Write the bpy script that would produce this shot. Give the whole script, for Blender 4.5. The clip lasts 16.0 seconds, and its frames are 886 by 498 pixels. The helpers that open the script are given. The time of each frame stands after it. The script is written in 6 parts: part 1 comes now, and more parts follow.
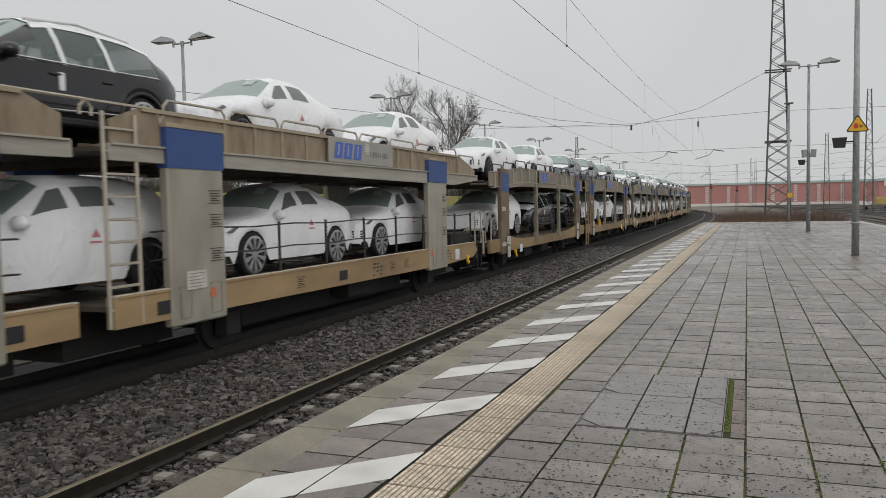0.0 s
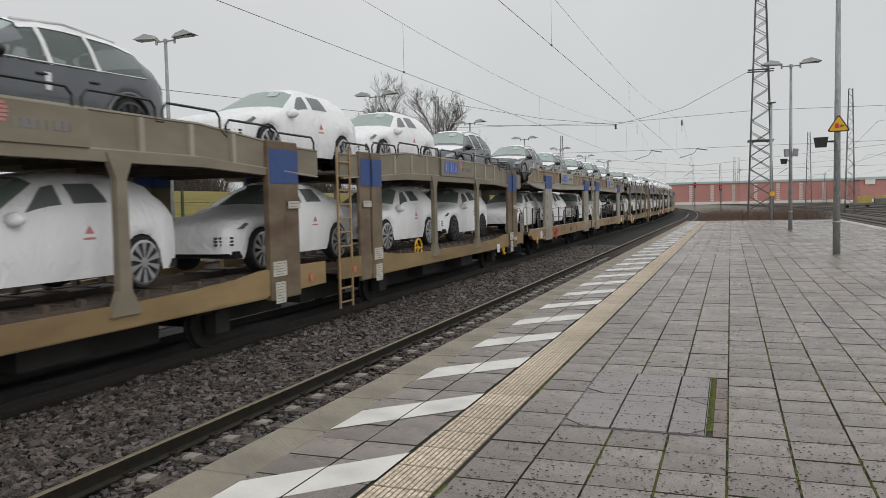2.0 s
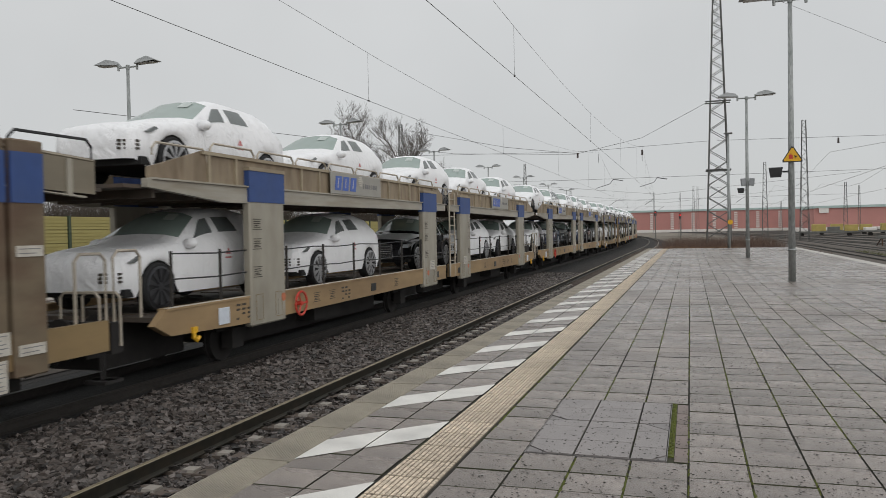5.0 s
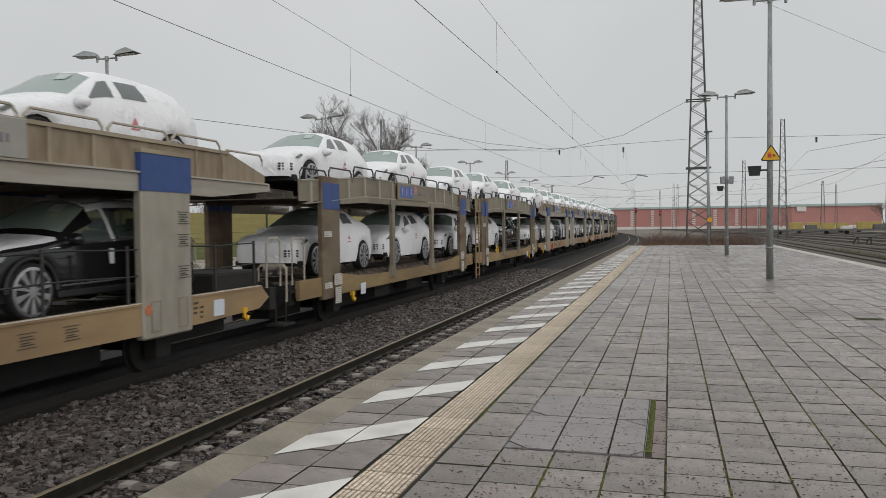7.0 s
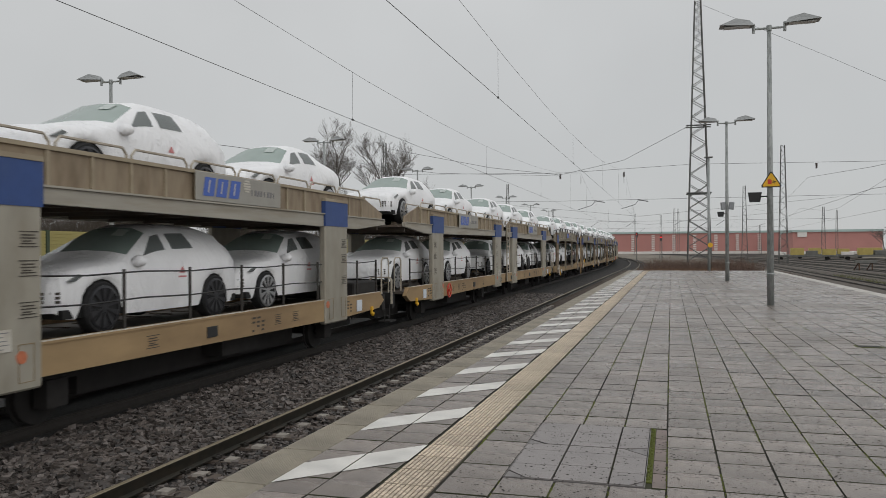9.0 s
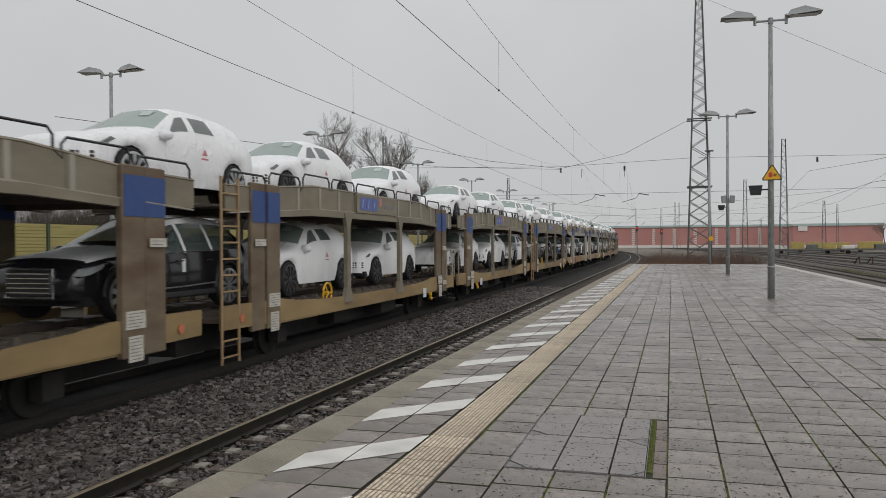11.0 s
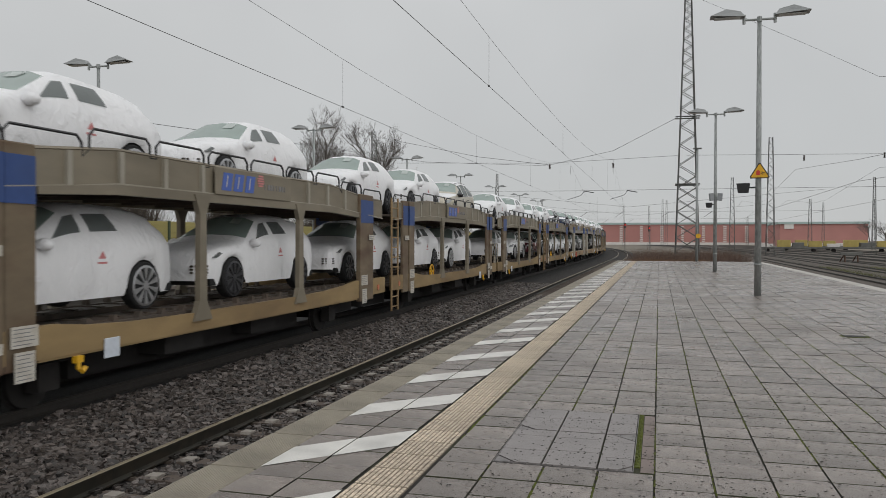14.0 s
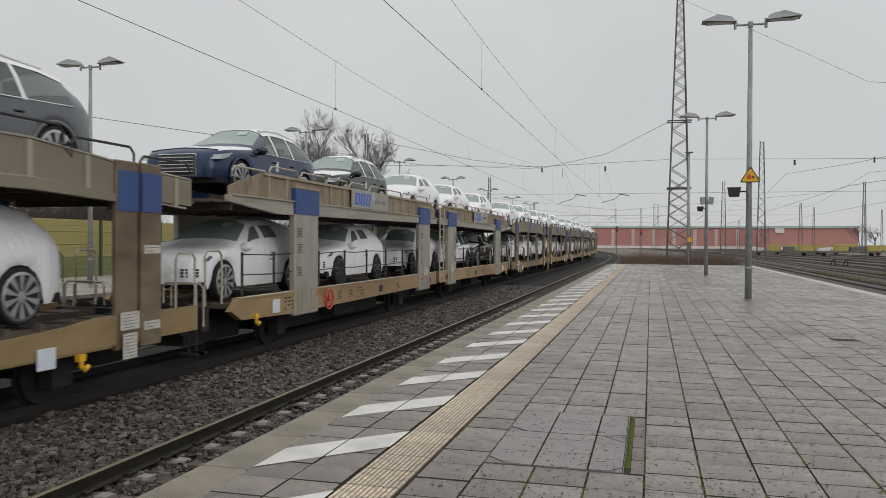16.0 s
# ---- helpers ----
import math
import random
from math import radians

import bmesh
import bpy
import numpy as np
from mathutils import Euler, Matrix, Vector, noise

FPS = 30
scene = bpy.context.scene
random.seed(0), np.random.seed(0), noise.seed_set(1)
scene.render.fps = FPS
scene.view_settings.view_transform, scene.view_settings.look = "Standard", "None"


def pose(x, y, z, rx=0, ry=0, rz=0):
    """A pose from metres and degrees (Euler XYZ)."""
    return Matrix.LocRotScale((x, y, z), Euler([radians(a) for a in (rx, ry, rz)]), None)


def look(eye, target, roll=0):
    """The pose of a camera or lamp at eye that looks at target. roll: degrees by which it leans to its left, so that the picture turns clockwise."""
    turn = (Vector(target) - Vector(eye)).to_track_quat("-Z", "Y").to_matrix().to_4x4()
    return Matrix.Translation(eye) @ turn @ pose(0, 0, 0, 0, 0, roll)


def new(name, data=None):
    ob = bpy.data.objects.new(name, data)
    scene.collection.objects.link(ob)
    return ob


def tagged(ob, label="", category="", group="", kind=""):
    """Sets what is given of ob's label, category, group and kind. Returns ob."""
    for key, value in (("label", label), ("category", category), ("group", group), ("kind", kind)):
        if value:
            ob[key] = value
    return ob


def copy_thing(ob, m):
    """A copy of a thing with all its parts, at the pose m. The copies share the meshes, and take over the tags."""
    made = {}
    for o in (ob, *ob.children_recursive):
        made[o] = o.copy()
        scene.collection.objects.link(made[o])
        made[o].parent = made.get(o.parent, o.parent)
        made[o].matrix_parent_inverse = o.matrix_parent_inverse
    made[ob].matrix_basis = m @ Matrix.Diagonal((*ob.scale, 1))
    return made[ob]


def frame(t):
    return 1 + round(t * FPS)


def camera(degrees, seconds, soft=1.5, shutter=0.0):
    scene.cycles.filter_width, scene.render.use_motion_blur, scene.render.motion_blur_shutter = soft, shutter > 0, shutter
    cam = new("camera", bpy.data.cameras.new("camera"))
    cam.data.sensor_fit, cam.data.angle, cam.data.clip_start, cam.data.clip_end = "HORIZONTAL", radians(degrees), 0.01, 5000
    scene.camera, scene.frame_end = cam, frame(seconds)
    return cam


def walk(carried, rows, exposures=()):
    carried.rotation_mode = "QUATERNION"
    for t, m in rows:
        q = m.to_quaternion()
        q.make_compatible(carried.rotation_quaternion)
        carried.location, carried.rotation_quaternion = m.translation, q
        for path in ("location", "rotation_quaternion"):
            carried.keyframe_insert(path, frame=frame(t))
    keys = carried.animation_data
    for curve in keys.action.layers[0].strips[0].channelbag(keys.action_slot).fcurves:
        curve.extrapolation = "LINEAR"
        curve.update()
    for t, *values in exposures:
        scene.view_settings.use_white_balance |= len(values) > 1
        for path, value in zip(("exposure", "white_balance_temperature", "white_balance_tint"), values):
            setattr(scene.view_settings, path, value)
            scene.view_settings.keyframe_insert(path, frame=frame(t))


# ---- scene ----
cam = camera(59.1, 16.0, soft=0.75, shutter=0.06)

# time, eye x y z, yaw to the left, pitch up, roll
PATH = [
    (0.0, 0.013, -0.206, 1.673, 21.32, -3.11, -1.20),
    (0.5, 0.034, -0.202, 1.681, 21.32, -3.06, -1.17),
    (1.0, 0.029, -0.197, 1.676, 20.97, -3.04, -0.94),
    (1.5, 0.018, -0.196, 1.685, 20.46, -3.14, -0.82),
    (2.0, 0.022, -0.212, 1.693, 20.25, -3.25, -1.20),
    (2.5, 0.036, -0.235, 1.691, 20.12, -3.09, -1.13),
    (3.0, 0.045, -0.242, 1.689, 20.00, -2.57, -0.77),
    (3.5, 0.043, -0.260, 1.688, 19.68, -1.79, -0.62),
    (4.0, 0.032, -0.258, 1.700, 18.71, -1.28, -0.86),
    (6.5, 0.032, -0.260, 1.703, 16.72, -1.57, -0.81),
    (7.0, 0.037, -0.261, 1.705, 16.23, -1.65, -0.67),
    (7.5, 0.031, -0.256, 1.705, 15.82, -1.61, -0.68),
    (8.0, 0.050, -0.247, 1.716, 15.75, -1.26, -0.93),
    (8.5, 0.053, -0.257, 1.744, 15.92, -0.61, -1.00),
    (9.0, 0.043, -0.261, 1.734, 16.27, 0.06, -0.32),
    (11.5, 0.037, -0.270, 1.704, 16.32, -0.45, -0.27),
    (12.0, 0.027, -0.282, 1.698, 16.23, -0.46, -0.08),
    (12.5, 0.002, -0.281, 1.705, 15.89, -0.05, 0.13),
    (13.0, 0.004, -0.278, 1.711, 15.54, 0.03, 0.08),
    (13.5, 0.017, -0.276, 1.703, 15.47, -0.27, 0.05),
    (14.0, 0.024, -0.273, 1.704, 15.45, -0.72, 0.10),
    (14.5, 0.033, -0.275, 1.698, 15.43, -1.15, 0.33),
    (15.0, 0.053, -0.286, 1.700, 15.43, -1.12, 0.57),
    (15.5, 0.043, -0.288, 1.704, 15.16, -0.66, 0.65),
    (16.0, 0.032, -0.306, 1.699, 14.88, -0.52, 0.32),
]



def camera_pose(x, y, z, yaw, pitch, roll):
    return pose(x, y, z, 0, 0, yaw) @ pose(0, 0, 0, 90 + pitch) @ pose(0, 0, 0, 0, 0, roll)


walk(cam, [(r[0], camera_pose(*r[1:])) for r in PATH], [(0, 0.09), (0.5, 0.09), (1.5, 0.19), (2.2, 0.12), (2.6, 0.08), (3.5, 0.06), (4.0, 0.1), (6.5, 0.05), (8.0, 0.0), (8.6, -0.06), (9.2, -0.06), (11.4, -0.02), (12.5, 0.02), (13.1, 0.02), (13.5, -0.12), (14.0, -0.06), (14.7, -0.09), (15.5, 0.02), (16.0, 0.05)])

# ------------------------------------------------------------------ light
world = bpy.data.worlds.new("overcast_sky")
scene.world = world
world.use_nodes = True
wn, wl = world.node_tree.nodes, world.node_tree.links
wn.clear()
w_out = wn.new("ShaderNodeOutputWorld")
w_bg = wn.new("ShaderNodeBackground")
w_sky = wn.new("ShaderNodeTexSky")
w_sky.sky_type = "NISHITA"
w_sky.sun_disc = False
w_sky.sun_elevation = radians(25)
w_sky.sun_rotation = radians(200)
w_coord = wn.new("ShaderNodeTexCoord")
w_sep = wn.new("ShaderNodeSeparateXYZ")
w_ramp = wn.new("ShaderNodeValToRGB")
w_ramp.color_ramp.elements[0].position = 0.0
w_ramp.color_ramp.elements[0].color = (5.5, 5.62, 5.68, 1)
w_ramp.color_ramp.elements[1].position = 1.0
w_ramp.color_ramp.elements[1].color = (9.6, 9.75, 9.8, 1)
w_mid = w_ramp.color_ramp.elements.new(0.35)
w_mid.color = (6.15, 6.25, 6.28, 1)
w_noise = wn.new("ShaderNodeTexNoise")
w_noise.inputs["Scale"].default_value = 2.2
w_noise.inputs["Detail"].default_value = 4
w_cloud = wn.new("ShaderNodeMapRange")
w_cloud.inputs[1].default_value, w_cloud.inputs[2].default_value = 0.3, 0.7
w_cloud.inputs[3].default_value, w_cloud.inputs[4].default_value = 0.94, 1.06
w_mul = wn.new("ShaderNodeVectorMath")
w_mul.operation = "MULTIPLY"
w_mix = wn.new("ShaderNodeMixRGB")
w_mix.inputs[0].default_value = 0.97
wl.new(w_coord.outputs["Generated"], w_sep.inputs[0])
wl.new(w_sep.outputs[2], w_ramp.inputs[0])
wl.new(w_coord.outputs["Generated"], w_noise.inputs[0])
wl.new(w_noise.outputs[0], w_cloud.inputs[0])
wl.new(w_ramp.outputs[0], w_mul.inputs[0])
wl.new(w_cloud.outputs[0], w_mul.inputs[1])
wl.new(w_sky.outputs[0], w_mix.inputs[1])
wl.new(w_mul.outputs[0], w_mix.inputs[2])
wl.new(w_mix.outputs[0], w_bg.inputs[0])
w_bg.inputs[1].default_value = 0.1
wl.new(w_bg.outputs[0], w_out.inputs[0])

sun = new("sun", bpy.data.lights.new("sun", "SUN"))
sun.data.energy, sun.data.angle, sun.data.color = 0.72, radians(50), (1.0, 0.98, 0.96)
sun.matrix_basis = look((60, -42, 34), (0, 0, 0))
scene.view_settings.exposure = 0.0


# ------------------------------------------------------------------ materials
def mat(name, color, rough=0.6, metal=0.0, var=0.12, scale=6.0, bump=0.0, bscale=40.0, dirt=None, dirt_amount=0.4, dirt_scale=1.5,
        island=0.0, objvar=0.0, grain=0.0, grain_scale=160.0, bdist=0.02, spec=0.5, stretch=(1, 1, 1), rough_var=0.0, bwarp=0.0):
    """A procedural surface: base colour varied at two scales, dirt patches, relief and gloss."""
    m = bpy.data.materials.new(name)
    m.use_nodes = True
    n, l = m.node_tree.nodes, m.node_tree.links
    b = n["Principled BSDF"]
    b.inputs["Roughness"].default_value = rough
    b.inputs["Metallic"].default_value = metal
    b.inputs["Specular IOR Level"].default_value = spec
    co = n.new("ShaderNodeTexCoord")
    mp = n.new("ShaderNodeMapping")
    mp.inputs["Scale"].default_value = stretch
    l.new(co.outputs["Object"], mp.inputs[0])
    nz = n.new("ShaderNodeTexNoise")
    nz.inputs["Scale"].default_value, nz.inputs["Detail"].default_value = scale, 6
    l.new(mp.outputs[0], nz.inputs[0])
    mr = n.new("ShaderNodeMapRange")
    mr.inputs[1].default_value, mr.inputs[2].default_value = 0.25, 0.75
    mr.inputs[3].default_value, mr.inputs[4].default_value = 1 - var, 1 + var
    l.new(nz.outputs[0], mr.inputs[0])
    mul = n.new("ShaderNodeVectorMath")
    mul.operation = "MULTIPLY"
    mul.inputs[0].default_value = color
    l.new(mr.outputs[0], mul.inputs[1])
    last = mul.outputs[0]
    for amount, socket in ((island, "Random Per Island"), (objvar, "Random")):
        if amount:
            g = n.new("ShaderNodeNewGeometry" if socket != "Random" else "ShaderNodeObjectInfo")
            r = n.new("ShaderNodeMapRange")
            r.inputs[3].default_value, r.inputs[4].default_value = 1 - amount, 1 + amount
            l.new(g.outputs[socket], r.inputs[0])
            mm = n.new("ShaderNodeVectorMath")
            mm.operation = "MULTIPLY"
            l.new(last, mm.inputs[0])
            l.new(r.outputs[0], mm.inputs[1])
            last = mm.outputs[0]
    if grain:
        gz = n.new("ShaderNodeTexNoise")
        gz.inputs["Scale"].default_value, gz.inputs["Detail"].default_value = grain_scale, 3
        l.new(co.outputs["Object"], gz.inputs[0])
        gr_ = n.new("ShaderNodeMapRange")
        gr_.inputs[1].default_value, gr_.inputs[2].default_value = 0.3, 0.7
        gr_.inputs[3].default_value, gr_.inputs[4].default_value = 1 - grain, 1 + grain
        l.new(gz.outputs[0], gr_.inputs[0])
        gm = n.new("ShaderNodeVectorMath")
        gm.operation = "MULTIPLY"
        l.new(last, gm.inputs[0])
        l.new(gr_.outputs[0], gm.inputs[1])
        last = gm.outputs[0]
    if dirt:
        dz = n.new("ShaderNodeTexNoise")
        dz.inputs["Scale"].default_value, dz.inputs["Detail"].default_value = dirt_scale, 8
        l.new(mp.outputs[0], dz.inputs[0])
        dr = n.new("ShaderNodeMapRange")
        dr.inputs[1].default_value, dr.inputs[2].default_value = 0.45, 0.72
        dr.inputs[3].default_value, dr.inputs[4].default_value = 0.0, dirt_amount
        l.new(dz.outputs[0], dr.inputs[0])
        mx = n.new("ShaderNodeMixRGB")
        l.new(dr.outputs[0], mx.inputs[0])
        l.new(last, mx.inputs[1])
        mx.inputs[2].default_value = (*dirt, 1)
        last = mx.outputs[0]
    l.new(last, b.inputs["Base Color"])
    if rough_var:
        rz = n.new("ShaderNodeTexNoise")
        rz.inputs["Scale"].default_value, rz.inputs["Detail"].default_value = 0.35, 5
        l.new(co.outputs["Object"], rz.inputs[0])
        rr = n.new("ShaderNodeMapRange")
        rr.inputs[1].default_value, rr.inputs[2].default_value = 0.4, 0.62
        rr.inputs[3].default_value, rr.inputs[4].default_value = rough - rough_var, rough + rough_var * 0.5
        l.new(rz.outputs[0], rr.inputs[0])
        l.new(rr.outputs[0], b.inputs["Roughness"])
    if bump:
        bz = n.new("ShaderNodeTexNoise")
        bz.inputs["Scale"].default_value, bz.inputs["Detail"].default_value = bscale, 5
        bz.inputs["Distortion"].default_value = bwarp
        l.new(mp.outputs[0], bz.inputs[0])
        bp = n.new("ShaderNodeBump")
        bp.inputs["Strength"].default_value, bp.inputs["Distance"].default_value = bump, bdist
        l.new(bz.outputs[0], bp.inputs["Height"])
        l.new(bp.outputs[0], b.inputs["Normal"])
    return m


M = {
    "tile": mat("concrete_tile", (0.236, 0.202, 0.181), 0.34, var=0.20, scale=5, bump=0.4, bscale=90, dirt=(0.10, 0.09, 0.08), dirt_amount=0.55, dirt_scale=0.9, island=0.20, grain=0.32, grain_scale=110, rough_var=0.16),
    "tile_piece": mat("concrete_tile_single", (0.236, 0.202, 0.181), 0.34, var=0.20, scale=9, bump=0.4, bscale=90, dirt=(0.10, 0.09, 0.08), dirt_amount=0.5, dirt_scale=3, objvar=0.20, grain=0.32, grain_scale=110, rough_var=0.12),
    "joint": mat("joint_sand_and_moss", (0.022, 0.019, 0.015), 0.95, var=0.3, scale=20, dirt=(0.055, 0.064, 0.015), dirt_amount=0.6, dirt_scale=1.1),
    "moss": mat("moss", (0.085, 0.10, 0.014), 0.95, var=0.4, scale=30, bump=0.8, bscale=60),
    "speck": mat("dark_specks", (0.035, 0.03, 0.026), 0.9, var=0.3, scale=30),
    "edge": mat("edge_slab_concrete", (0.30, 0.267, 0.21), 0.7, var=0.14, scale=7, grain=0.25, bump=0.3, bscale=70, dirt=(0.12, 0.11, 0.09), dirt_amount=0.5),
    "edge_pale": mat("pale_edge_slab", (0.46, 0.435, 0.40), 0.6, var=0.12, scale=5, grain=0.15, dirt=(0.27, 0.25, 0.22), dirt_amount=0.5, dirt_scale=1.2),
    "white": mat("worn_white_marking", (0.68, 0.66, 0.62), 0.55, var=0.08, scale=6, grain=0.10, bump=0.2, bscale=60, dirt=(0.36, 0.35, 0.33), dirt_amount=0.55, dirt_scale=3),
    "tactile": mat("tactile_slab_cream", (0.60, 0.50, 0.385), 0.8, var=0.3, scale=9, grain=0.5, grain_scale=38, dirt=(0.17, 0.14, 0.11), dirt_amount=0.8, dirt_scale=9.0, island=0.08, objvar=0.14),
    "wall": mat("platform_wall_concrete", (0.16, 0.15, 0.135), 0.85, var=0.2, scale=3, dirt=(0.05, 0.045, 0.04), dirt_amount=0.7),
    "yard_ballast": mat("yard_ballast", (0.095, 0.08, 0.067), 0.95, var=0.4, scale=3, bump=0.6, bscale=12),
    # bed kept far darker than the stones, to paint shade into their gaps
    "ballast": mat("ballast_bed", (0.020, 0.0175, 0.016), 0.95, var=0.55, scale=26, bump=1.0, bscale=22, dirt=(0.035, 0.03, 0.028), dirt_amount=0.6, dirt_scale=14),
    "stone": mat("ballast_stone", (0.080, 0.067, 0.060), 0.5, var=0.3, scale=30, island=0.8, grain=0.2, grain_scale=90),
    # almost black: the train's shade on the bed, put into the colour
    "shade_bed": mat("shade_black_track_bed", (0.008, 0.0075, 0.007), 0.9, var=0.4, scale=12, bump=0.8, bscale=22),
    "sleeper": mat("sleeper_concrete", (0.10, 0.078, 0.064), 0.8, var=0.15, scale=8, dirt=(0.09, 0.065, 0.05), dirt_amount=0.7, dirt_scale=4),
    "wood": mat("old_sleeper_wood", (0.06, 0.048, 0.04), 0.9, var=0.25, scale=8, stretch=(1, 6, 6)),
    "railside": mat("rail_dark_side", (0.020, 0.0175, 0.012), 0.55, var=0.35, scale=10, dirt=(0.045, 0.028, 0.016), dirt_amount=0.4, dirt_scale=5),
    "dark_rail": mat("dark_rail_steel", (0.02, 0.0165, 0.014), 0.7, var=0.3, scale=10),
    "railtop": mat("rail_running_surface", (0.27, 0.225, 0.155), 0.42, metal=0.5, var=0.1, scale=5),
    "clip": mat("rail_clip_steel", (0.05, 0.045, 0.04), 0.6, metal=0.5, var=0.2),
    "ground": mat("yard_ground", (0.18, 0.155, 0.125), 0.95, var=0.35, scale=0.35, bump=0.6, bscale=3, dirt=(0.075, 0.07, 0.045), dirt_amount=0.8, dirt_scale=0.07),
    "weed": mat("dry_weeds", (0.20, 0.12, 0.065), 0.95, var=0.3, scale=4, island=0.35),
    "bush": mat("bare_brush", (0.13, 0.085, 0.065), 0.95, var=0.3, scale=4, island=0.3),
    "grass": mat("rough_grass", (0.12, 0.125, 0.05), 0.95, var=0.3, scale=2, island=0.3),
    "galv": mat("galvanised_steel", (0.32, 0.335, 0.33), 0.55, metal=0.2, var=0.3, scale=22, dirt=(0.12, 0.15, 0.135), dirt_amount=0.5, dirt_scale=6, stretch=(1, 1, 0.3)),
    # mast steel lifted to a lighter grey that includes some distance haze
    "lattice": mat("haze_lifted_lattice_steel", (0.125, 0.13, 0.125), 0.6, metal=0.3, var=0.2, scale=4, dirt=(0.10, 0.06, 0.04), dirt_amount=0.4, dirt_scale=2),
    "lamp_shell": mat("lamp_shell_grey", (0.30, 0.31, 0.31), 0.45, metal=0.3, var=0.05),
    "lamp_glass": mat("lamp_diffuser", (0.55, 0.56, 0.55), 0.3, var=0.05),
    "black": mat("black_plastic", (0.02, 0.02, 0.021), 0.5, var=0.15),
    "yellow": mat("signal_yellow_paint", (0.72, 0.40, 0.02), 0.5, var=0.08, scale=12),
    "red": mat("signal_red_paint", (0.55, 0.05, 0.03), 0.5, var=0.1),
    "redlamp": mat("red_lens", (0.6, 0.02, 0.02), 0.3, var=0.02),
    "wire": mat("overhead_wire", (0.11, 0.11, 0.11), 0.6, metal=0.4, var=0.1),
    "insulator": mat("brown_insulator", (0.06, 0.04, 0.035), 0.35, var=0.1),
    # red made paler and greyer, so distance haze is in the colour
    "brick": mat("haze_paled_red_facade", (0.48, 0.235, 0.21), 0.9, var=0.10, scale=0.12, dirt=(0.44, 0.20, 0.18), dirt_amount=0.5, dirt_scale=0.03),
    "facade_white": mat("pale_facade_strip", (0.72, 0.69, 0.66), 0.8, var=0.08, scale=1),
    "roofline": mat("pale_green_roof", (0.40, 0.50, 0.48), 0.7, var=0.08, scale=0.2),
    "yellow_wagon": mat("yellow_wagon_paint", (0.42, 0.33, 0.10), 0.6, var=0.2, scale=0.8),
    "far_grey": mat("weathered_grey_wagon", (0.14, 0.14, 0.13), 0.8, var=0.25, scale=0.8),
    "fence": mat("noise_barrier_yellow", (0.36, 0.31, 0.115), 0.8, var=0.10, scale=1.2, dirt=(0.27, 0.25, 0.10), dirt_amount=0.5, stretch=(1, 0.3, 4)),
    "fence_low": mat("noise_barrier_mossy", (0.21, 0.22, 0.085), 0.85, var=0.12, scale=1.2, dirt=(0.13, 0.15, 0.06), dirt_amount=0.5, stretch=(1, 0.3, 4)),
    # groove floors of the tactile slabs, darker than their ribs
    "groove": mat("tactile_groove_dark", (0.15, 0.125, 0.098), 0.9, var=0.3, scale=12),
    "fascia": mat("pale_grey_deck_edge", (0.36, 0.335, 0.285), 0.55, metal=0.1, var=0.10, scale=3, dirt=(0.22, 0.18, 0.12), dirt_amount=0.6, dirt_scale=2.2, stretch=(1, 0.3, 2.5), objvar=0.05),
    "rusty_web": mat("rust_stained_beam_web", (0.26, 0.205, 0.14), 0.65, var=0.15, scale=3, dirt=(0.13, 0.085, 0.05), dirt_amount=0.7, dirt_scale=2.4, stretch=(1, 1.6, 0.5), objvar=0.05),
    "strap": mat("blue_lashing_strap", (0.03, 0.16, 0.45), 0.6, var=0.1),
    "fence_post": mat("barrier_post_green", (0.05, 0.07, 0.04), 0.7, var=0.1),
    "bark": mat("tree_bark", (0.14, 0.125, 0.115), 0.95, var=0.25, scale=6, bump=0.5, bscale=12),
    "plaster": mat("house_plaster", (0.50, 0.44, 0.33), 0.9, var=0.06, scale=1),
    "rooftile": mat("house_roof_tiles", (0.12, 0.06, 0.045), 0.85, var=0.2, scale=3),
    # train
    "beige": mat("beige_wagon_paint", (0.34, 0.285, 0.20), 0.62, var=0.12, scale=3, dirt=(0.17, 0.12, 0.075), dirt_amount=0.6, dirt_scale=1.1, stretch=(1, 0.5, 1.4), objvar=0.05),
    "sole": mat("ochre_sole_bar_paint", (0.33, 0.225, 0.115), 0.65, var=0.15, scale=2.5, dirt=(0.15, 0.09, 0.05), dirt_amount=0.6, dirt_scale=0.8, stretch=(1, 0.4, 1.2), objvar=0.06),
    "sole_dark": mat("ochre_brown_sole_bar", (0.275, 0.19, 0.088), 0.65, var=0.18, scale=2.5, dirt=(0.13, 0.078, 0.04), dirt_amount=0.65, dirt_scale=0.9, stretch=(1, 0.4, 1.2), objvar=0.08),
    "brown": mat("brown_wagon_paint", (0.165, 0.125, 0.08), 0.65, var=0.2, scale=3, dirt=(0.085, 0.042, 0.025), dirt_amount=0.75, dirt_scale=1.4, stretch=(1, 0.5, 1.4), objvar=0.06),
    "greyband": mat("weathered_grey_deck_beam", (0.215, 0.185, 0.135), 0.6, var=0.14, scale=2.5, dirt=(0.12, 0.10, 0.07), dirt_amount=0.55, dirt_scale=1.2, stretch=(1, 0.4, 1.2), objvar=0.05),
    "pillar": mat("pillar_grey_beige", (0.34, 0.315, 0.26), 0.5, metal=0.15, var=0.10, scale=3, dirt=(0.20, 0.17, 0.12), dirt_amount=0.5, dirt_scale=1.8, stretch=(1, 1, 0.5), objvar=0.05),
    "blue": mat("faded_blue_paint", (0.030, 0.068, 0.215), 0.55, var=0.10, scale=5, dirt=(0.04, 0.07, 0.17), dirt_amount=0.45, dirt_scale=2.5),
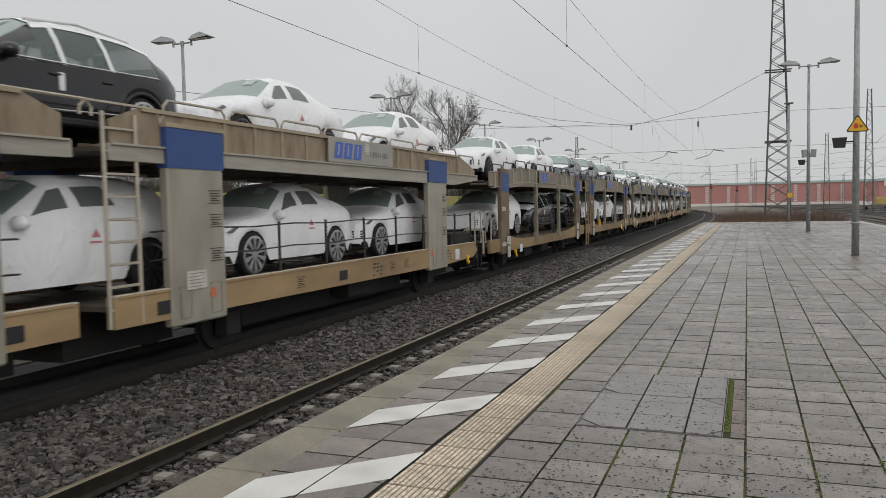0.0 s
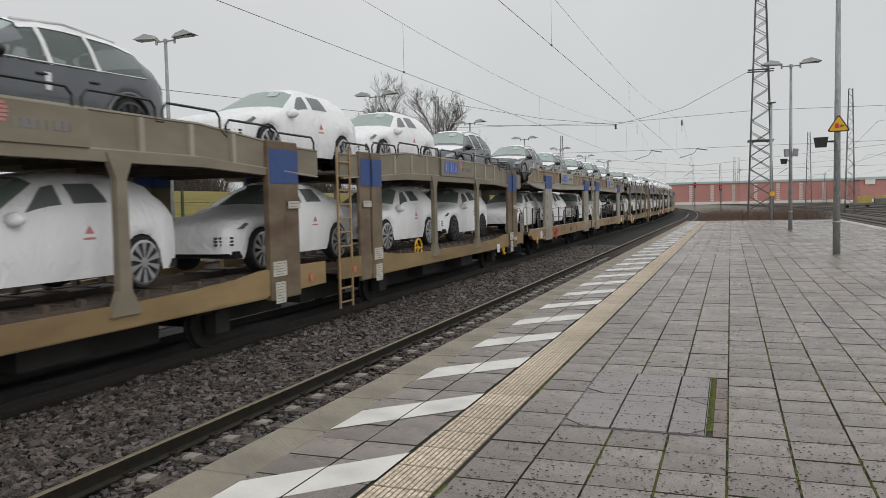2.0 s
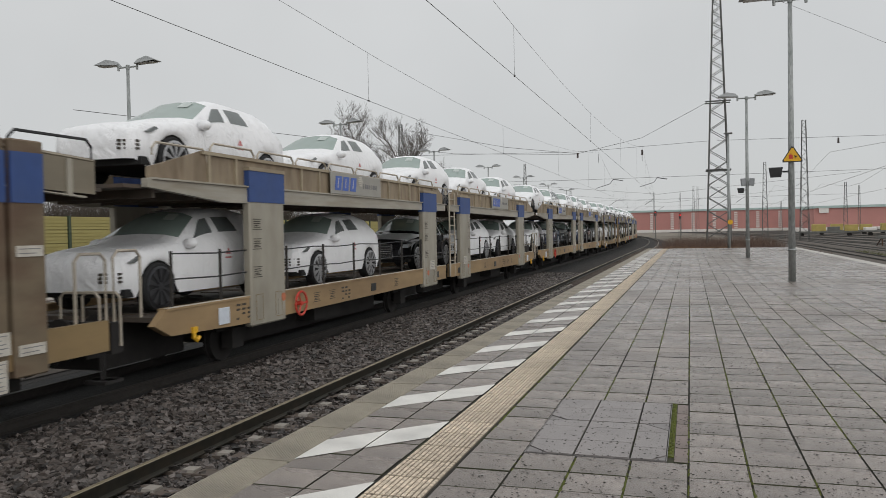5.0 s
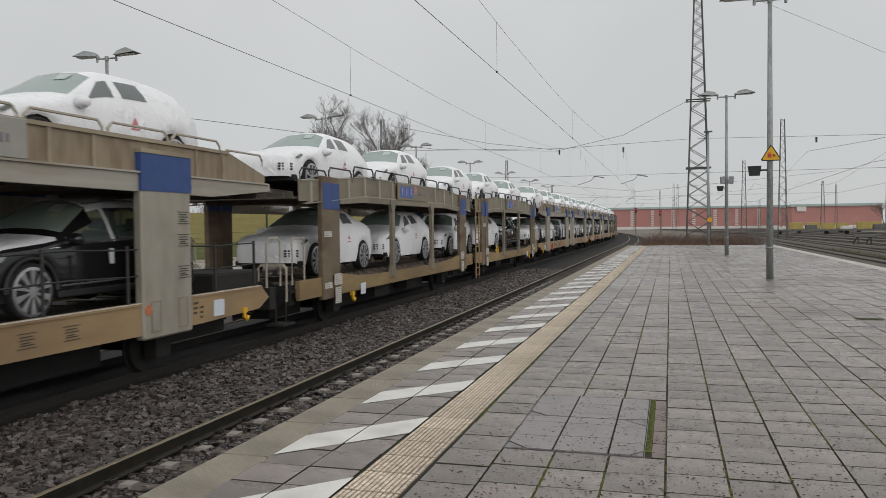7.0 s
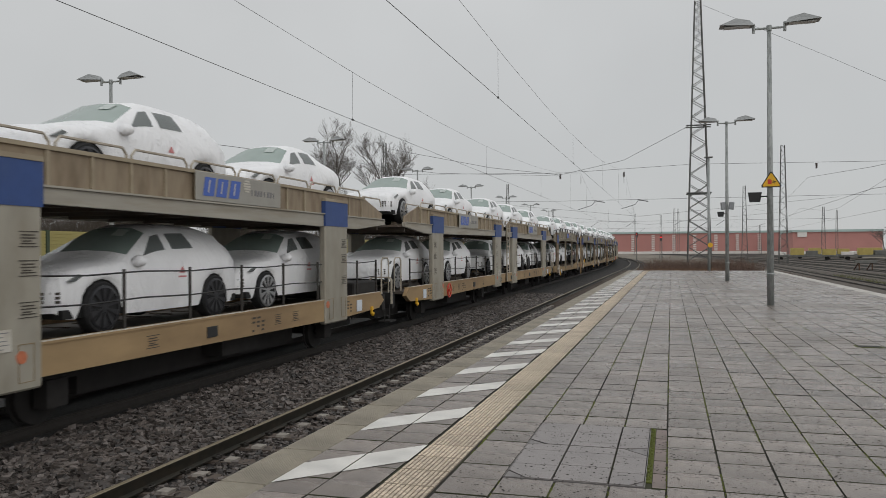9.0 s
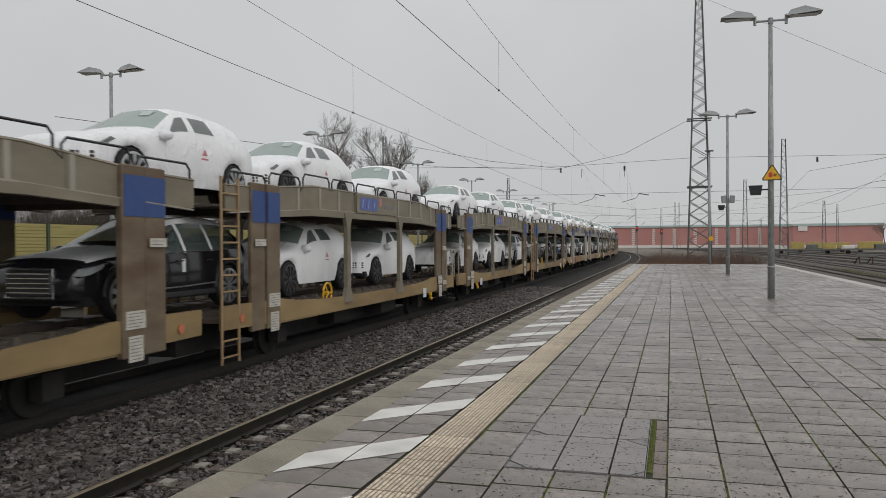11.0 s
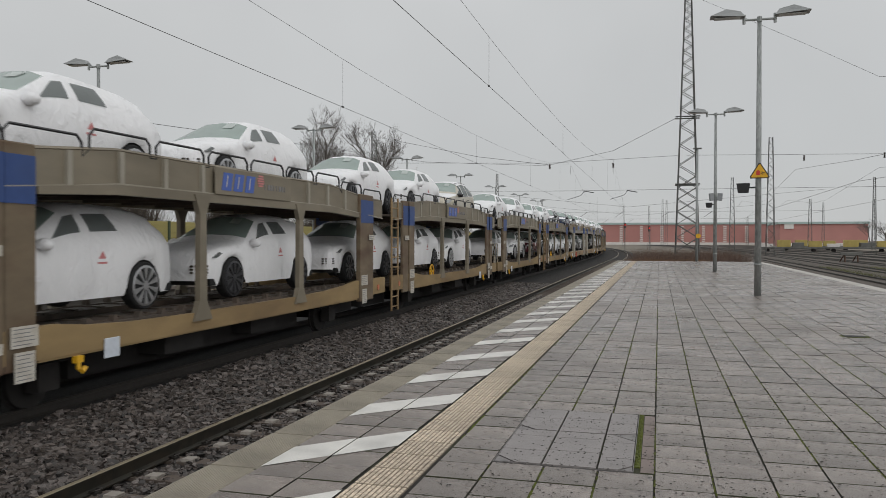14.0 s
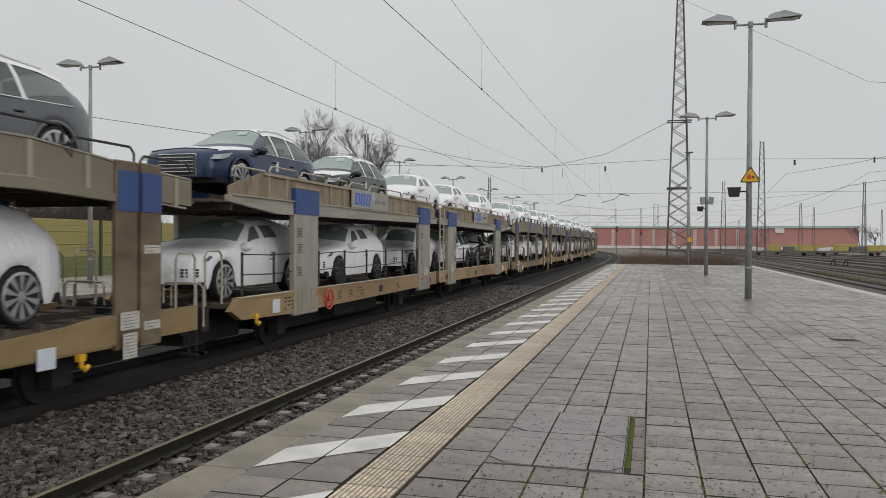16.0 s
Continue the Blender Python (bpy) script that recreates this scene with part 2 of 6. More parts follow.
    "rust": mat("rust_steel", (0.10, 0.055, 0.035), 0.85, var=0.3, scale=5, dirt=(0.04, 0.03, 0.025), dirt_amount=0.6),
    "deck": mat("grimy_deck_plate", (0.075, 0.06, 0.048), 0.8, var=0.25, scale=4, dirt=(0.13, 0.08, 0.05), dirt_amount=0.4),
    "under": mat("underframe_grime", (0.018, 0.016, 0.015), 0.85, var=0.3, scale=4),
    "handrail": mat("pale_handrail", (0.42, 0.37, 0.30), 0.5, metal=0.2, var=0.12),
    "plate": mat("white_data_plate", (0.55, 0.52, 0.46), 0.6, var=0.08, scale=12, dirt=(0.33, 0.28, 0.22), dirt_amount=0.5, dirt_scale=5),
    "logo_blue": mat("logo_blue", (0.06, 0.12, 0.42), 0.5, var=0.05),
    "logo_pink": mat("logo_pink", (0.55, 0.20, 0.20), 0.5, var=0.05),
    "board": mat("logo_board_grey", (0.33, 0.315, 0.28), 0.5, metal=0.2, var=0.08, scale=3),
    "mark": mat("stencil_mark", (0.06, 0.05, 0.04), 0.8, var=0.1),
    # cars
    "cover": mat("white_transport_cover", (0.84, 0.84, 0.85), 0.55, var=0.03, scale=2.5, bump=0.85, bscale=4.2, bdist=0.06, bwarp=1.6, stretch=(1.0, 1.0, 0.55), dirt=(0.64, 0.64, 0.65), dirt_amount=0.35, dirt_scale=1.8),
    "p_white": mat("white_car_paint", (0.78, 0.79, 0.79), 0.22, var=0.02),
    "p_black": mat("black_car_paint", (0.014, 0.014, 0.016), 0.12, var=0.05, spec=0.55),
    "p_grey": mat("grey_car_paint", (0.125, 0.132, 0.142), 0.2, metal=0.3, var=0.04),
    "p_blue": mat("dark_blue_car_paint", (0.022, 0.038, 0.085), 0.2, metal=0.25, var=0.04),
    "p_red": mat("dark_maroon_car_paint", (0.045, 0.008, 0.012), 0.18, var=0.04),
    "p_silver": mat("pale_gold_car_paint", (0.50, 0.46, 0.38), 0.28, metal=0.3, var=0.03),
    "glass": mat("car_window_glass", (0.10, 0.12, 0.115), 0.06, var=0.05, spec=0.7),
    # pale green base holds the sky's reflection on the windscreens
    "screen": mat("sky_paled_windscreen_glass", (0.33, 0.41, 0.375), 0.07, var=0.1, scale=2, spec=0.7),
    "hedge": mat("leafless_hedge_twigs", (0.072, 0.058, 0.045), 0.95, var=0.3, scale=3, island=0.35),
    "cabin": mat("dark_car_cabin", (0.03, 0.03, 0.03), 0.8, var=0.2),
    "tyre": mat("tyre_rubber", (0.014, 0.014, 0.015), 0.8, var=0.2),
    "rim": mat("alloy_rim", (0.42, 0.42, 0.43), 0.35, metal=0.7, var=0.06),
    "rim_dark": mat("dark_alloy_rim", (0.05, 0.05, 0.055), 0.35, metal=0.6, var=0.06),
    "arch": mat("wheel_housing_black", (0.01, 0.01, 0.01), 0.8, var=0.2),
    "chrome": mat("bright_trim", (0.55, 0.55, 0.55), 0.25, metal=0.8, var=0.02),
    "headlamp": mat("headlamp_lens", (0.35, 0.37, 0.38), 0.1, var=0.1, spec=0.7),
    "tail": mat("tail_lamp_lens", (0.30, 0.01, 0.012), 0.15, var=0.05),
    "faint_bar": mat("faded_grey_lettering", (0.19, 0.185, 0.19), 0.6, var=0.2, scale=9),
    "sheet": mat("paper_behind_glass", (0.42, 0.47, 0.445), 0.3, var=0.06),
    "tape": mat("white_film_strip", (0.72, 0.73, 0.73), 0.5, var=0.05),
}

for _g, _c, _a in (("glass", (0.02, 0.027, 0.025), 0.75), ("screen", (0.06, 0.085, 0.075), 0.82)):
    _b = M[_g].node_tree.nodes["Principled BSDF"]
    _b.inputs["Alpha"].default_value = _a


# ------------------------------------------------------------------ mesh helpers
def mesh_of(name, bm, materials, smooth=False):
    me = bpy.data.meshes.new(name)
    bm.normal_update()
    bm.to_mesh(me)
    bm.free()
    for m in materials if isinstance(materials, (list, tuple)) else [materials]:
        me.materials.append(m)
    if smooth:
        me.polygons.foreach_set("use_smooth", [True] * len(me.polygons))
    return me


def part(name, bm, material, parent, label="", smooth=False):
    ob = new(name, mesh_of(name, bm, material, smooth))
    ob.parent = parent
    return tagged(ob, label)


def shared(name, me, parent, m=None, label=""):
    ob = new(name, me)
    ob.parent = parent
    if m is not None:
        ob.matrix_basis = m
    return tagged(ob, label)


def thing(name, m, label, category, group="", kind=""):
    ob = new(name)
    ob.matrix_basis = m
    return tagged(ob, label, category, group, kind)


def box(bm, x0, x1, y0, y1, z0, z1, bevel=0.0, mi=0):
    r = bmesh.ops.create_cube(bm, size=1.0, matrix=Matrix.LocRotScale(((x0 + x1) / 2, (y0 + y1) / 2, (z0 + z1) / 2), None, (x1 - x0, y1 - y0, z1 - z0)))
    if bevel:
        edges = list({e for v in r["verts"] for e in v.link_edges})
        bmesh.ops.bevel(bm, geom=edges, offset=bevel, segments=1, affect="EDGES")
    elif mi:
        for f in {f for v in r["verts"] for f in v.link_faces}:
            f.material_index = mi
    return bm


def boxes(*specs, bevel=0.0):
    bm = bmesh.new()
    for s in specs:
        box(bm, *s, bevel=bevel)
    return bm


def cyl(bm, r, depth, m, segs=12, r2=None, mi=0):
    before = set(bm.faces)
    bmesh.ops.create_cone(bm, cap_ends=True, segments=segs, radius1=r, radius2=r if r2 is None else r2, depth=depth, matrix=m)
    if mi:
        for f in set(bm.faces) - before:
            f.material_index = mi
    return bm


def tube(bm, pts, r, segs=5, closed=False):
    """A round bar along a polyline."""
    pts = [Vector(p) for p in pts]
    rings = []
    n = len(pts)
    for i, p in enumerate(pts):
        a = pts[i - 1] if (i or closed) else p
        b = pts[(i + 1) % n] if (i < n - 1 or closed) else p
        d = (b - a).normalized()
        u = d.cross(Vector((0, 0, 1)))
        if u.length < 0.05:
            u = d.cross(Vector((0, 1, 0)))
        u.normalize()
        v = d.cross(u)
        rings.append([bm.verts.new(p + u * (r * math.cos(k * math.tau / segs)) + v * (r * math.sin(k * math.tau / segs))) for k in range(segs)])
    for i in range(n if closed else n - 1):
        A, B = rings[i], rings[(i + 1) % n]
        for k in range(segs):
            bm.faces.new((A[k], A[(k + 1) % segs], B[(k + 1) % segs], B[k]))
    if not closed:
        bm.faces.new(rings[0])
        bm.faces.new(rings[-1][::-1])
    return bm


def prism(bm, outline, x0, x1):
    """A plate cut from a y-z outline, between two x."""
    a = [bm.verts.new((x0, y, z)) for y, z in outline]
    b = [bm.verts.new((x1, y, z)) for y, z in outline]
    n = len(a)
    bm.faces.new(a)
    bm.faces.new(b[::-1])
    for i in range(n):
        bm.faces.new((a[i], b[i], b[(i + 1) % n], a[(i + 1) % n]))
    bmesh.ops.recalc_face_normals(bm, faces=bm.faces)
    return bm


def from_arrays(name, verts, faces, material, parent=None, smooth=False):
    me = bpy.data.meshes.new(name)
    me.from_pydata(verts, [], faces)
    me.materials.append(material)
    if smooth:
        me.polygons.foreach_set("use_smooth", [True] * len(me.polygons))
    ob = new(name, me)
    ob.parent = parent
    return ob


# ------------------------------------------------------------------ plan
RAIL_Z = -0.76          # top of the rails, under the platform's surface at 0
BED_Z = RAIL_Z - 0.19   # ballast
NEAR_X, TRAIN_X = -4.90, -9.60
CURVE_Y, CURVE_R = 92.0, 1000.0


def along(s, cx):
    """A place and heading on a track whose straight part lies at x = cx."""
    if s <= CURVE_Y:
        return cx, s, 0.0
    a = (s - CURVE_Y) / CURVE_R
    return -CURVE_R + (CURVE_R + cx) * math.cos(a), CURVE_Y + (CURVE_R + cx) * math.sin(a), a


# ------------------------------------------------------------------ ground and far setting
bm = bmesh.new()
bmesh.ops.create_grid(bm, x_segments=60, y_segments=60, size=1600)
ground = tagged(new("ground", mesh_of("ground", bm, M["ground"])), "brown and grey open railway yard ground", "ground", kind="structure")
ground.location = (0, 600, BED_Z - 0.28)


def ribbon(name, cx, half, z, s0, s1, step, material, skirt=0.25):
    """A bed of ballast with sloped shoulders along a track."""
    vs, fs = [], []
    k = 0
    s = s0
    while s <= s1 + 0.01:
        x, y, a = along(s, cx)
        for off, dz in ((-half - 0.6, -skirt), (-half, 0), (half, 0), (half + 0.6, -skirt)):
            vs.append((x + off * math.cos(a), y + off * math.sin(a), z + dz))
        if k:
            for j in range(3):
                p = (k - 1) * 4 + j
                fs.append((p, p + 1, p + 5, p + 4))
        k += 1
        s += step
    ob = from_arrays(name, vs, fs, material)
    return ob


tagged(ribbon("ballast_bed", (NEAR_X + TRAIN_X) / 2 + 0.35, 4.15, BED_Z - 0.02, -560, 700, 6, M["ballast"]), "grey-brown track ballast bed, darkened for the shade between stones", "ballast", kind="structure")


tagged(ribbon("ballast_bed", -14.2, 2.4, BED_Z - 0.05, -200, 130, 10, M["ballast"]), "ballast bed behind the freight track, in the same shade-darkened colour", "ballast", kind="structure")


def rail_mesh(name, cx, s0, s1, step, side, worn=True):
    """A flat-bottomed rail: foot, web and head."""
    prof = [(-0.07, -0.172), (0.07, -0.172), (0.07, -0.155), (0.012, -0.135), (0.012, -0.045), (0.036, -0.035), (0.036, -0.004), (0.028, 0.0),
            (-0.028, 0.0), (-0.036, -0.004), (-0.036, -0.035), (-0.012, -0.045), (-0.012, -0.135), (-0.07, -0.155)]
    n = len(prof)
    vs, fs, mi = [], [], []
    k, s = 0, s0
    while s <= s1 + 0.01:
        x, y, a = along(s, cx)
        for px, pz in prof:
            o = side + px
            vs.append((x + o * math.cos(a), y + o * math.sin(a), RAIL_Z + pz))
        if k:
            for j in range(n):
                p, q = (k - 1) * n + j, (k - 1) * n + (j + 1) % n
                fs.append((p, q, q + n, p + n))
                mi.append(1 if j in (6, 7, 8) else 0)
        k += 1
        s += step
    me = bpy.data.meshes.new(name)
    me.from_pydata(vs, [], fs)
    # rails that are not worn get one dark colour on top and sides
    me.materials.append(M["railside"] if worn else M["dark_rail"])
    me.materials.append(M["railtop"] if worn else M["dark_rail"])
    me.polygons.foreach_set("material_index", mi)
    return me


def track(cx, s0, s1, label, worn=True):
    t = thing("railway_track", Matrix(), label, "railway track", kind="structure")
    for side in (-0.7525, 0.7525):
        shared("rail", rail_mesh("rail", cx, s0, s1, 5.0, side, worn), t)
    return t


near_track = track(NEAR_X, -60, 520, "empty running track on concrete sleepers beside the platform")
train_track = track(TRAIN_X, -560, 700, "running track under the passing freight train", False)

# sleepers of the near track, each with its clips
bm = bmesh.new()
prism(bm, [(-0.13, -0.20), (0.13, -0.20), (0.11, 0.0), (-0.11, 0.0)], -1.3, 1.3)
sleeper_me = mesh_of("sleeper", bm, M["sleeper"])
bm = bmesh.new()
for sx in (-0.7525, 0.7525):
    for d in (-1, 1):
        box(bm, sx + d * 0.09 - 0.035, sx + d * 0.09 + 0.035, -0.05, 0.05, 0.0, 0.03)
        tube(bm, [(sx + d * 0.05, -0.055, 0.035), (sx + d * 0.12, -0.05, 0.05), (sx + d * 0.15, 0, 0.06), (sx + d * 0.12, 0.05, 0.05), (sx + d * 0.05, 0.055, 0.035)], 0.011, 5)
clip_me = mesh_of("rail_clip", bm, M["clip"])
bm = bmesh.new()
for sx in (-0.7525, 0.7525):
    for d in (-1, 1):
        prism(bm, [(-0.085, 0.0), (0.085, 0.0), (0.07, 0.03), (-0.07, 0.03)], sx + d * 0.31 - 0.075, sx + d * 0.31 + 0.075)
pad_me = mesh_of("guide_plate", bm, mat("pale_sleeper_shoulder", (0.27, 0.245, 0.215), 0.6, var=0.15))
SLEEPER_STEP = 0.678
for i in range(-6, 135):
    x, y, a = along(9.906 + SLEEPER_STEP * i, NEAR_X)
    sl = shared("sleeper", sleeper_me, near_track, pose(x, y, RAIL_Z - 0.175, 0, 0, math.degrees(a)))
    if i < 40:
        shared("rail_clip", clip_me, sl)
        shared("guide_plate", pad_me, sl)
bm = bmesh.new()
box(bm, -1.3, 1.3, -0.13, 0.13, -0.20, 0.0)
wood_me = mesh_of("sleeper", bm, M["wood"])
for i in range(0, 40):
    x, y, a = along(3 + 0.65 * i, TRAIN_X)
    shared("sleeper", wood_me, train_track, pose(x, y, RAIL_Z - 0.175, 0, 0, math.degrees(a)))


def stones(name, count, area, size, z, seed, material, label):
    """Loose crushed stones, each an uneven broken block."""
    rng = np.random.default_rng(seed)
    base = np.array([(-1, -1, -1), (1, -1, -1), (1, 1, -1), (-1, 1, -1), (-1, -1, 1), (1, -1, 1), (1, 1, 1), (-1, 1, 1)], float) * 0.72
    tri = np.array([(4, 5, 6), (4, 6, 7), (0, 1, 5), (0, 5, 4), (1, 2, 6), (1, 6, 5), (2, 3, 7), (2, 7, 6), (3, 0, 4), (3, 4, 7)])
    # denser towards the near end
    y = area[2] + (area[3] - area[2]) * rng.random(count) ** 1.5
    x = area[0] + (area[1] - area[0]) * rng.random(count)
    v = base[None] * (1 + rng.uniform(-0.3, 0.3, (count, 8, 1)))
    v = v + rng.uniform(-0.34, 0.34, (count, 8, 3))
    grow = rng.uniform(size[0], size[1], (count, 1, 1)) * (1 + 0.012 * (y[:, None, None] - area[2]))
    v = v * grow * np.stack([rng.uniform(0.9, 1.35, count), rng.uniform(0.7, 1.0, count), rng.uniform(0.4, 0.8, count)], -1)[:, None, :]
    ang = rng.random(count) * math.tau
    tilt = rng.uniform(-0.7, 0.7, count)
    ct, st = np.cos(tilt)[:, None], np.sin(tilt)[:, None]
    v = np.stack([v[..., 0], v[..., 1] * ct - v[..., 2] * st, v[..., 1] * st + v[..., 2] * ct], -1)
    c, s = np.cos(ang)[:, None], np.sin(ang)[:, None]
    v = np.stack([v[..., 0] * c - v[..., 1] * s, v[..., 0] * s + v[..., 1] * c, v[..., 2]], -1)
    v[..., 0] += x[:, None]
    v[..., 1] += y[:, None]
    v[..., 2] += z + rng.uniform(-0.03, 0.025, count)[:, None]
    faces = (tri[None] + (np.arange(count) * 8)[:, None, None]).reshape(-1, 3)
    ob = from_arrays(name, v.reshape(-1, 3).tolist(), faces.tolist(), material)
    return tagged(ob, label, "ballast", kind="stuff")


stones("ballast_stones", 36000, (-8.55, -5.72, 3, 46), (0.030, 0.056), BED_Z + 0.03, 3, M["stone"], "loose grey-brown crushed ballast stones between the tracks")
stones("ballast_stones", 16000, (-5.55, -3.4, 4, 36), (0.022, 0.044), BED_Z - 0.010, 4, M["stone"], "loose grey-brown crushed ballast stones along the platform")
# strip under the train that paints its shade onto the ballast
shade_strip = ribbon("painted_shade_bed", TRAIN_X, 1.3, BED_Z + 0.03, -60, 400, 6, M["shade_bed"], 0.02)
tagged(shade_strip, "ballast under the freight train, blackened to paint in its shade", "ballast", kind="structure")

# ------------------------------------------------------------------ platform
EDGE_X, PLAT_R, PLAT_END, PLAT_START = -3.25, 7.36, 64.0, -14.0


def plate(bm, outline, z0, z1):
    """A flat plate with a polygonal outline."""
    lo = [bm.verts.new((x, y, z0)) for x, y in outline]
    hi = [bm.verts.new((x, y, z1)) for x, y in outline]
    bm.faces.new(hi)
    for i in range(len(lo)):
        j = (i + 1) % len(lo)
        bm.faces.new((lo[i], lo[j], hi[j], hi[i]))
    bmesh.ops.recalc_face_normals(bm, faces=bm.faces)
    return bm


bm = plate(bmesh.new(), [(EDGE_X + 0.05, PLAT_START), (PLAT_R + 0.2, PLAT_START), (PLAT_R + 0.2, PLAT_END), (EDGE_X + 0.05, PLAT_END)], BED_Z - 0.3, -0.011)
platform = tagged(new("platform", mesh_of("platform", bm, M["joint"])), "paved concrete railway platform with mossy joints", "platform", kind="structure")
bm = bmesh.new()
box(bm, EDGE_X + 0.02, EDGE_X + 0.30, PLAT_START, PLAT_END, BED_Z - 0.3, -0.09)
part("platform_wall", bm, M["wall"], platform)


def slab(w, d, h=0.05, c=0.004):
    """Top and bevelled sides of a paving slab; its top lies at 0."""
    a, b = w / 2 - 0.0045, d / 2 - 0.0045
    vs = [(-a, -b, -h), (a, -b, -h), (a, b, -h), (-a, b, -h), (-a, -b, -c), (a, -b, -c), (a, b, -c), (-a, b, -c),
          (-a + c, -b + c, 0), (a - c, -b + c, 0), (a - c, b - c, 0), (-a + c, b - c, 0)]
    fs = [(8, 9, 10, 11)] + [(i, (i + 1) % 4, 4 + (i + 1) % 4, 4 + i) for i in range(4)] + [(4 + i, 4 + (i + 1) % 4, 8 + (i + 1) % 4, 8 + i) for i in range(4)]
    return vs, fs


def slab_mesh(name, w, d, material):
    me = bpy.data.meshes.new(name)
    vs, fs = slab(w, d)
    me.from_pydata(vs, [], fs)
    me.materials.append(material)
    me.materials.append(M["joint"])
    me.polygons.foreach_set("material_index", [0] + [1] * 8)
    return me


TILE = 0.40
tile_me = slab_mesh("paving_tile", TILE, TILE, M["tile_piece"])
rng = random.Random(5)
tv, tf = np.array(slab(TILE, TILE)[0]), slab(TILE, TILE)[1]
allv, allf, singles = [], [], []
COVER = (-1.195, -0.155, 5.60, 7.52)     # the lift-out cover in the paving
columns = [(-2.85 + TILE / 2 + TILE * i) for i in range(2)] + [(-1.62 + 0.02 + TILE / 2 + TILE * i) for i in range(23)]
for ci, cx in enumerate(columns):
    shift = rng.uniform(0, TILE)
    y = 0.6 - 36 * TILE + (shift if ci > 1 else 0)
    by_cover = COVER[0] < cx < 0
    if by_cover:
        y = COVER[2] - 0.02 - TILE / 2 - 48 * TILE
    while y < PLAT_END - 0.1:
        if by_cover and COVER[2] - 0.1 < y < COVER[3]:
            y = COVER[3] + 0.02 + TILE / 2
        dz = rng.uniform(-0.003, 0.003)
        if 4.0 < y < 9.2 and -2.9 < cx < 3.6 and len(singles) < 290:
            singles.append((cx, y, dz))
        elif cx + TILE / 2 < PLAT_R - 0.1:
            o = len(allv) * 12
            allv.append(tv + np.array((cx, y, dz)))
            allf += [tuple(i + o for i in f) for f in tf]
        y += TILE
rest = from_arrays("paving_tiles", np.concatenate(allv).tolist(), allf, M["tile"], platform)
rest["kind"] = "stuff"
rest.data.materials.append(M["joint"])
rest.data.polygons.foreach_set("material_index", ([0] + [1] * 8) * len(allv))

fill_me = slab_mesh("paving_tile", 0.112, 0.385, mat("reddish_paving_strip", (0.20, 0.155, 0.14), 0.6, var=0.15, scale=9, dirt=(0.1, 0.085, 0.07), dirt_amount=0.5, dirt_scale=4))
for k in range(5):
    shared("paving_tile", fill_me, platform, pose(-0.052, COVER[2] + 0.19 + 0.385 * k, -0.002))

# edge slabs with ribs, tactile slabs with grooves
bm = bmesh.new()
box(bm, -0.2, 0.2, -0.495, 0.495, -0.09, -0.004, bevel=0.012)
for i in range(19):
    box(bm, -0.18 + i * 0.02 - 0.007, -0.18 + i * 0.02 + 0.007, -0.485, 0.485, -0.006, 0.0)
edge_me = mesh_of("edge_slab", bm, M["edge"])
for i in range(-14, 65):
    shared("edge_slab", edge_me, platform, pose(EDGE_X + 0.2, 0.43 + i * 1.0, 0))
bm = bmesh.new()
box(bm, -0.2, 0.2, -0.195, 0.195, -0.05, -0.004, mi=1)
for i in range(11):
    box(bm, -0.182 + i * 0.0364 - 0.0125, -0.182 + i * 0.0364 + 0.0125, -0.188, 0.188, -0.008, 0.003)
tact_me = mesh_of("tactile_slab", bm, [M["tactile"], M["groove"]])
for i in range(-36, 158):
    shared("tactile_slab", tact_me, platform, pose(-1.825, 0.6 + i * TILE, 0))

# white slanted warning bars on the two slab rows behind the edge, split at the slab joint
bm = bmesh.new()
for i in range(-10, 34):
    y0 = 4.98 + 1.73 * i
    w = 0.56
    for xa, xb in ((-2.842, -2.456), (-2.444, -2.04)):
        fa, fb = (xa + 2.85) / 0.81, (xb + 2.85) / 0.81
        a, b = y0 + 0.83 * fa, y0 + 0.83 * fb
        q = [bm.verts.new(p) for p in ((xa, a, 0.0035), (xb, b, 0.0035), (xb, b + w, 0.0035), (xa, a + w, 0.0035))]
        bm.faces.new(q)
part("warning_marking", bm, M["white"], platform, "worn white slanted warning bars")

# the lift-out cover: framed slabs
cover = thing("paving_cover", pose((COVER[0] + COVER[1]) / 2, (COVER[2] + COVER[3]) / 2, 0), "grey slab-filled metal-framed shaft cover in the platform", "shaft cover")
cw, cd = COVER[1] - COVER[0], COVER[3] - COVER[2]
M["cover_slab"] = mat("smooth_cover_slab", (0.235, 0.212, 0.205), 0.42, var=0.12, scale=6, bump=0.2, bscale=80, grain=0.14, dirt=(0.13, 0.12, 0.115), dirt_amount=0.45, dirt_scale=3)
M["cover_steel"] = mat("worn_cover_steel", (0.20, 0.185, 0.18), 0.5, metal=0.3, var=0.2, scale=12)
XA, XB, YM = -0.152, 0.262, 0.10      # joints between the inset slabs
hw, hd, g = cw / 2 - 0.006, cd / 2 - 0.006, 0.008
# six fields; those at the lifting points have a corner cut away
FIELDS = (([(-hw, -hd + 0.17), (-hw + 0.17, -hd), (XA - g, -hd), (XA - g, YM - g), (-hw + 0.16, YM - g), (-hw, YM - 0.04)], (0.36, 0.80)),
          ([(XA + g, -hd), (XB - g, -hd), (XB - g, YM - g), (XA + g, YM - g)], (0.40, 0.80)),
          ([(XB + g, -hd), (hw - 0.10, -hd + 0.005), (hw, -hd + 0.13), (hw, YM - 0.20), (XB + 0.05, YM - g), (XB + g, YM - g)], (0.30, 0.75)),
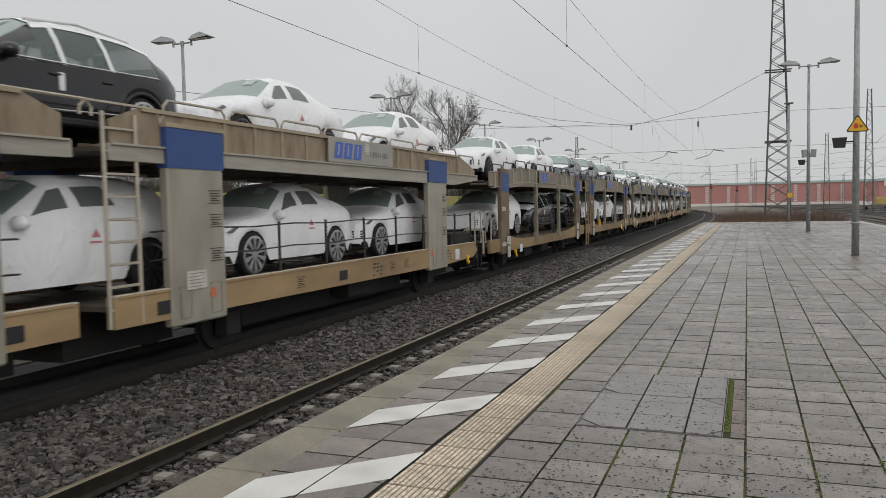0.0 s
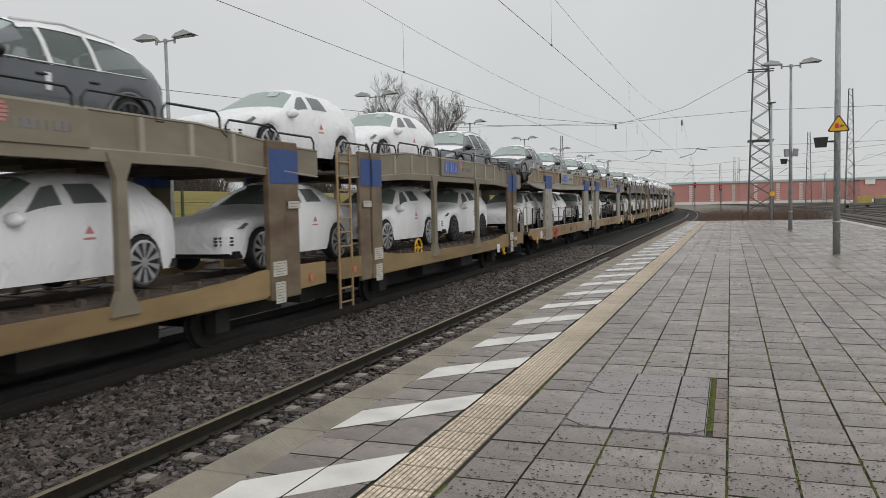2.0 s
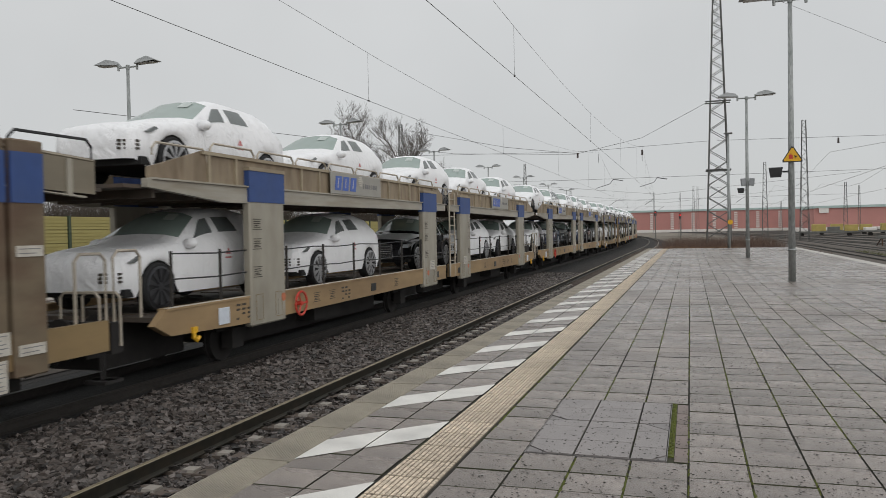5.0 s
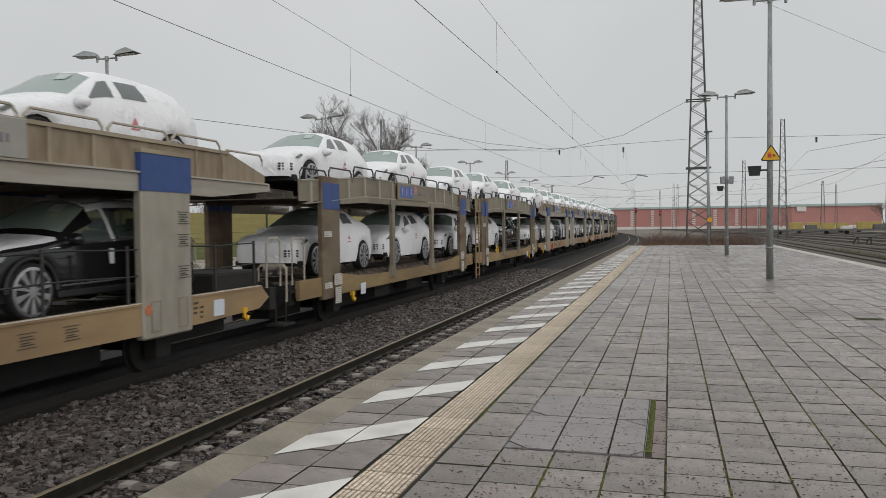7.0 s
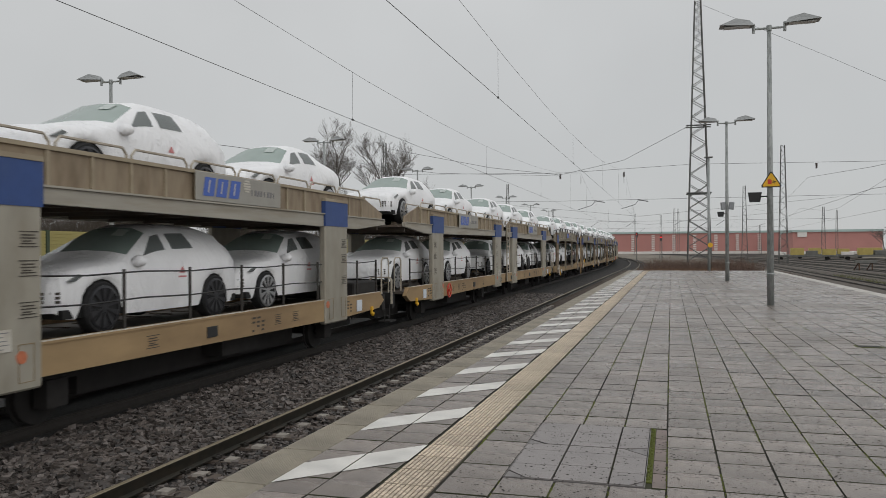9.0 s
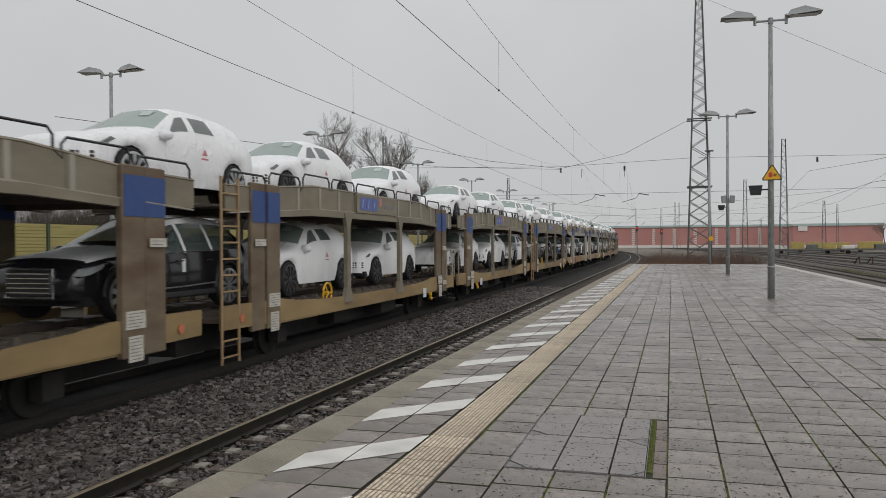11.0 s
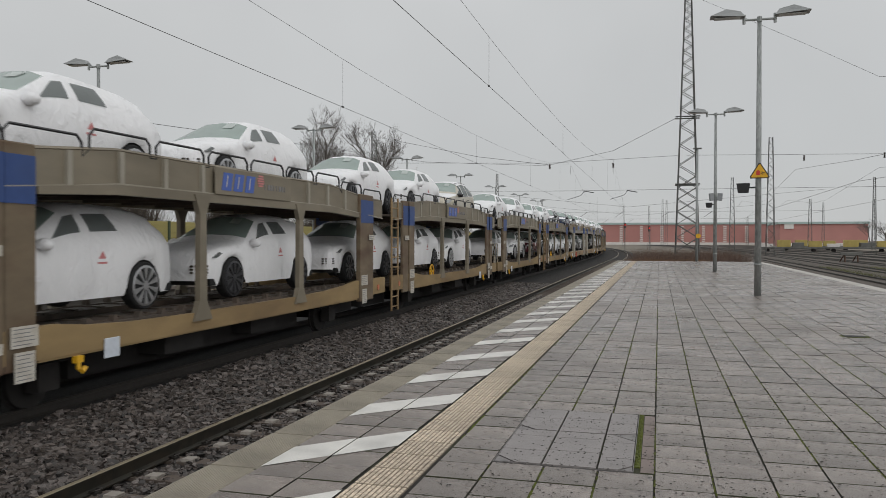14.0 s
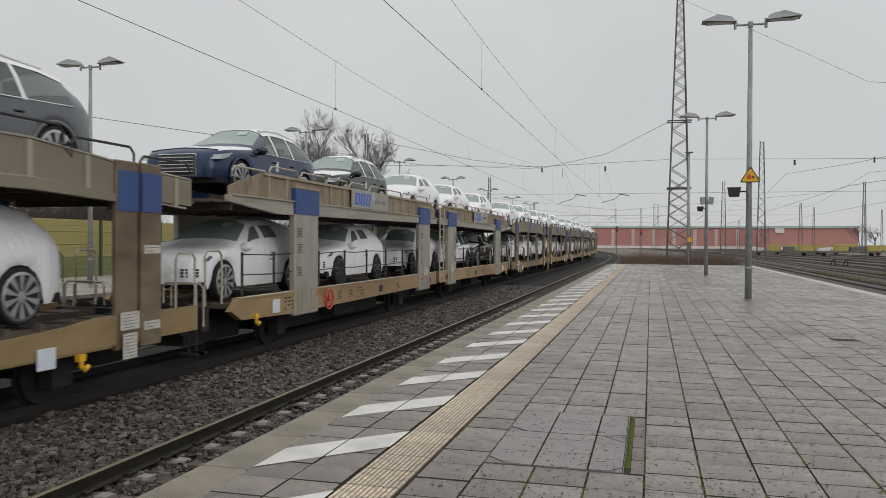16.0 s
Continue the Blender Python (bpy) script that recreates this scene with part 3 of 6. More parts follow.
          ([(-hw, YM + 0.15), (-hw + 0.17, YM + g), (XA - g, YM + g), (XA - g, hd), (-hw, hd)], (0.55,)),
          ([(XA + g, YM + g), (XB - g, YM + g), (XB - g, hd), (XA + g, hd)], (0.18, 0.62)),
          ([(XB + g, YM + g), (XB + 0.06, YM + g), (hw, YM + 0.09), (hw, hd), (XB + g, hd)], (0.5,)))


def clip_band(outline, y0, y1):
    """The part of a convex outline between two y."""
    for lim, keep_over in ((y0, True), (y1, False)):
        out = []
        for (xa, ya), (xb, yb) in zip(outline, outline[1:] + outline[:1]):
            ia, ib = (ya >= lim) == keep_over, (yb >= lim) == keep_over
            if ia:
                out.append((xa, ya))
            if ia != ib:
                f = (lim - ya) / (yb - ya)
                out.append((xa + (xb - xa) * f, lim))
        outline = out
    return outline


for outline, cuts in FIELDS:
    lo, hi = min(p[1] for p in outline), max(p[1] for p in outline)
    bm = bmesh.new()
    stops = [0.0, *cuts, 1.0]
    for f0, f1 in zip(stops[:-1], stops[1:]):
        band = clip_band(outline, lo + (hi - lo) * f0 + 0.003, lo + (hi - lo) * f1 - 0.003)
        plate(bm, band, -0.05, 0.006)
    part("inset_slab", bm, M["cover_slab"], cover)
for outline in ([(-hw, -hd), (-hw + 0.15, -hd), (-hw, -hd + 0.15)], [(-hw, YM - 0.02), (-hw + 0.14, YM + 0.002), (-hw, YM + 0.13)],
                [(hw, -hd), (hw, -hd + 0.11), (hw - 0.085, -hd)], [(hw, YM - 0.17), (hw, YM + 0.07), (XB + 0.07, YM)]):
    part("lifting_plate", plate(bmesh.new(), outline, -0.05, 0.003), M["cover_steel"], cover, "worn steel lifting plate")
bm = bmesh.new()
for x0, x1, y0, y1 in ((-cw / 2 - 0.006, cw / 2 + 0.006, -cd / 2 - 0.006, -cd / 2), (-cw / 2 - 0.006, cw / 2 + 0.006, cd / 2, cd / 2 + 0.006),
                       (-cw / 2 - 0.006, -cw / 2, -cd / 2, cd / 2), (cw / 2, cw / 2 + 0.006, -cd / 2, cd / 2)):
    box(bm, x0, x1, y0, y1, -0.05, 0.002)
part("frame", bm, M["cover_steel"], cover)
bm = boxes((cw / 2 + 0.007, cw / 2 + 0.052, -cd / 2 + 0.14, cd / 2 + 0.02, -0.05, -0.002))
for k in range(110):
    yy = COVER[2] + 0.2 + (COVER[3] - COVER[2] - 0.2) * k / 110 - (COVER[2] + COVER[3]) / 2
    cyl(bm, rng.uniform(0.010, 0.024), 0.02, pose(cw / 2 + 0.028 + rng.uniform(-0.012, 0.012), yy, 0.0), 6, 0.006)
tagged(new("moss", mesh_of("moss", bm, M["moss"])), "bright green moss in a paving joint", "moss", kind="stuff").matrix_basis = pose((COVER[0] + COVER[1]) / 2, (COVER[2] + COVER[3]) / 2, 0)

# moss and grit in the joints
mv, mf = [], []
for ci, cx in enumerate(columns[2:14]):
    for k in range(420):
        y = 4.0 + rng.random() ** 1.6 * 16
        if math.sin(y * 2.1 + ci * 1.7) + math.sin(y * 0.9 + ci) < rng.uniform(-0.9, 0.9):
            continue
        jx = cx - TILE / 2 + rng.uniform(-0.007, 0.007)
        if COVER[0] - 0.05 < jx < COVER[1] + 0.05 and COVER[2] - 0.05 < y < COVER[3] + 0.05:
            continue
        r = rng.uniform(0.006, 0.018)
        o = len(mv)
        mv += [(jx - r * 0.8, y - r * 2, -0.008), (jx + r * 0.8, y - r * 2, -0.008), (jx + r * 0.8, y + r * 2, -0.008), (jx - r * 0.8, y + r * 2, -0.008), (jx, y, 0.006)]
        mf += [(o, o + 1, o + 4), (o + 1, o + 2, o + 4), (o + 2, o + 3, o + 4), (o + 3, o, o + 4)]
ms = from_arrays("joint_moss", mv, mf, M["moss"])
tagged(ms, "small tufts of green moss in the paving joints", "moss", kind="stuff")
mv, mf = [], []
for k in range(20000):
    y = 4.0 + rng.random() ** 1.7 * 15
    x = rng.uniform(-1.55, 4.6)
    r = 0.0028 + 0.0072 * rng.random() ** 2
    o = len(mv)
    h = 0.0045 if not (COVER[0] < x < COVER[1] and COVER[2] < y < COVER[3]) else 0.0075
    a = rng.uniform(0, 6)
    mv += [(x + r * math.cos(a + j * 1.571) * (1 + 0.4 * (j % 2)), y + r * math.sin(a + j * 1.571), h) for j in range(4)] + [(x, y, h + r * 0.5)]
    mf += [(o + j, o + (j + 1) % 4, o + 4) for j in range(4)]
tagged(from_arrays("grit", mv, mf, M["speck"]), "dark grit and crumbs strewn over the paving", "grit", kind="stuff")


# ------------------------------------------------------------------ lamps, signs, masts
def lamp_head(side):
    """A low wedge-shaped luminaire on the end of the arm."""
    bm = bmesh.new()
    a = [(0.42, -0.19, 0.06), (0.42, 0.19, 0.06), (1.42, 0.25, 0.12), (1.42, -0.25, 0.12)]
    top = [(0.55, -0.10, 0.24), (0.55, 0.10, 0.24), (0.95, 0.12, 0.33), (0.95, -0.12, 0.33)]
    va = [bm.verts.new((side * x, y, z)) for x, y, z in a]
    vt = [bm.verts.new((side * x, y, z)) for x, y, z in top]
    bm.faces.new(va)
    bm.faces.new(vt)
    for i in range(4):
        bm.faces.new((va[i], va[(i + 1) % 4], vt[(i + 1) % 4], vt[i]))
    bmesh.ops.recalc_face_normals(bm, faces=bm.faces)
    return bm


def platform_lamp(m, height, label):
    t = thing("platform_lamp", m, label, "lamp post", "double platform lamps")
    bm = bmesh.new()
    cyl(bm, 0.105, height, pose(0, 0, height / 2), 16, 0.06)
    cyl(bm, 0.125, 0.05, pose(0, 0, 0.95), 16, 0.125)
    part("pole", bm, M["galv"], t, smooth=True)
    bm = bmesh.new()
    tube(bm, [(-0.46, 0, height - 0.02), (0.46, 0, height - 0.02)], 0.035, 8)
    for s in (-1, 1):
        tube(bm, [(s * 0.44, 0, height - 0.14), (s * 0.44, 0, height + 0.14)], 0.045, 8)
    cyl(bm, 0.075, 0.16, pose(0, 0, height - 0.02), 12)
    part("arm", bm, M["galv"], t)
    for s in (-1, 1):
        h = shared("lamp_head", mesh_of("lamp_head", lamp_head(s), M["lamp_shell"]), t, pose(0, 0, height))
        bm = bmesh.new()
        box(bm, min(s * 0.55, s * 1.3), max(s * 0.55, s * 1.3), -0.15, 0.15, 0.062, 0.074)
        d = part("diffuser", bm, M["lamp_glass"], h)
        d.matrix_basis = pose(0, 0, 0)
    return t


def camera_box(parent, x, z, s):
    bm = bmesh.new()
    a = [(-0.20, -0.16, 0.14), (0.20, -0.16, 0.14), (0.15, -0.16, -0.16), (-0.15, -0.16, -0.16)]
    va = [bm.verts.new((px * s, py * s, pz * s)) for px, py, pz in a]
    vb = [bm.verts.new((px * 0.8 * s, 0.16 * s, pz * 0.8 * s)) for px, py, pz in a]
    bm.faces.new(va)
    bm.faces.new(vb)
    for i in range(4):
        bm.faces.new((va[i], va[(i + 1) % 4], vb[(i + 1) % 4], vb[i]))
    bmesh.ops.recalc_face_normals(bm, faces=bm.faces)
    ob = part("loudspeaker", bm, M["black"], parent, "black horn loudspeaker")
    ob.matrix_basis = pose(x, 0, z, 0, 0, -10)
    bm = tube(bmesh.new(), [(x, 0, z + 0.02), (0, 0, z + 0.02)], 0.025, 6)
    part("bracket", bm, M["black"], parent)


lamp1 = platform_lamp(pose(2.93, 25.22, 0), 8.41, "galvanised double-headed platform lamp carrying a yellow warning sign")
camera_box(lamp1, -0.42, 3.28, 1.0)
# the triangular warning sign
sign = new("warning_sign")
sign.parent = lamp1
sign.matrix_basis = pose(0.02, -0.115, 3.56)


def triangle(r, y0, y1, round_=0.0):
    bm = bmesh.new()
    pts = [(-r, 0), (r, 0), (0, r * 1.62)]
    a = [bm.verts.new((x, y0, z)) for x, z in pts]
    b = [bm.verts.new((x, y1, z)) for x, z in pts]
    bm.faces.new(a)
    bm.faces.new(b[::-1])
    for i in range(3):
        bm.faces.new((a[i], b[i], b[(i + 1) % 3], a[(i + 1) % 3]))
    bmesh.ops.recalc_face_normals(bm, faces=bm.faces)
    if round_:
        bmesh.ops.bevel(bm, geom=[e for e in bm.edges if abs(e.verts[0].co.y - e.verts[1].co.y) > 1e-4], offset=round_, segments=3, affect="EDGES")
    return bm


ob = part("sign_border", triangle(0.315, -0.012, 0.0, 0.04), M["black"], sign, "black border")
ob = part("sign_face", triangle(0.262, -0.016, -0.0125, 0.03), M["yellow"], sign, "yellow warning sign face")
ob.location.z = 0.03
bm = boxes((-0.10, 0.01, -0.019, -0.0165, 0.10, 0.22), (-0.08, -0.01, -0.019, -0.0165, 0.23, 0.25))
part("train_symbol", bm, M["red"], sign, "small red train symbol")
bm = bmesh.new()
tube(bm, [(0.05, -0.018, 0.20), (0.10, -0.018, 0.16), (0.08, -0.018, 0.11)], 0.012, 5)
tube(bm, [(0.03, -0.018, 0.14), (0.14, -0.018, 0.18)], 0.010, 5)
part("pictogram", bm, M["black"], sign, "black pictogram strokes")

lamp2 = platform_lamp(pose(2.91, 43.87, 0), 8.41, "galvanised double-headed platform lamp with loudspeakers")
camera_box(lamp2, -0.30, 3.55, 0.9)
for x, rz in ((-0.20, 12), (0.22, -14)):
    bm = boxes((-0.13, 0.13, -0.06, 0.06, -0.20, 0.20), bevel=0.02)
    ob = part("info_display", bm, mat("display_housing", (0.24, 0.25, 0.26), 0.4, var=0.1), lamp2, "small grey information display")
    ob.matrix_basis = pose(x, -0.12, 3.98, 0, 6 if x > 0 else -6, rz + 20)
# plain pole further on
p3 = thing("signal_pole", pose(2.90, 64.5, BED_Z - 0.28), "slim grey steel pole with a flat cap", "pole")
bm = bmesh.new()
cyl(bm, 0.12, 10.1, pose(0, 0, 5.05), 12, 0.085)
part("pole", bm, M["galv"], p3, smooth=True)
bm = boxes((-0.32, 0.32, -0.16, 0.16, 10.06, 10.16), bevel=0.02)
part("cap", bm, M["lattice"], p3)
bm = bmesh.new()
cyl(bm, 0.19, 0.04, pose(0.1, -0.15, 3.22, 90), 20)
part("marker_disc", bm, M["yellow"], p3, "round yellow marker disc")

for i in range(7):
    y = 25.5 + 18.45 * i
    platform_lamp(pose(-21.0 if i == 0 else -20.45, y, 0), 8.41, "galvanised double-headed platform lamp on the far platform")


def lattice_mast(m, height, base, top, step, label, arms=()):
    """Four angle legs and zigzag bracing on each face."""
    t = thing("lattice_mast", m, label, "lattice mast", "overhead line masts")
    leg_r = base * 0.024 + 0.015
    for sx in (-1, 1):
        for sy in (-1, 1):
            bm = bmesh.new()
            tube(bm, [(sx * base / 2, sy * base / 2, 0), (sx * top / 2, sy * top / 2, height)], leg_r, 4)
            part("leg", bm, M["lattice"], t)
    bm = bmesh.new()
    z, flip = 0.0, 1
    while z < height - 0.05:
        w0 = base + (top - base) * z / height
        st = max(step * w0 / base, 0.35)
        z2 = min(z + st, height)
        w1 = base + (top - base) * z2 / height
        for s in (-1, 1):
            tube(bm, [(-flip * w0 / 2, s * w0 / 2, z), (flip * w1 / 2, s * w1 / 2, z2)], leg_r * 0.55, 3)
            tube(bm, [(s * w0 / 2, flip * w0 / 2, z), (s * w1 / 2, -flip * w1 / 2, z2)], leg_r * 0.55, 3)
            if base > 2 and z < 9.5:
                tube(bm, [(flip * w0 / 2, s * w0 / 2, z), (-flip * w1 / 2, s * w1 / 2, z2)], leg_r * 0.5, 3)
        z, flip = z2, -flip
    part("bracing", bm, M["lattice"], t)
    for z, w in arms:
        bm = bmesh.new()
        ww = base + (top - base) * z / height
        for s in (-1, 1):
            tube(bm, [(-w, s * ww / 2, z), (w, s * ww / 2, z)], leg_r, 4)
            tube(bm, [(s * ww / 2, -ww / 2, z), (s * ww / 2, ww / 2, z)], leg_r, 4)
        part("cross_frame", bm, M["lattice"], t)
    return t


G = BED_Z - 0.28
lattice_mast(pose(3.0, 90.0, G), 30.1, 2.55, 0.62, 1.6, "tall dark lattice mast with a wide foot beyond the platform end", arms=((16.4, 1.3), (9.0, 1.3)))
for x, y, top, b in ((-33.0, 88, 14.6, 1.0), (19.2, 150, 20.0, 1.5), (15.3, 180, 15.2, 1.2), (42.8, 250, 13.7, 1.2), (-2.7, 230, 11.3, 0.8), (1.1, 262, 14.6, 0.9), (2.4, 270, 14.9, 0.9), (30.7, 300, 10.0, 0.9), (55.6, 300, 14.8, 0.9), (38.3, 160, 13.3, 0.8),
                     (-33.0, 162, 15.5, 0.9), (-38, 262, 15, 0.9), (62, 260, 14, 0.9), (85, 330, 15, 0.9), (-14, 330, 16, 0.8)):
    lattice_mast(pose(x, y, G), top - G, b, b * 0.4, b * 0.9, "slender dark lattice overhead line mast")

# ------------------------------------------------------------------ overhead lines
def catenary(cx, zc, rise, s_sup, label):
    """Contact wire, sagging messenger wire and droppers between supports."""
    t = thing("overhead_line", Matrix(), label, "overhead line", "overhead lines")
    def sag(s, a, b):
        m = (a + b) / 2
        return zc + rise + 2.9 * ((s - m) / ((b - a) / 2)) ** 2
    cw = bmesh.new()
    mw = bmesh.new()
    pts_c, pts_m = [], []
    for a, b in zip(s_sup[:-1], s_sup[1:]):
        n = 14
        for k in range(n + (b == s_sup[-1])):
            s = a + (b - a) * k / n
            x, y, h = along(s, cx)
            pts_m.append((x, y, sag(s, a, b)))
            pts_c.append((x, y, zc))
        for k in range(6):
            s = a + (b - a) * (k + 0.5) / 6
            x, y, h = along(s, cx)
            dp = tube(bmesh.new(), [(x, y, zc), (x, y, sag(s, a, b))], 0.005, 3)
            box(dp, x - 0.02, x + 0.02, y - 0.05, y + 0.05, zc - 0.02, zc + 0.03)
            part("dropper", dp, M["wire"], t)
    part("contact_wire", tube(cw, pts_c, 0.0075, 5), M["wire"], t)
    part("messenger_wire", tube(mw, pts_m, 0.0055, 5), M["wire"], t)
    return t


catenary(NEAR_X, 6.28, 1.38, [-24, 88, 160, 230, 300], "thin dark overhead contact line over the platform track")
catenary(TRAIN_X, 5.86, 1.42, [-24, 88, 160, 230, 300], "thin dark overhead contact line over the freight track")
for cx, cz in ((14, 5.8), (22, 5.8)):
    t = thing("overhead_line", Matrix(), "thin dark overhead wires over the yard tracks", "overhead line", "overhead lines")
    for z0, z1 in ((cz, cz), (cz + 1.2, cz + 3.4)):
        bm = bmesh.new()
        pts = [(cx + (y - 90) * 0.02 + max(0, 60 - y) * 0.25, y, z0 + (z1 - z0) * abs(((y - 90) / 70) % 1 - 0.5) * 2) for y in range(20, 300, 10)]
        part("wire", tube(bm, pts, 0.014, 4), M["wire"], t)


def span(points, r, name, parent):
    return part(name, tube(bmesh.new(), points, r, 4), M["wire"], parent)


hs = thing("headspan", Matrix(), "cross-span wires slung between two lattice masts", "overhead line")
span([(2.2, 89, 15.2), (-4.9, 88, 11.5), (-11.9, 88, 10.1), (-20, 88, 11.2), (-32, 88, 13.8)], 0.02, "span_wire", hs)
span([(2.2, 89, 10.9), (-11.9, 88, 10.3), (-32, 88, 10.8)], 0.018, "span_wire", hs)
span([(60, 91, 7.3), (2.2, 89, 7.2), (-11.9, 88, 7.15), (-32, 88, 7.4)], 0.016, "span_wire", hs)
span([(60, 93, 11.5), (30, 91, 10.6), (2.9, 89, 10.9)], 0.018, "span_wire", hs)
for x, z in ((-11.9, 9.9), (-4.9, 9.9), (14.5, 10.2), (22, 10.3)):
    bm = bmesh.new()
    cyl(bm, 0.07, 0.55, pose(x, 88, z), 8)
    for k in range(5):
        cyl(bm, 0.13, 0.04, pose(x, 88, z - 0.22 + k * 0.11), 10)
    part("insulator", bm, M["insulator"], hs)
for x in (NEAR_X, TRAIN_X):
    bm = bmesh.new()
    tube(bm, [(x + 1.6, 88, 7.15), (x + 1.2, 88, 6.6), (x - 0.3, 88, 6.15)], 0.03, 5)
    tube(bm, [(x + 1.5, 88, 7.1), (x + 2.6, 88, 6.9)], 0.05, 5)
    tube(bm, [(x, 88, 9.95), (x, 88, 9.0)], 0.02, 4)
    part("steady_arm", bm, M["wire"], hs)
for y, zz in ((160, 8.2), (230, 8.6)):
    h2 = thing("headspan", Matrix(), "cross-span wires slung over distant tracks", "overhead line")
    span([(30, y, zz + 3), (-6, y, zz), (-35, y, zz + 3)], 0.022, "span_wire", h2)
    span([(30, y, zz - 1), (-35, y, zz - 1)], 0.02, "span_wire", h2)
    for x in (-14, -7, 2, 10):
        bm = tube(bmesh.new(), [(x, y, zz - 1), (x - 1.5, y, zz - 2)], 0.04, 4)
        part("steady_arm", bm, M["wire"], h2)
for pts in ([(6, 25, 12.6), (14, 40, 11.0), (40, 90, 9.0)], [(3.2, 90, 28.6), (14.3, 80, 19.6), (17.05, 70, 14.9), (24, 48, 9.5)], [(-26, 28, 7.4), (-18, 60, 7.9), (-12, 88, 10.0)]):
    t = thing("feeder_wire", Matrix(), "thin dark feeder wire strung across the yard", "wire")
    span(pts, 0.014, "wire", t)


def colour_light_signal(m, height, label):
    t = thing("railway_signal", m, label, "railway signal", "red signals")
    bm = tube(bmesh.new(), [(0, 0, 0), (0, 0, height)], 0.09, 8)
    part("post", bm, M["far_grey"], t)
    part("signal_head", boxes((-0.27, 0.27, -0.06, 0.06, height - 0.9, height + 0.35), bevel=0.06), M["black"], t)
    bm = bmesh.new()
    cyl(bm, 0.13, 0.06, pose(0, -0.08, height - 0.1, 90), 12)
    part("red_lens", bm, red_glow, t, "lit red lens")
    return t


red_glow = mat("lit_red_lens", (0.6, 0.02, 0.02), 0.3, var=0.02)
red_glow.node_tree.nodes["Principled BSDF"].inputs["Emission Color"].default_value = (1, 0.03, 0.03, 1)
red_glow.node_tree.nodes["Principled BSDF"].inputs["Emission Strength"].default_value = 2.5
for x, y, h in ((-8.0, 196, 6.6), (-2.2, 190, 5.7)):
    colour_light_signal(pose(x, y, G), h, "grey post with a signal showing red")

# ------------------------------------------------------------------ yard to the right of the platform
def curve_track(pts, label):
    t = thing("railway_track", Matrix(), label, "railway track", "yard tracks", kind="structure")
    P2 = [Vector(p) for p in pts]
    for off in (-0.75, 0.75):
        vs, fs = [], []
        for i, p in enumerate(P2):
            d = (P2[min(i + 1, len(P2) - 1)] - P2[max(i - 1, 0)]).normalized()
            n = Vector((d.y, -d.x, 0))
            for w, z in ((-0.05, -0.12), (-0.04, 0.02), (0.04, 0.02), (0.05, -0.12)):
                q = p + n * (off + w)
                vs.append((q.x, q.y, q.z + z))
            if i:
                o = (i - 1) * 4
                fs += [(o + j, o + j + 1, o + j + 5, o + j + 4) for j in range(3)]
        from_arrays("rail", vs, fs, M["railside"], t)
    vs, fs = [], []
    for i, p in enumerate(P2):
        d = (P2[min(i + 1, len(P2) - 1)] - P2[max(i - 1, 0)]).normalized()
        n = Vector((d.y, -d.x, 0))
        for w, z in ((-2.1, -0.22), (-1.4, -0.09), (1.4, -0.09), (2.1, -0.22)):
            q = p + n * w
            vs.append((q.x, q.y, q.z + z))
        if i:
            o = (i - 1) * 4
            fs += [(o + j, o + j + 1, o + j + 5, o + j + 4) for j in range(3)]
    from_arrays("bed", vs, fs, M["yard_ballast"], t)
    return t


for k, (x0, bend) in enumerate(((14.2, 0.0), (18.8, 0.0), (24, 0.3), (29, 0.3), (34, 0.5), (40, 0.5), (46, 0.6), (52, 0.6))):
    pts = []
    for y in range(-20, 420, 10):
        x = x0 - max(0, y - 60) ** 2 / 2600 * (1 - bend)
        if k < 2:
            x = x0 - max(0, y - 110) ** 2 / 5200
        pts.append((x, y, G + 0.26))
    curve_track(pts, "rusty yard track in dark ballast")


def buffer_stop(m):
    t = thing("buffer_stop", m, "dark weathered steel buffer stop at a track end", "buffer stop", "buffer stops")
    for s in (-0.75, 0.75):
        bm = bmesh.new()
        tube(bm, [(s, 0, 0), (s, 0.1, 1.15)], 0.09, 4)
        tube(bm, [(s, 1.6, 0), (s, 0.1, 1.05)], 0.08, 4)
        part("strut", bm, M["rust"], t)
    part("beam", boxes((-1.3, 1.3, -0.12, 0.12, 0.85, 1.2), bevel=0.02), M["far_grey"], t)
    return t


buffer_stop(pose(9.2, 105, G + 0.2, 0, 0, 4))
buffer_stop(pose(22.7, 105, G + 0.2, 0, 0, 10))


def weeds(name, count, area, h, seed, material, label, lean=0.5):
    """Thin dry stalks, each a narrow three-sided blade."""
    r = random.Random(seed)
    vs, fs = [], []
    for i in range(count):
        x, y = r.uniform(area[0], area[1]), r.uniform(area[2], area[3])
        hh = r.uniform(h[0], h[1])
        w = r.uniform(0.012, 0.03)
        a = r.uniform(0, 6.28)
        lx, ly = r.uniform(-lean, lean) * hh, r.uniform(-lean, lean) * hh
        o = len(vs)
        vs += [(x + w * math.cos(a + j * 2.1), y + w * math.sin(a + j * 2.1), G - 0.02) for j in range(3)] + [(x + lx, y + ly, G + hh)]
        fs += [(o, o + 1, o + 3), (o + 1, o + 2, o + 3), (o + 2, o, o + 3)]
    return tagged(from_arrays(name, vs, fs, material), label, "weeds", kind="stuff")


weeds("dry_weeds", 5200, (-3.0, 4.5, 65, 78), (0.4, 1.35), 11, M["weed"], "tall dry brown weeds beyond the platform end")
weeds("bare_brush", 6500, (-2.5, 8.5, 78, 100), (0.6, 2.2), 12, M["bush"], "bare dark brambles round the mast foot", 0.7)
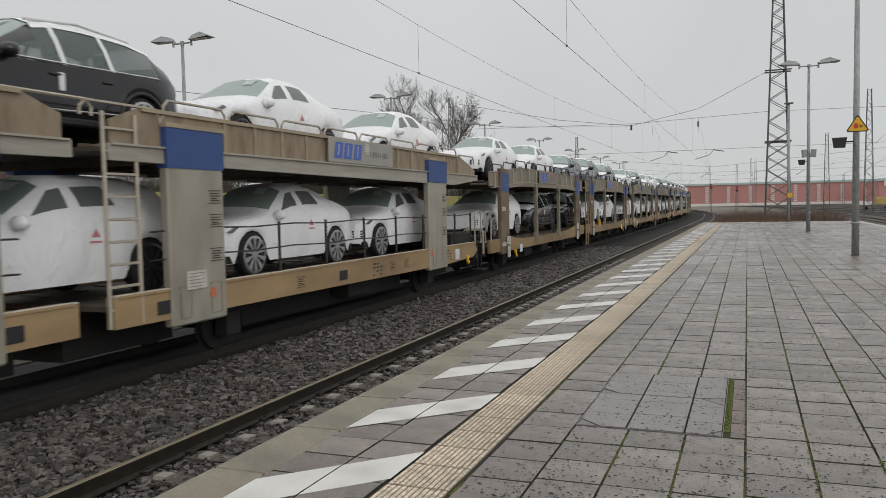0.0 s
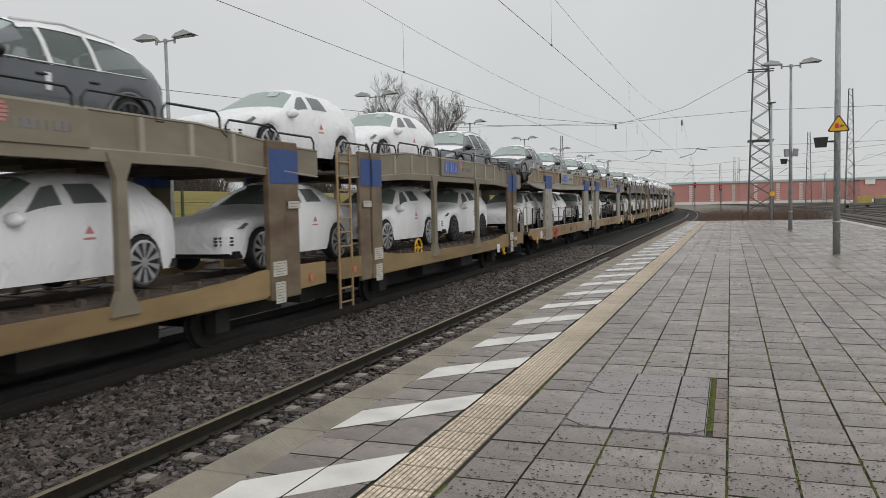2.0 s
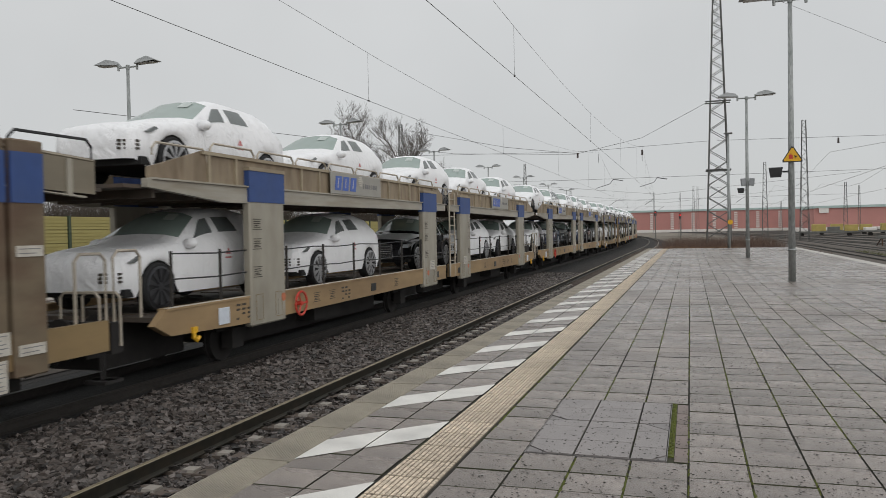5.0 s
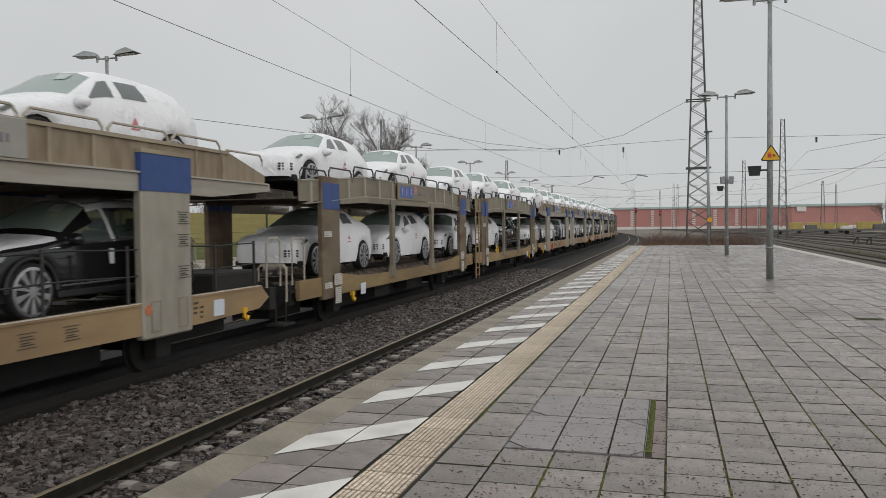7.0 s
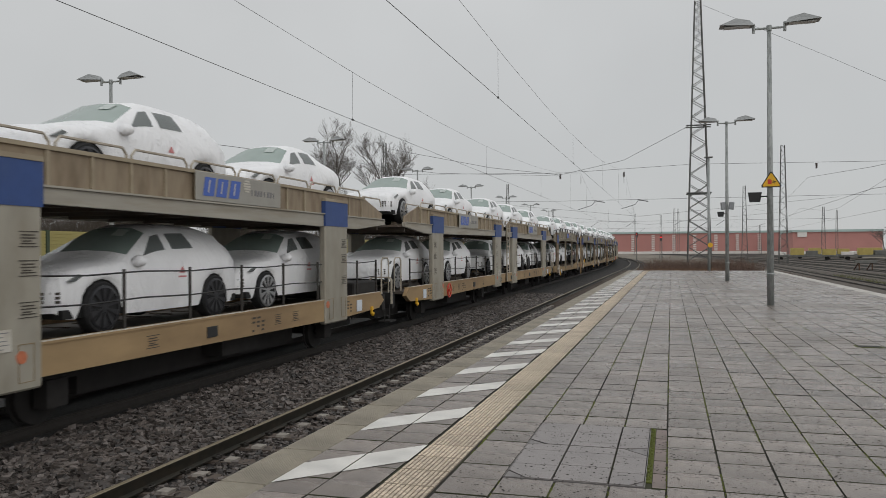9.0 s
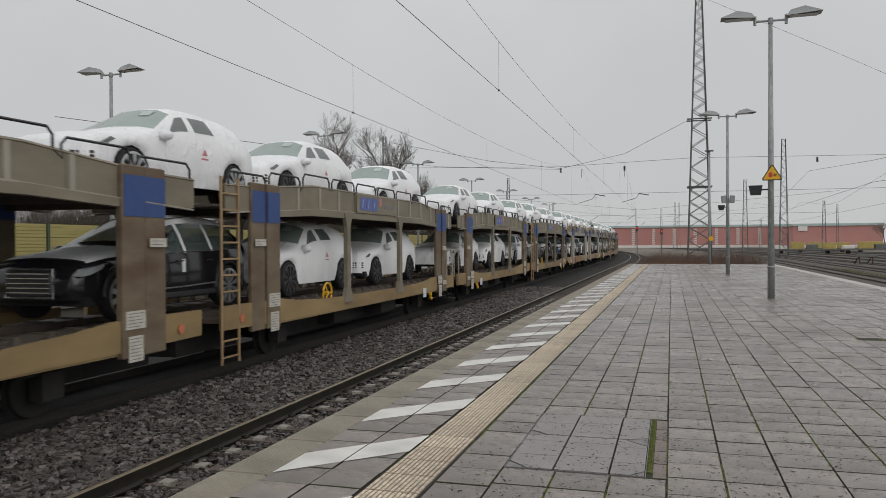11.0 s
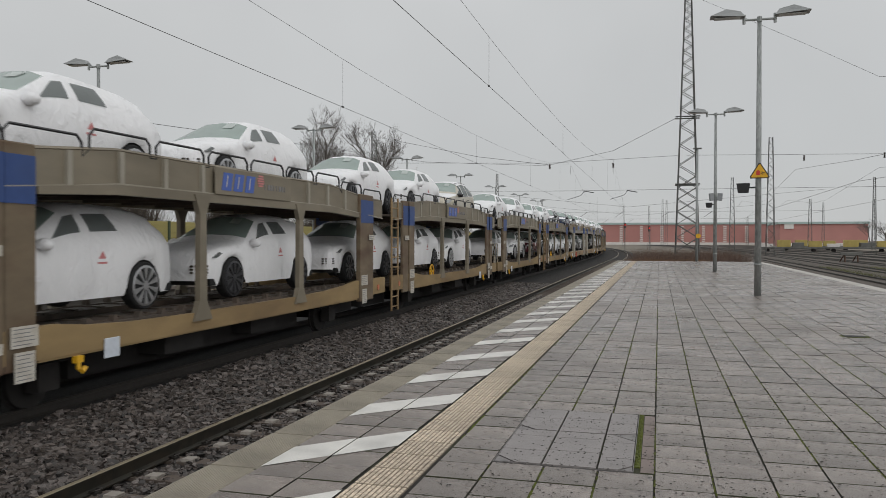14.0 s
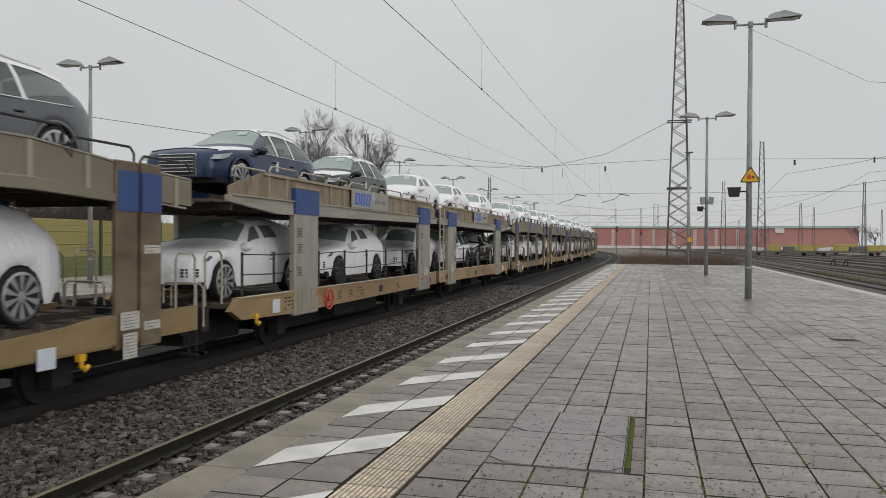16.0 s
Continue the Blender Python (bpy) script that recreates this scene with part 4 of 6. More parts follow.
weeds("bare_brush", 2600, (5.5, 11.5, 72, 90), (0.2, 0.7), 13, M["bush"], "low bare brambles between the yard tracks", 0.8)
weeds("rough_grass", 9000, (16.3, 24, 50, 90), (0.08, 0.3), 14, M["grass"], "rough yellow-green grass strip beside a yard track", 0.8)
weeds("bare_brush", 8000, (25, 46, 78, 96), (0.4, 1.2), 15, M["bush"], "bare dark brambles in the yard", 0.8)

# white edge line and strip along the far side of the platform
bm = plate(bmesh.new(), [(PLAT_R + d, y) for d, y in ((-0.24, PLAT_START), (0.24, PLAT_START), (0.24, PLAT_END), (-0.24, PLAT_END))], -0.05, 0.004)
part("edge_line", bm, M["edge_pale"], platform, "pale edge strip")
# drain grating and far patch slabs
gr = thing("drain_grating", pose(3.35, 14.9, 0), "small dark cast iron drain grating in the paving", "drain")
part("frame", boxes((-0.22, 0.22, -0.15, 0.15, -0.03, 0.006)), M["moss"], gr)
for k in range(6):
    part("bar", boxes((-0.18, 0.18, -0.12 + k * 0.043, -0.10 + k * 0.043, 0.0, 0.010)), M["black"], gr)
c2 = thing("paving_cover", pose(-0.7, 25.5, 0), "pale slab-filled shaft cover further along the platform", "shaft cover")
part("inset_slab", boxes((-0.55, 0.55, -0.4, 0.4, -0.05, 0.006), bevel=0.004), M["tile"], c2)


# yellow wagons standing in the yard
def yard_wagon(m, yellow, label):
    t = thing("flat_wagon", m, label, "railway wagon", "wagons in the yard")
    part("underframe", boxes((-1.3, 1.3, -7, 7, 0.85, 1.25), bevel=0.05), M["far_grey"], t)
    if yellow:
        for k in range(4):
            y = -5.2 + k * 3.4
            h = (2.7, 2.3, 2.9, 2.0)[k]
            part("load_unit", boxes((-1.2, 1.2, y - (1.5, 1.1, 1.6, 1.2)[k], y + 1.3, 1.27, h), bevel=0.06), (M["yellow_wagon"], M["far_grey"], M["yellow_wagon"], M["facade_white"])[k], t)
    else:
        for k in range(8):
            part("stake", boxes((-1.3, -1.2, -6.6 + k * 1.9 - 0.05, -6.5 + k * 1.9 + 0.05, 1.25, 3.3)), M["far_grey"], t)
        part("panel", boxes((-1.18, -1.12, -6.7, 6.7, 1.3, 3.0)), M["far_grey"], t)
    for y in (-5, 5):
        bm = bmesh.new()
        for s in (-0.75, 0.75):
            cyl(bm, 0.45, 0.14, pose(s, y, 0.47, 0, 90), 14)
        part("wheelset", bm, M["under"], t)
    return t


w0 = yard_wagon(pose(30, 200, G, 0, 0, 90 - 4), True, "flat wagon loaded with yellow steel units")
w1 = yard_wagon(pose(60, 200, G, 0, 0, 90 - 4), False, "grey weathered stake wagon standing in the yard")
for k in range(1, 2):
    copy_thing(w0, pose(30 + 14.6 * k, 200 + 1.0 * k, G, 0, 0, 86))
for k in range(0, 3):
    copy_thing(w0, pose(38 + 14.6 * k, 226 + 1.0 * k, G, 0, 0, 86))
for k in range(1, 4):
    copy_thing(w1, pose(60 + 14.6 * k, 200 + 1.0 * k, G, 0, 0, 86))


# long red hall in the distance
def red_hall(x0, x1, y, top, label, strips):
    t = thing("factory_hall", pose(x0, y, G), label, "industrial hall", "red halls")
    part("wall", boxes((0, x1 - x0, 0, 40, 0, top - G)), M["brick"], t)
    part("roof_edge", boxes((-0.5, x1 - x0 + 0.5, -0.6, 41, top - G, top - G + 1.1)), M["roofline"], t)
    part("plinth", boxes((-0.2, x1 - x0 + 0.2, -0.5, 0, 0, 1.4)), M["facade_white"], t)
    bm0 = bmesh.new()
    for k in range(9):
        box(bm0, -0.85, 0.85, -0.35, 0.05, 1.8 + k * (top - G - 2.2) / 9, 1.8 + (k + 0.55) * (top - G - 2.2) / 9)
    me = mesh_of("stair_strip", bm0, M["facade_white"])
    n = int((x1 - x0) / strips)
    for k in range(n):
        shared("pale_strip", me, t, pose((k + 0.5) * strips, 0, 0))
    return t


red_hall(-70, 66, 450, 10.0, "long red-clad industrial hall with pale vertical strips", 11.0)
hall2 = red_hall(54.5, 92, 395, 9.0, "lower red industrial hall nearer the yard", 400.0)
part("sign_board", boxes((2, 6, -0.5, -0.35, 8.0, 10.4)), M["facade_white"], hall2)

# ------------------------------------------------------------------ left side: far platform, barrier, house, trees
bm = boxes((-25.5, -17.2, -40, 140, G, -0.14))
tagged(new("platform_wall", mesh_of("platform_wall", bm, M["wall"])), "dark concrete wall of the far platform", "platform wall", kind="structure")
bm = boxes((-25.6, -17.1, -40, 140, -0.136, -0.02))
tagged(new("platform", mesh_of("platform", bm, M["tile"])), "grey far platform behind the freight train", "platform", kind="structure")
curve_track([(-14.2, y, RAIL_Z) for y in range(-100, 130, 10)], "empty track behind the freight train")
barrier = thing("noise_barrier", pose(-29.5, 0, G), "yellow-green panelled noise barrier behind the far platform", "noise barrier", kind="structure")
def barrier_panel(material):
    """A long acoustic panel with three shallow ribs."""
    bm = boxes((-0.06, 0.05, -2.62, 2.62, 0.0, 0.655))
    for k in range(4):
        prism_y = [(-2.62, 0.02 + 0.16 * k), (2.62, 0.02 + 0.16 * k), (2.62, 0.145 + 0.16 * k), (-2.62, 0.145 + 0.16 * k)]
        prism(bm, prism_y, 0.051, 0.085)
    return mesh_of("panel", bm, material)


panel_mes = [barrier_panel(M["fence_low"]), barrier_panel(M["fence"])]
bpost_me = mesh_of("post", boxes((-0.1, 0.12, -0.08, 0.08, 0.0, 4.05)), M["fence_post"])
for k in range(25):
    y = 31.2 - 5.46 * 8 + 5.46 * k
    for j in range(6):
        shared("panel", panel_mes[1 if j > 2 else 0], barrier, pose(0, y + 2.73, 0.03 + 0.665 * j))
    shared("post", bpost_me, barrier, pose(0.03, y, 0))
txt = bpy.data.curves.new("graffiti", "FONT")
txt.body, txt.size, txt.extrude = "LiR", 1.7, 0.005
dg = new("graffiti", txt)
me = bpy.data.meshes.new_from_object(dg.evaluated_get(bpy.context.evaluated_depsgraph_get()))
bpy.data.objects.remove(dg)
me.materials.append(M["plate"])
shared("graffiti", me, barrier, pose(0.115, 38.0, 0.9, 90, 0, 90), "white sprayed letters")


def house(m, w, d, h, label):
    t = thing("house", m, label, "house")
    part("wall", boxes((-w / 2, w / 2, -d / 2, d / 2, 0, h)), M["plaster"], t)
    bm = bmesh.new()
    prism(bm, [(-d / 2 - 0.5, h), (d / 2 + 0.5, h), (0, h + d * 0.42)], -w / 2 - 0.4, w / 2 + 0.4)
    part("roof", bm, M["rooftile"], t)
    part("chimney", boxes((0.5, 1.1, 0.3, 0.9, h + d * 0.25, h + d * 0.5)), M["rooftile"], t)
    return t


house(pose(-62, 42, G, 0, 0, 20), 14, 9, 4.2, "small pale house with a brown tiled roof")


def bare_tree(m, height, seed, label, width):
    """A leafless tree: trunk, ascending limbs, branches and a haze of fine twigs."""
    r = random.Random(seed)
    t = thing("bare_tree", m, label, "tree", "bare trees")
    bt, bl, bw = bmesh.new(), bmesh.new(), bmesh.new()
    tall = height > 16
    kids_at = (6, 5, 4, 4, 3, 3) if tall else (6, 5, 4, 3)

    def grow(p, d, length, rad, depth):
        n = 4 if depth < 3 else 2
        pts, dirs = [p], []
        q, dd = p.copy(), d.copy()
        for k in range(n):
            dd = (dd + Vector((r.uniform(-0.15, 0.15), r.uniform(-0.15, 0.15), 0.035 if depth else 0.0))).normalized()
            q = q + dd * (length / n)
            pts.append(q.copy())
            dirs.append(dd.copy())
        target = bt if depth == 0 else (bl if depth < 3 else bw)
        tube(target, pts, max(rad, 0.0065), 7 if depth == 0 else (4 if depth < 3 else 3))
        if depth >= len(kids_at):
            return
        for k in range(kids_at[depth]):
            f = r.uniform(0.45, 1.0) if depth == 0 else r.uniform(0.3, 1.0)
            i = min(int(f * n), n - 1)
            start = pts[i].lerp(pts[i + 1], f * n - i)
            a, tilt = r.uniform(0, 6.28), r.uniform(0.35, 0.95)
            side = Vector((math.cos(a), math.sin(a), r.uniform(0.0, 0.3)))
            nd = (dirs[i] * math.cos(tilt) + side * math.sin(tilt)).normalized()
            grow(start, nd, length * r.uniform(0.52, 0.80) * (1.15 - 0.35 * f), rad * 0.46, depth + 1)

    grow(Vector((0, 0, 0)), Vector((0, 0, 1)), height * 0.36, height * 0.010, 0)
    k = height / max(v.co.z for v in bw.verts)
    spread = sorted(math.hypot(v.co.x, v.co.y) for v in bw.verts)
    kx = width / 2 / spread[int(len(spread) * 0.97)]
    for b in (bt, bl, bw):
        bmesh.ops.scale(b, vec=(kx, kx, k), verts=b.verts)
    part("trunk", bt, M["bark"], t)
    part("branchwork", bl, M["bark"], t)
    part("crown", bw, M["bark"], t)
    return t


bare_tree(pose(-46.6, 104, G), 21.8, 21, "tall bare deciduous tree with fine twigs", 13.0)
bare_tree(pose(-38.7, 104, G), 20.4, 22, "bare deciduous tree beside a taller one", 9.6)
bare_tree(pose(-53.5, 114, G), 16.6, 23, "bare deciduous tree with a broad crown", 8.5)
bare_tree(pose(-42.1, 135, G), 16.8, 24, "smaller bare tree behind the far platform", 5.6)
for k, (x, y, h) in enumerate(((-58, 62, 9), (-50, 50, 8), (-60, 75, 9), (-48, 36, 8), (-46, 64, 8), (-56, 20, 8), (-49, 80, 9))):
    bare_tree(pose(x, y, G), h, 40 + k, "low bare shrubby tree behind the noise barrier", h * 0.8)
for k, (x, y, h) in enumerate(((73, 310, 10), (79, 316, 11), (84, 305, 11), (90, 320, 13), (96, 330, 11))):
    bare_tree(pose(x, y, G), h, 60 + k, "distant bare tree at the edge of the yard", h * 0.9)


def hedge(count, area, h, seed, label):
    """A dense belt of leafless shrubs: thin forked stems leaning every way."""
    r = random.Random(seed)
    vs, fs = [], []
    for i in range(count):
        x, y = r.uniform(area[0], area[1]), r.uniform(area[2], area[3])
        hh = r.uniform(h[0], h[1]) * (0.8 + 0.25 * math.sin(y * 0.35) + 0.15 * math.sin(y * 0.9 + 1))
        z0 = r.uniform(0, hh * 0.5)
        w = r.uniform(0.012, 0.035)
        a = r.uniform(0, 6.28)
        lx, ly = r.uniform(-0.45, 0.45) * (hh - z0), r.uniform(-0.45, 0.45) * (hh - z0)
        o = len(vs)
        vs += [(x + w * math.cos(a + j * 2.1), y + w * math.sin(a + j * 2.1), G + z0 - 0.02) for j in range(3)] + [(x + lx, y + ly, G + hh)]
        fs += [(o, o + 1, o + 3), (o + 1, o + 2, o + 3), (o + 2, o, o + 3)]
    return tagged(from_arrays("bare_hedge", vs, fs, M["hedge"]), label, "hedge", kind="stuff")


hedge(78000, (-36, -31.5, -14, 130), (4.6, 6.2), 71, "belt of leafless brown shrubs behind the noise barrier")


# ------------------------------------------------------------------ cars
def lerp_table(x, table):
    for (a, va), (b, vb) in zip(table[:-1], table[1:]):
        if x <= b:
            f = (x - a) / (b - a) if b > a else 0
            f = min(max(f, 0), 1)
            return va + (vb - va) * f
    return table[-1][1]


CAR_L, CAR_W, WHEELBASE, WHEEL_R = 4.92, 0.975, 3.02, 0.392
AX_F, AX_R = -WHEELBASE / 2 - 0.03, WHEELBASE / 2 - 0.03


def car_shell(coupe, covered):
    """Rings of points along the car; its nose points to -y. Returns stations and rings."""
    roof_end = 1.35 if coupe else 1.95
    top = [(-2.46, 0.62), (-2.42, 0.80), (-2.25, 0.93), (-1.9, 1.00), (-1.20, 1.08), (-1.02, 1.12), (-0.18, 1.60), (0.15, 1.67), (0.7, 1.69), (roof_end - 0.5, 1.665),
           (roof_end, 1.58 if not coupe else 1.56), (2.30, 1.18 if not coupe else 1.14), (2.40, 1.03), (2.46, 0.85)]
    belt = [(-2.46, 0.58), (-2.42, 0.74), (-2.25, 0.85), (-1.9, 0.92), (-1.1, 1.00), (0, 1.03), (1.4, 1.08), (2.2, 1.10), (2.40, 0.98), (2.46, 0.80)]
    half = [(-2.46, 0.62), (-2.42, 0.74), (-2.3, 0.84), (-2.05, 0.92), (-1.5, 0.965), (0, 0.965), (1.5, 0.97), (2.0, 0.945), (2.3, 0.86), (2.42, 0.76), (2.46, 0.66)]
    roofw = [(-2.46, 0.5), (-2.2, 0.68), (-1.2, 0.78), (-0.95, 0.76), (-0.18, 0.63), (0.6, 0.64), (roof_end, 0.60), (2.30, 0.66), (2.46, 0.55)]
    ys = sorted({-2.46, -2.42, -2.34, -2.2, -2.05, -1.2, -1.02, -0.86, -0.18, 0.06, 0.14, 0.55, 0.88, 0.96, 1.35, roof_end, 2.05, 2.18, 2.30, 2.40, 2.46}
                | {round(a + 0.43 * math.cos(k * math.pi / 8), 3) for a in (AX_F, AX_R) for k in range(9)})
    rings = []
    for y in ys:
        zb = 0.26 + (0.10 if y < -2.3 or y > 2.3 else 0)
        arch = False
        for a in (AX_F, AX_R):
            if abs(y - a) <= 0.4305:
                zb = max(zb, WHEEL_R + math.sqrt(max(0.43 ** 2 - (y - a) ** 2, 0)))
                arch = True
        zs, zt, w, rw = (lerp_table(y, tb) for tb in (belt, top, half, roofw))
        zs = max(zs, zb + 0.06)
        zt = max(zt, zs + 0.03)
        f = min(max((zt - zs - 0.1) / 0.3, 0), 1)
        rw = rw * f + (w - 0.10) * (1 - f)
        zm = (zb + zs) / 2
        ring = [(w - 0.035, zb), (w, zb + (zs - zb) * 0.25), (w + 0.005, zb + (zs - zb) * 0.62), (w - 0.02, zs),
                (w + (rw - w) * 0.5 - 0.01, zs + (zt - zs) * 0.52), (rw, zt - 0.05 * f - 0.01), (rw * 0.62, zt + 0.022), (0, zt + 0.045)]
        rings.append(ring)
    return ys, rings, roof_end


def car_meshes(coupe, covered, paint):
    ys, rings, roof_end = car_shell(coupe, covered)
    body, screen, rear = bmesh.new(), bmesh.new(), bmesh.new()
    sides = {}
    n = len(rings[0])

    def vert(bmx, cache, i, j, s, push=0.0):
        key = (i, j, s if j < n - 1 else 1)
        if key not in cache:
            w, z = rings[i][j]
            cache[key] = bmx.verts.new((s * (w + push), ys[i], z + push * 0.5))
        return cache[key]

    cb, cs, cr = {}, {}, {}
    for i in range(len(ys) - 1):
        a, b = ys[i], ys[i + 1]
        mid = (a + b) / 2
        for j in range(n - 1):
            for s in (-1, 1):
                target, cache = body, cb
                if j >= 4 and -0.93 < mid < -0.18:
                    if j >= 5:
                        target, cache = screen, cs
                elif j >= 5 and roof_end < mid < 2.2:
                    target, cache = rear, cr
                elif j in (3, 4) and not covered:
                    lo, hi = (-0.86, 0.06), (0.14, 0.88)
                    q = (0.96, roof_end - (0.05 if not coupe else -0.1))
                    ws = (lo, hi, q)
                    for k, (p0, p1) in enumerate(ws):
                        if p0 - 1e-3 <= a and b <= p1 + 1e-3 and not (j == 4 and a < -0.2):
                            bmx, cc = sides.setdefault((k, s), (bmesh.new(), {}))
                            target, cache = bmx, cc
                q = [vert(target, cache, i, j, s), vert(target, cache, i + 1, j, s), vert(target, cache, i + 1, j + 1, s), vert(target, cache, i, j + 1, s)]
                q = q if s > 0 else q[::-1]
                if len(set(q)) == 4:
                    target.faces.new(q)
    if covered:
        # small cut-outs in the wrap show the glass
        def on_side(y, f):
            i = max(k for k in range(len(ys) - 1) if ys[k] <= y)
            g = (y - ys[i]) / (ys[i + 1] - ys[i])
            (w0, z0), (w1, z1), (w2, z2) = [tuple(rings[i][j][c] * (1 - g) + rings[i + 1][j][c] * g for c in (0, 1)) for j in (3, 4, 5)]
            if f < 0.5:
                return w0 + (w1 - w0) * f * 2, z0 + (z1 - z0) * f * 2
            return w1 + (w2 - w1) * (f - 0.5) * 2, z1 + (z2 - z1) * (f - 0.5) * 2

        for k, (ya, yb, yc, yd) in enumerate(((-0.52, 0.10, 0.10, -0.10), (0.30, 0.92, 0.80, 0.26))):
            for s in (-1, 1):
                bmx = bmesh.new()
                grid = []
                for a in range(4):
                    f = 0.34 + 0.50 * a / 3
                    lo, hi = ya + (yd - ya) * a / 3, yb + (yc - yb) * a / 3
                    row = []
                    for c in range(4):
                        y = lo + (hi - lo) * c / 3
                        w, z = on_side(y, f)
                        row.append(bmx.verts.new((s * (w + 0.006), y, z + 0.003)))
                    grid.append(row)
                for a in range(3):
                    for c in range(3):
                        bmx.faces.new((grid[a][c], grid[a][c + 1], grid[a + 1][c + 1], grid[a + 1][c]))
                bmesh.ops.recalc_face_normals(bmx, faces=bmx.faces)
                sides[(k, s)] = (bmx, {})
    # nose and tail caps, floor
    for i in (0, len(ys) - 1):
        loop = [vert(body, cb, i, j, 1) for j in range(n)] + [vert(body, cb, i, j, -1) for j in range(n - 2, -1, -1)]
        body.faces.new(loop if i else loop[::-1])
    bmesh.ops.recalc_face_normals(body, faces=body.faces)
    under = bmesh.new()
    box(under, -0.88, 0.88, -2.3, 2.3, 0.27, 0.40)
    for a in (AX_F, AX_R):
        box(under, -0.90, 0.90, a - 0.46, a + 0.46, 0.42, 0.86)
    cabin = bmesh.new()
    box(cabin, -0.80, 0.80, -0.95, 2.0, 0.45, 0.92)
    for sx in (-0.38, 0.38):
        for sy in (0.25, 1.15):
            box(cabin, sx - 0.24, sx + 0.24, sy, sy + 0.2, 0.9, 1.22, bevel=0.05)
            box(cabin, sx - 0.12, sx + 0.12, sy + 0.05, sy + 0.17, 1.24, 1.40, bevel=0.03)
    out = {"body": mesh_of("body", body, paint, True), "windscreen": mesh_of("windscreen", screen, M["screen"], True),
           "underbody": mesh_of("underbody", under, M["arch"]), "cabin": mesh_of("cabin", cabin, M["cabin"])}
    out["side"] = [mesh_of("side_window", bmx, M["glass"] if covered else M["car_side"], True) for (bmx, cc) in sides.values()]
    out["rear"] = mesh_of("rear_window", rear, M["glass"] if not covered else paint, True)
    return out


# side glass with a lightened base, standing in for reflected sky
M["car_side"] = mat("sky_paled_side_glass", (0.12, 0.155, 0.145), 0.06, var=0.08, spec=0.7)
M["car_side"].node_tree.nodes["Principled BSDF"].inputs["Alpha"].default_value = 0.6


def wheel_mesh(rim):
    bm = bmesh.new()
    prof = [(WHEEL_R - 0.085, -0.11), (WHEEL_R - 0.02, -0.115), (WHEEL_R, -0.08), (WHEEL_R, 0.08), (WHEEL_R - 0.02, 0.115), (WHEEL_R - 0.085, 0.11)]
    segs = 22
    rings = [[bm.verts.new((x, r * math.cos(k * math.tau / segs), r * math.sin(k * math.tau / segs))) for k in range(segs)] for r, x in prof]
    for A, B in zip(rings[:-1], rings[1:]):
        for k in range(segs):
            bm.faces.new((A[k], A[(k + 1) % segs], B[(k + 1) % segs], B[k]))
    bm.faces.new(rings[0])
    bm.faces.new(rings[-1])
    r0 = WHEEL_R - 0.085
    before = set(bm.faces)
    loops = []
    for x, r in ((0.120, r0 + 0.03), (0.132, r0 - 0.005), (0.126, 0.075), (0.128, 0.03)):
        loops.append([bm.verts.new((x, r * math.cos((k + 0.5) * math.tau / 20), r * math.sin((k + 0.5) * math.tau / 20))) for k in range(20)])
    front = []
    for k in range(20):
        n2 = (k + 1) % 20
        front.append(bm.faces.new((loops[0][k], loops[0][n2], loops[1][n2], loops[1][k])))
        front.append(bm.faces.new((loops[2][k], loops[2][n2], loops[3][n2], loops[3][k])))
        if k % 4 in (0, 2):
            front.append(bm.faces.new((loops[1][k], loops[1][n2], loops[2][n2], loops[2][k])))
    front.append(bm.faces.new(loops[3]))
    ext = bmesh.ops.extrude_face_region(bm, geom=front, use_keep_orig=True)
    for v in ext["geom"]:
        if isinstance(v, bmesh.types.BMVert):
            v.co.x -= 0.04
    for f in set(bm.faces) - before:
        f.material_index = 1
    bmesh.ops.recalc_face_normals(bm, faces=bm.faces)
    return mesh_of("wheel", bm, [M["tyre"], rim])


WHEELS = {"light": wheel_mesh(M["rim"]), "dark": wheel_mesh(M["rim_dark"])}


def small(name, bm, m, smooth=False):
    return mesh_of(name, bm, m, smooth)


def mirror_mesh(paint):
    bm = bmesh.new()
    bmesh.ops.create_uvsphere(bm, u_segments=10, v_segments=6, radius=1.0, matrix=Matrix.LocRotScale((0.10, 0, 0), None, (0.145, 0.115, 0.095)))
    box(bm, -0.08, 0.03, -0.03, 0.03, -0.05, -0.01)
    return small("wing_mirror", bm, paint, True)


CAR_KITS = {}


def car_kit(style):
    if style in CAR_KITS:
        return CAR_KITS[style]
    covered = style.startswith("cover")
    coupe = style in ("cover_b", "grey_coupe")
    paint = {"cover_a": M["cover"], "cover_b": M["cover"], "white": M["p_white"], "black": M["p_black"], "grey": M["p_grey"], "grey_coupe": M["p_grey"], "blue": M["p_blue"], "maroon": M["p_red"], "gold": M["p_silver"]}[style]
    kit = car_meshes(coupe, covered, paint)
    kit["mirror"] = mirror_mesh(paint if covered or style == "white" else M["p_black"])
    kit["covered"] = covered
    if covered:
        bm = bmesh.new()
        for i in range(3):
            for j in range(4):
                box(bm, 0.56 + j * 0.075, 0.61 + j * 0.075, -2.50 + j * 0.05, -2.36 + j * 0.05, 0.50 + i * 0.06, 0.538 + i * 0.06)
        kit["vent"] = small("vent_perforation", bm, M["mark"])
        bm = bmesh.new()
        prism(bm, [(-2.21, 0.80), (-2.02, 0.905), (-1.93, 0.88), (-2.1, 0.80)], 0.80, 0.925)
        kit["lamp"] = small("headlamp", bm, M["glass"])
        bm = bmesh.new()
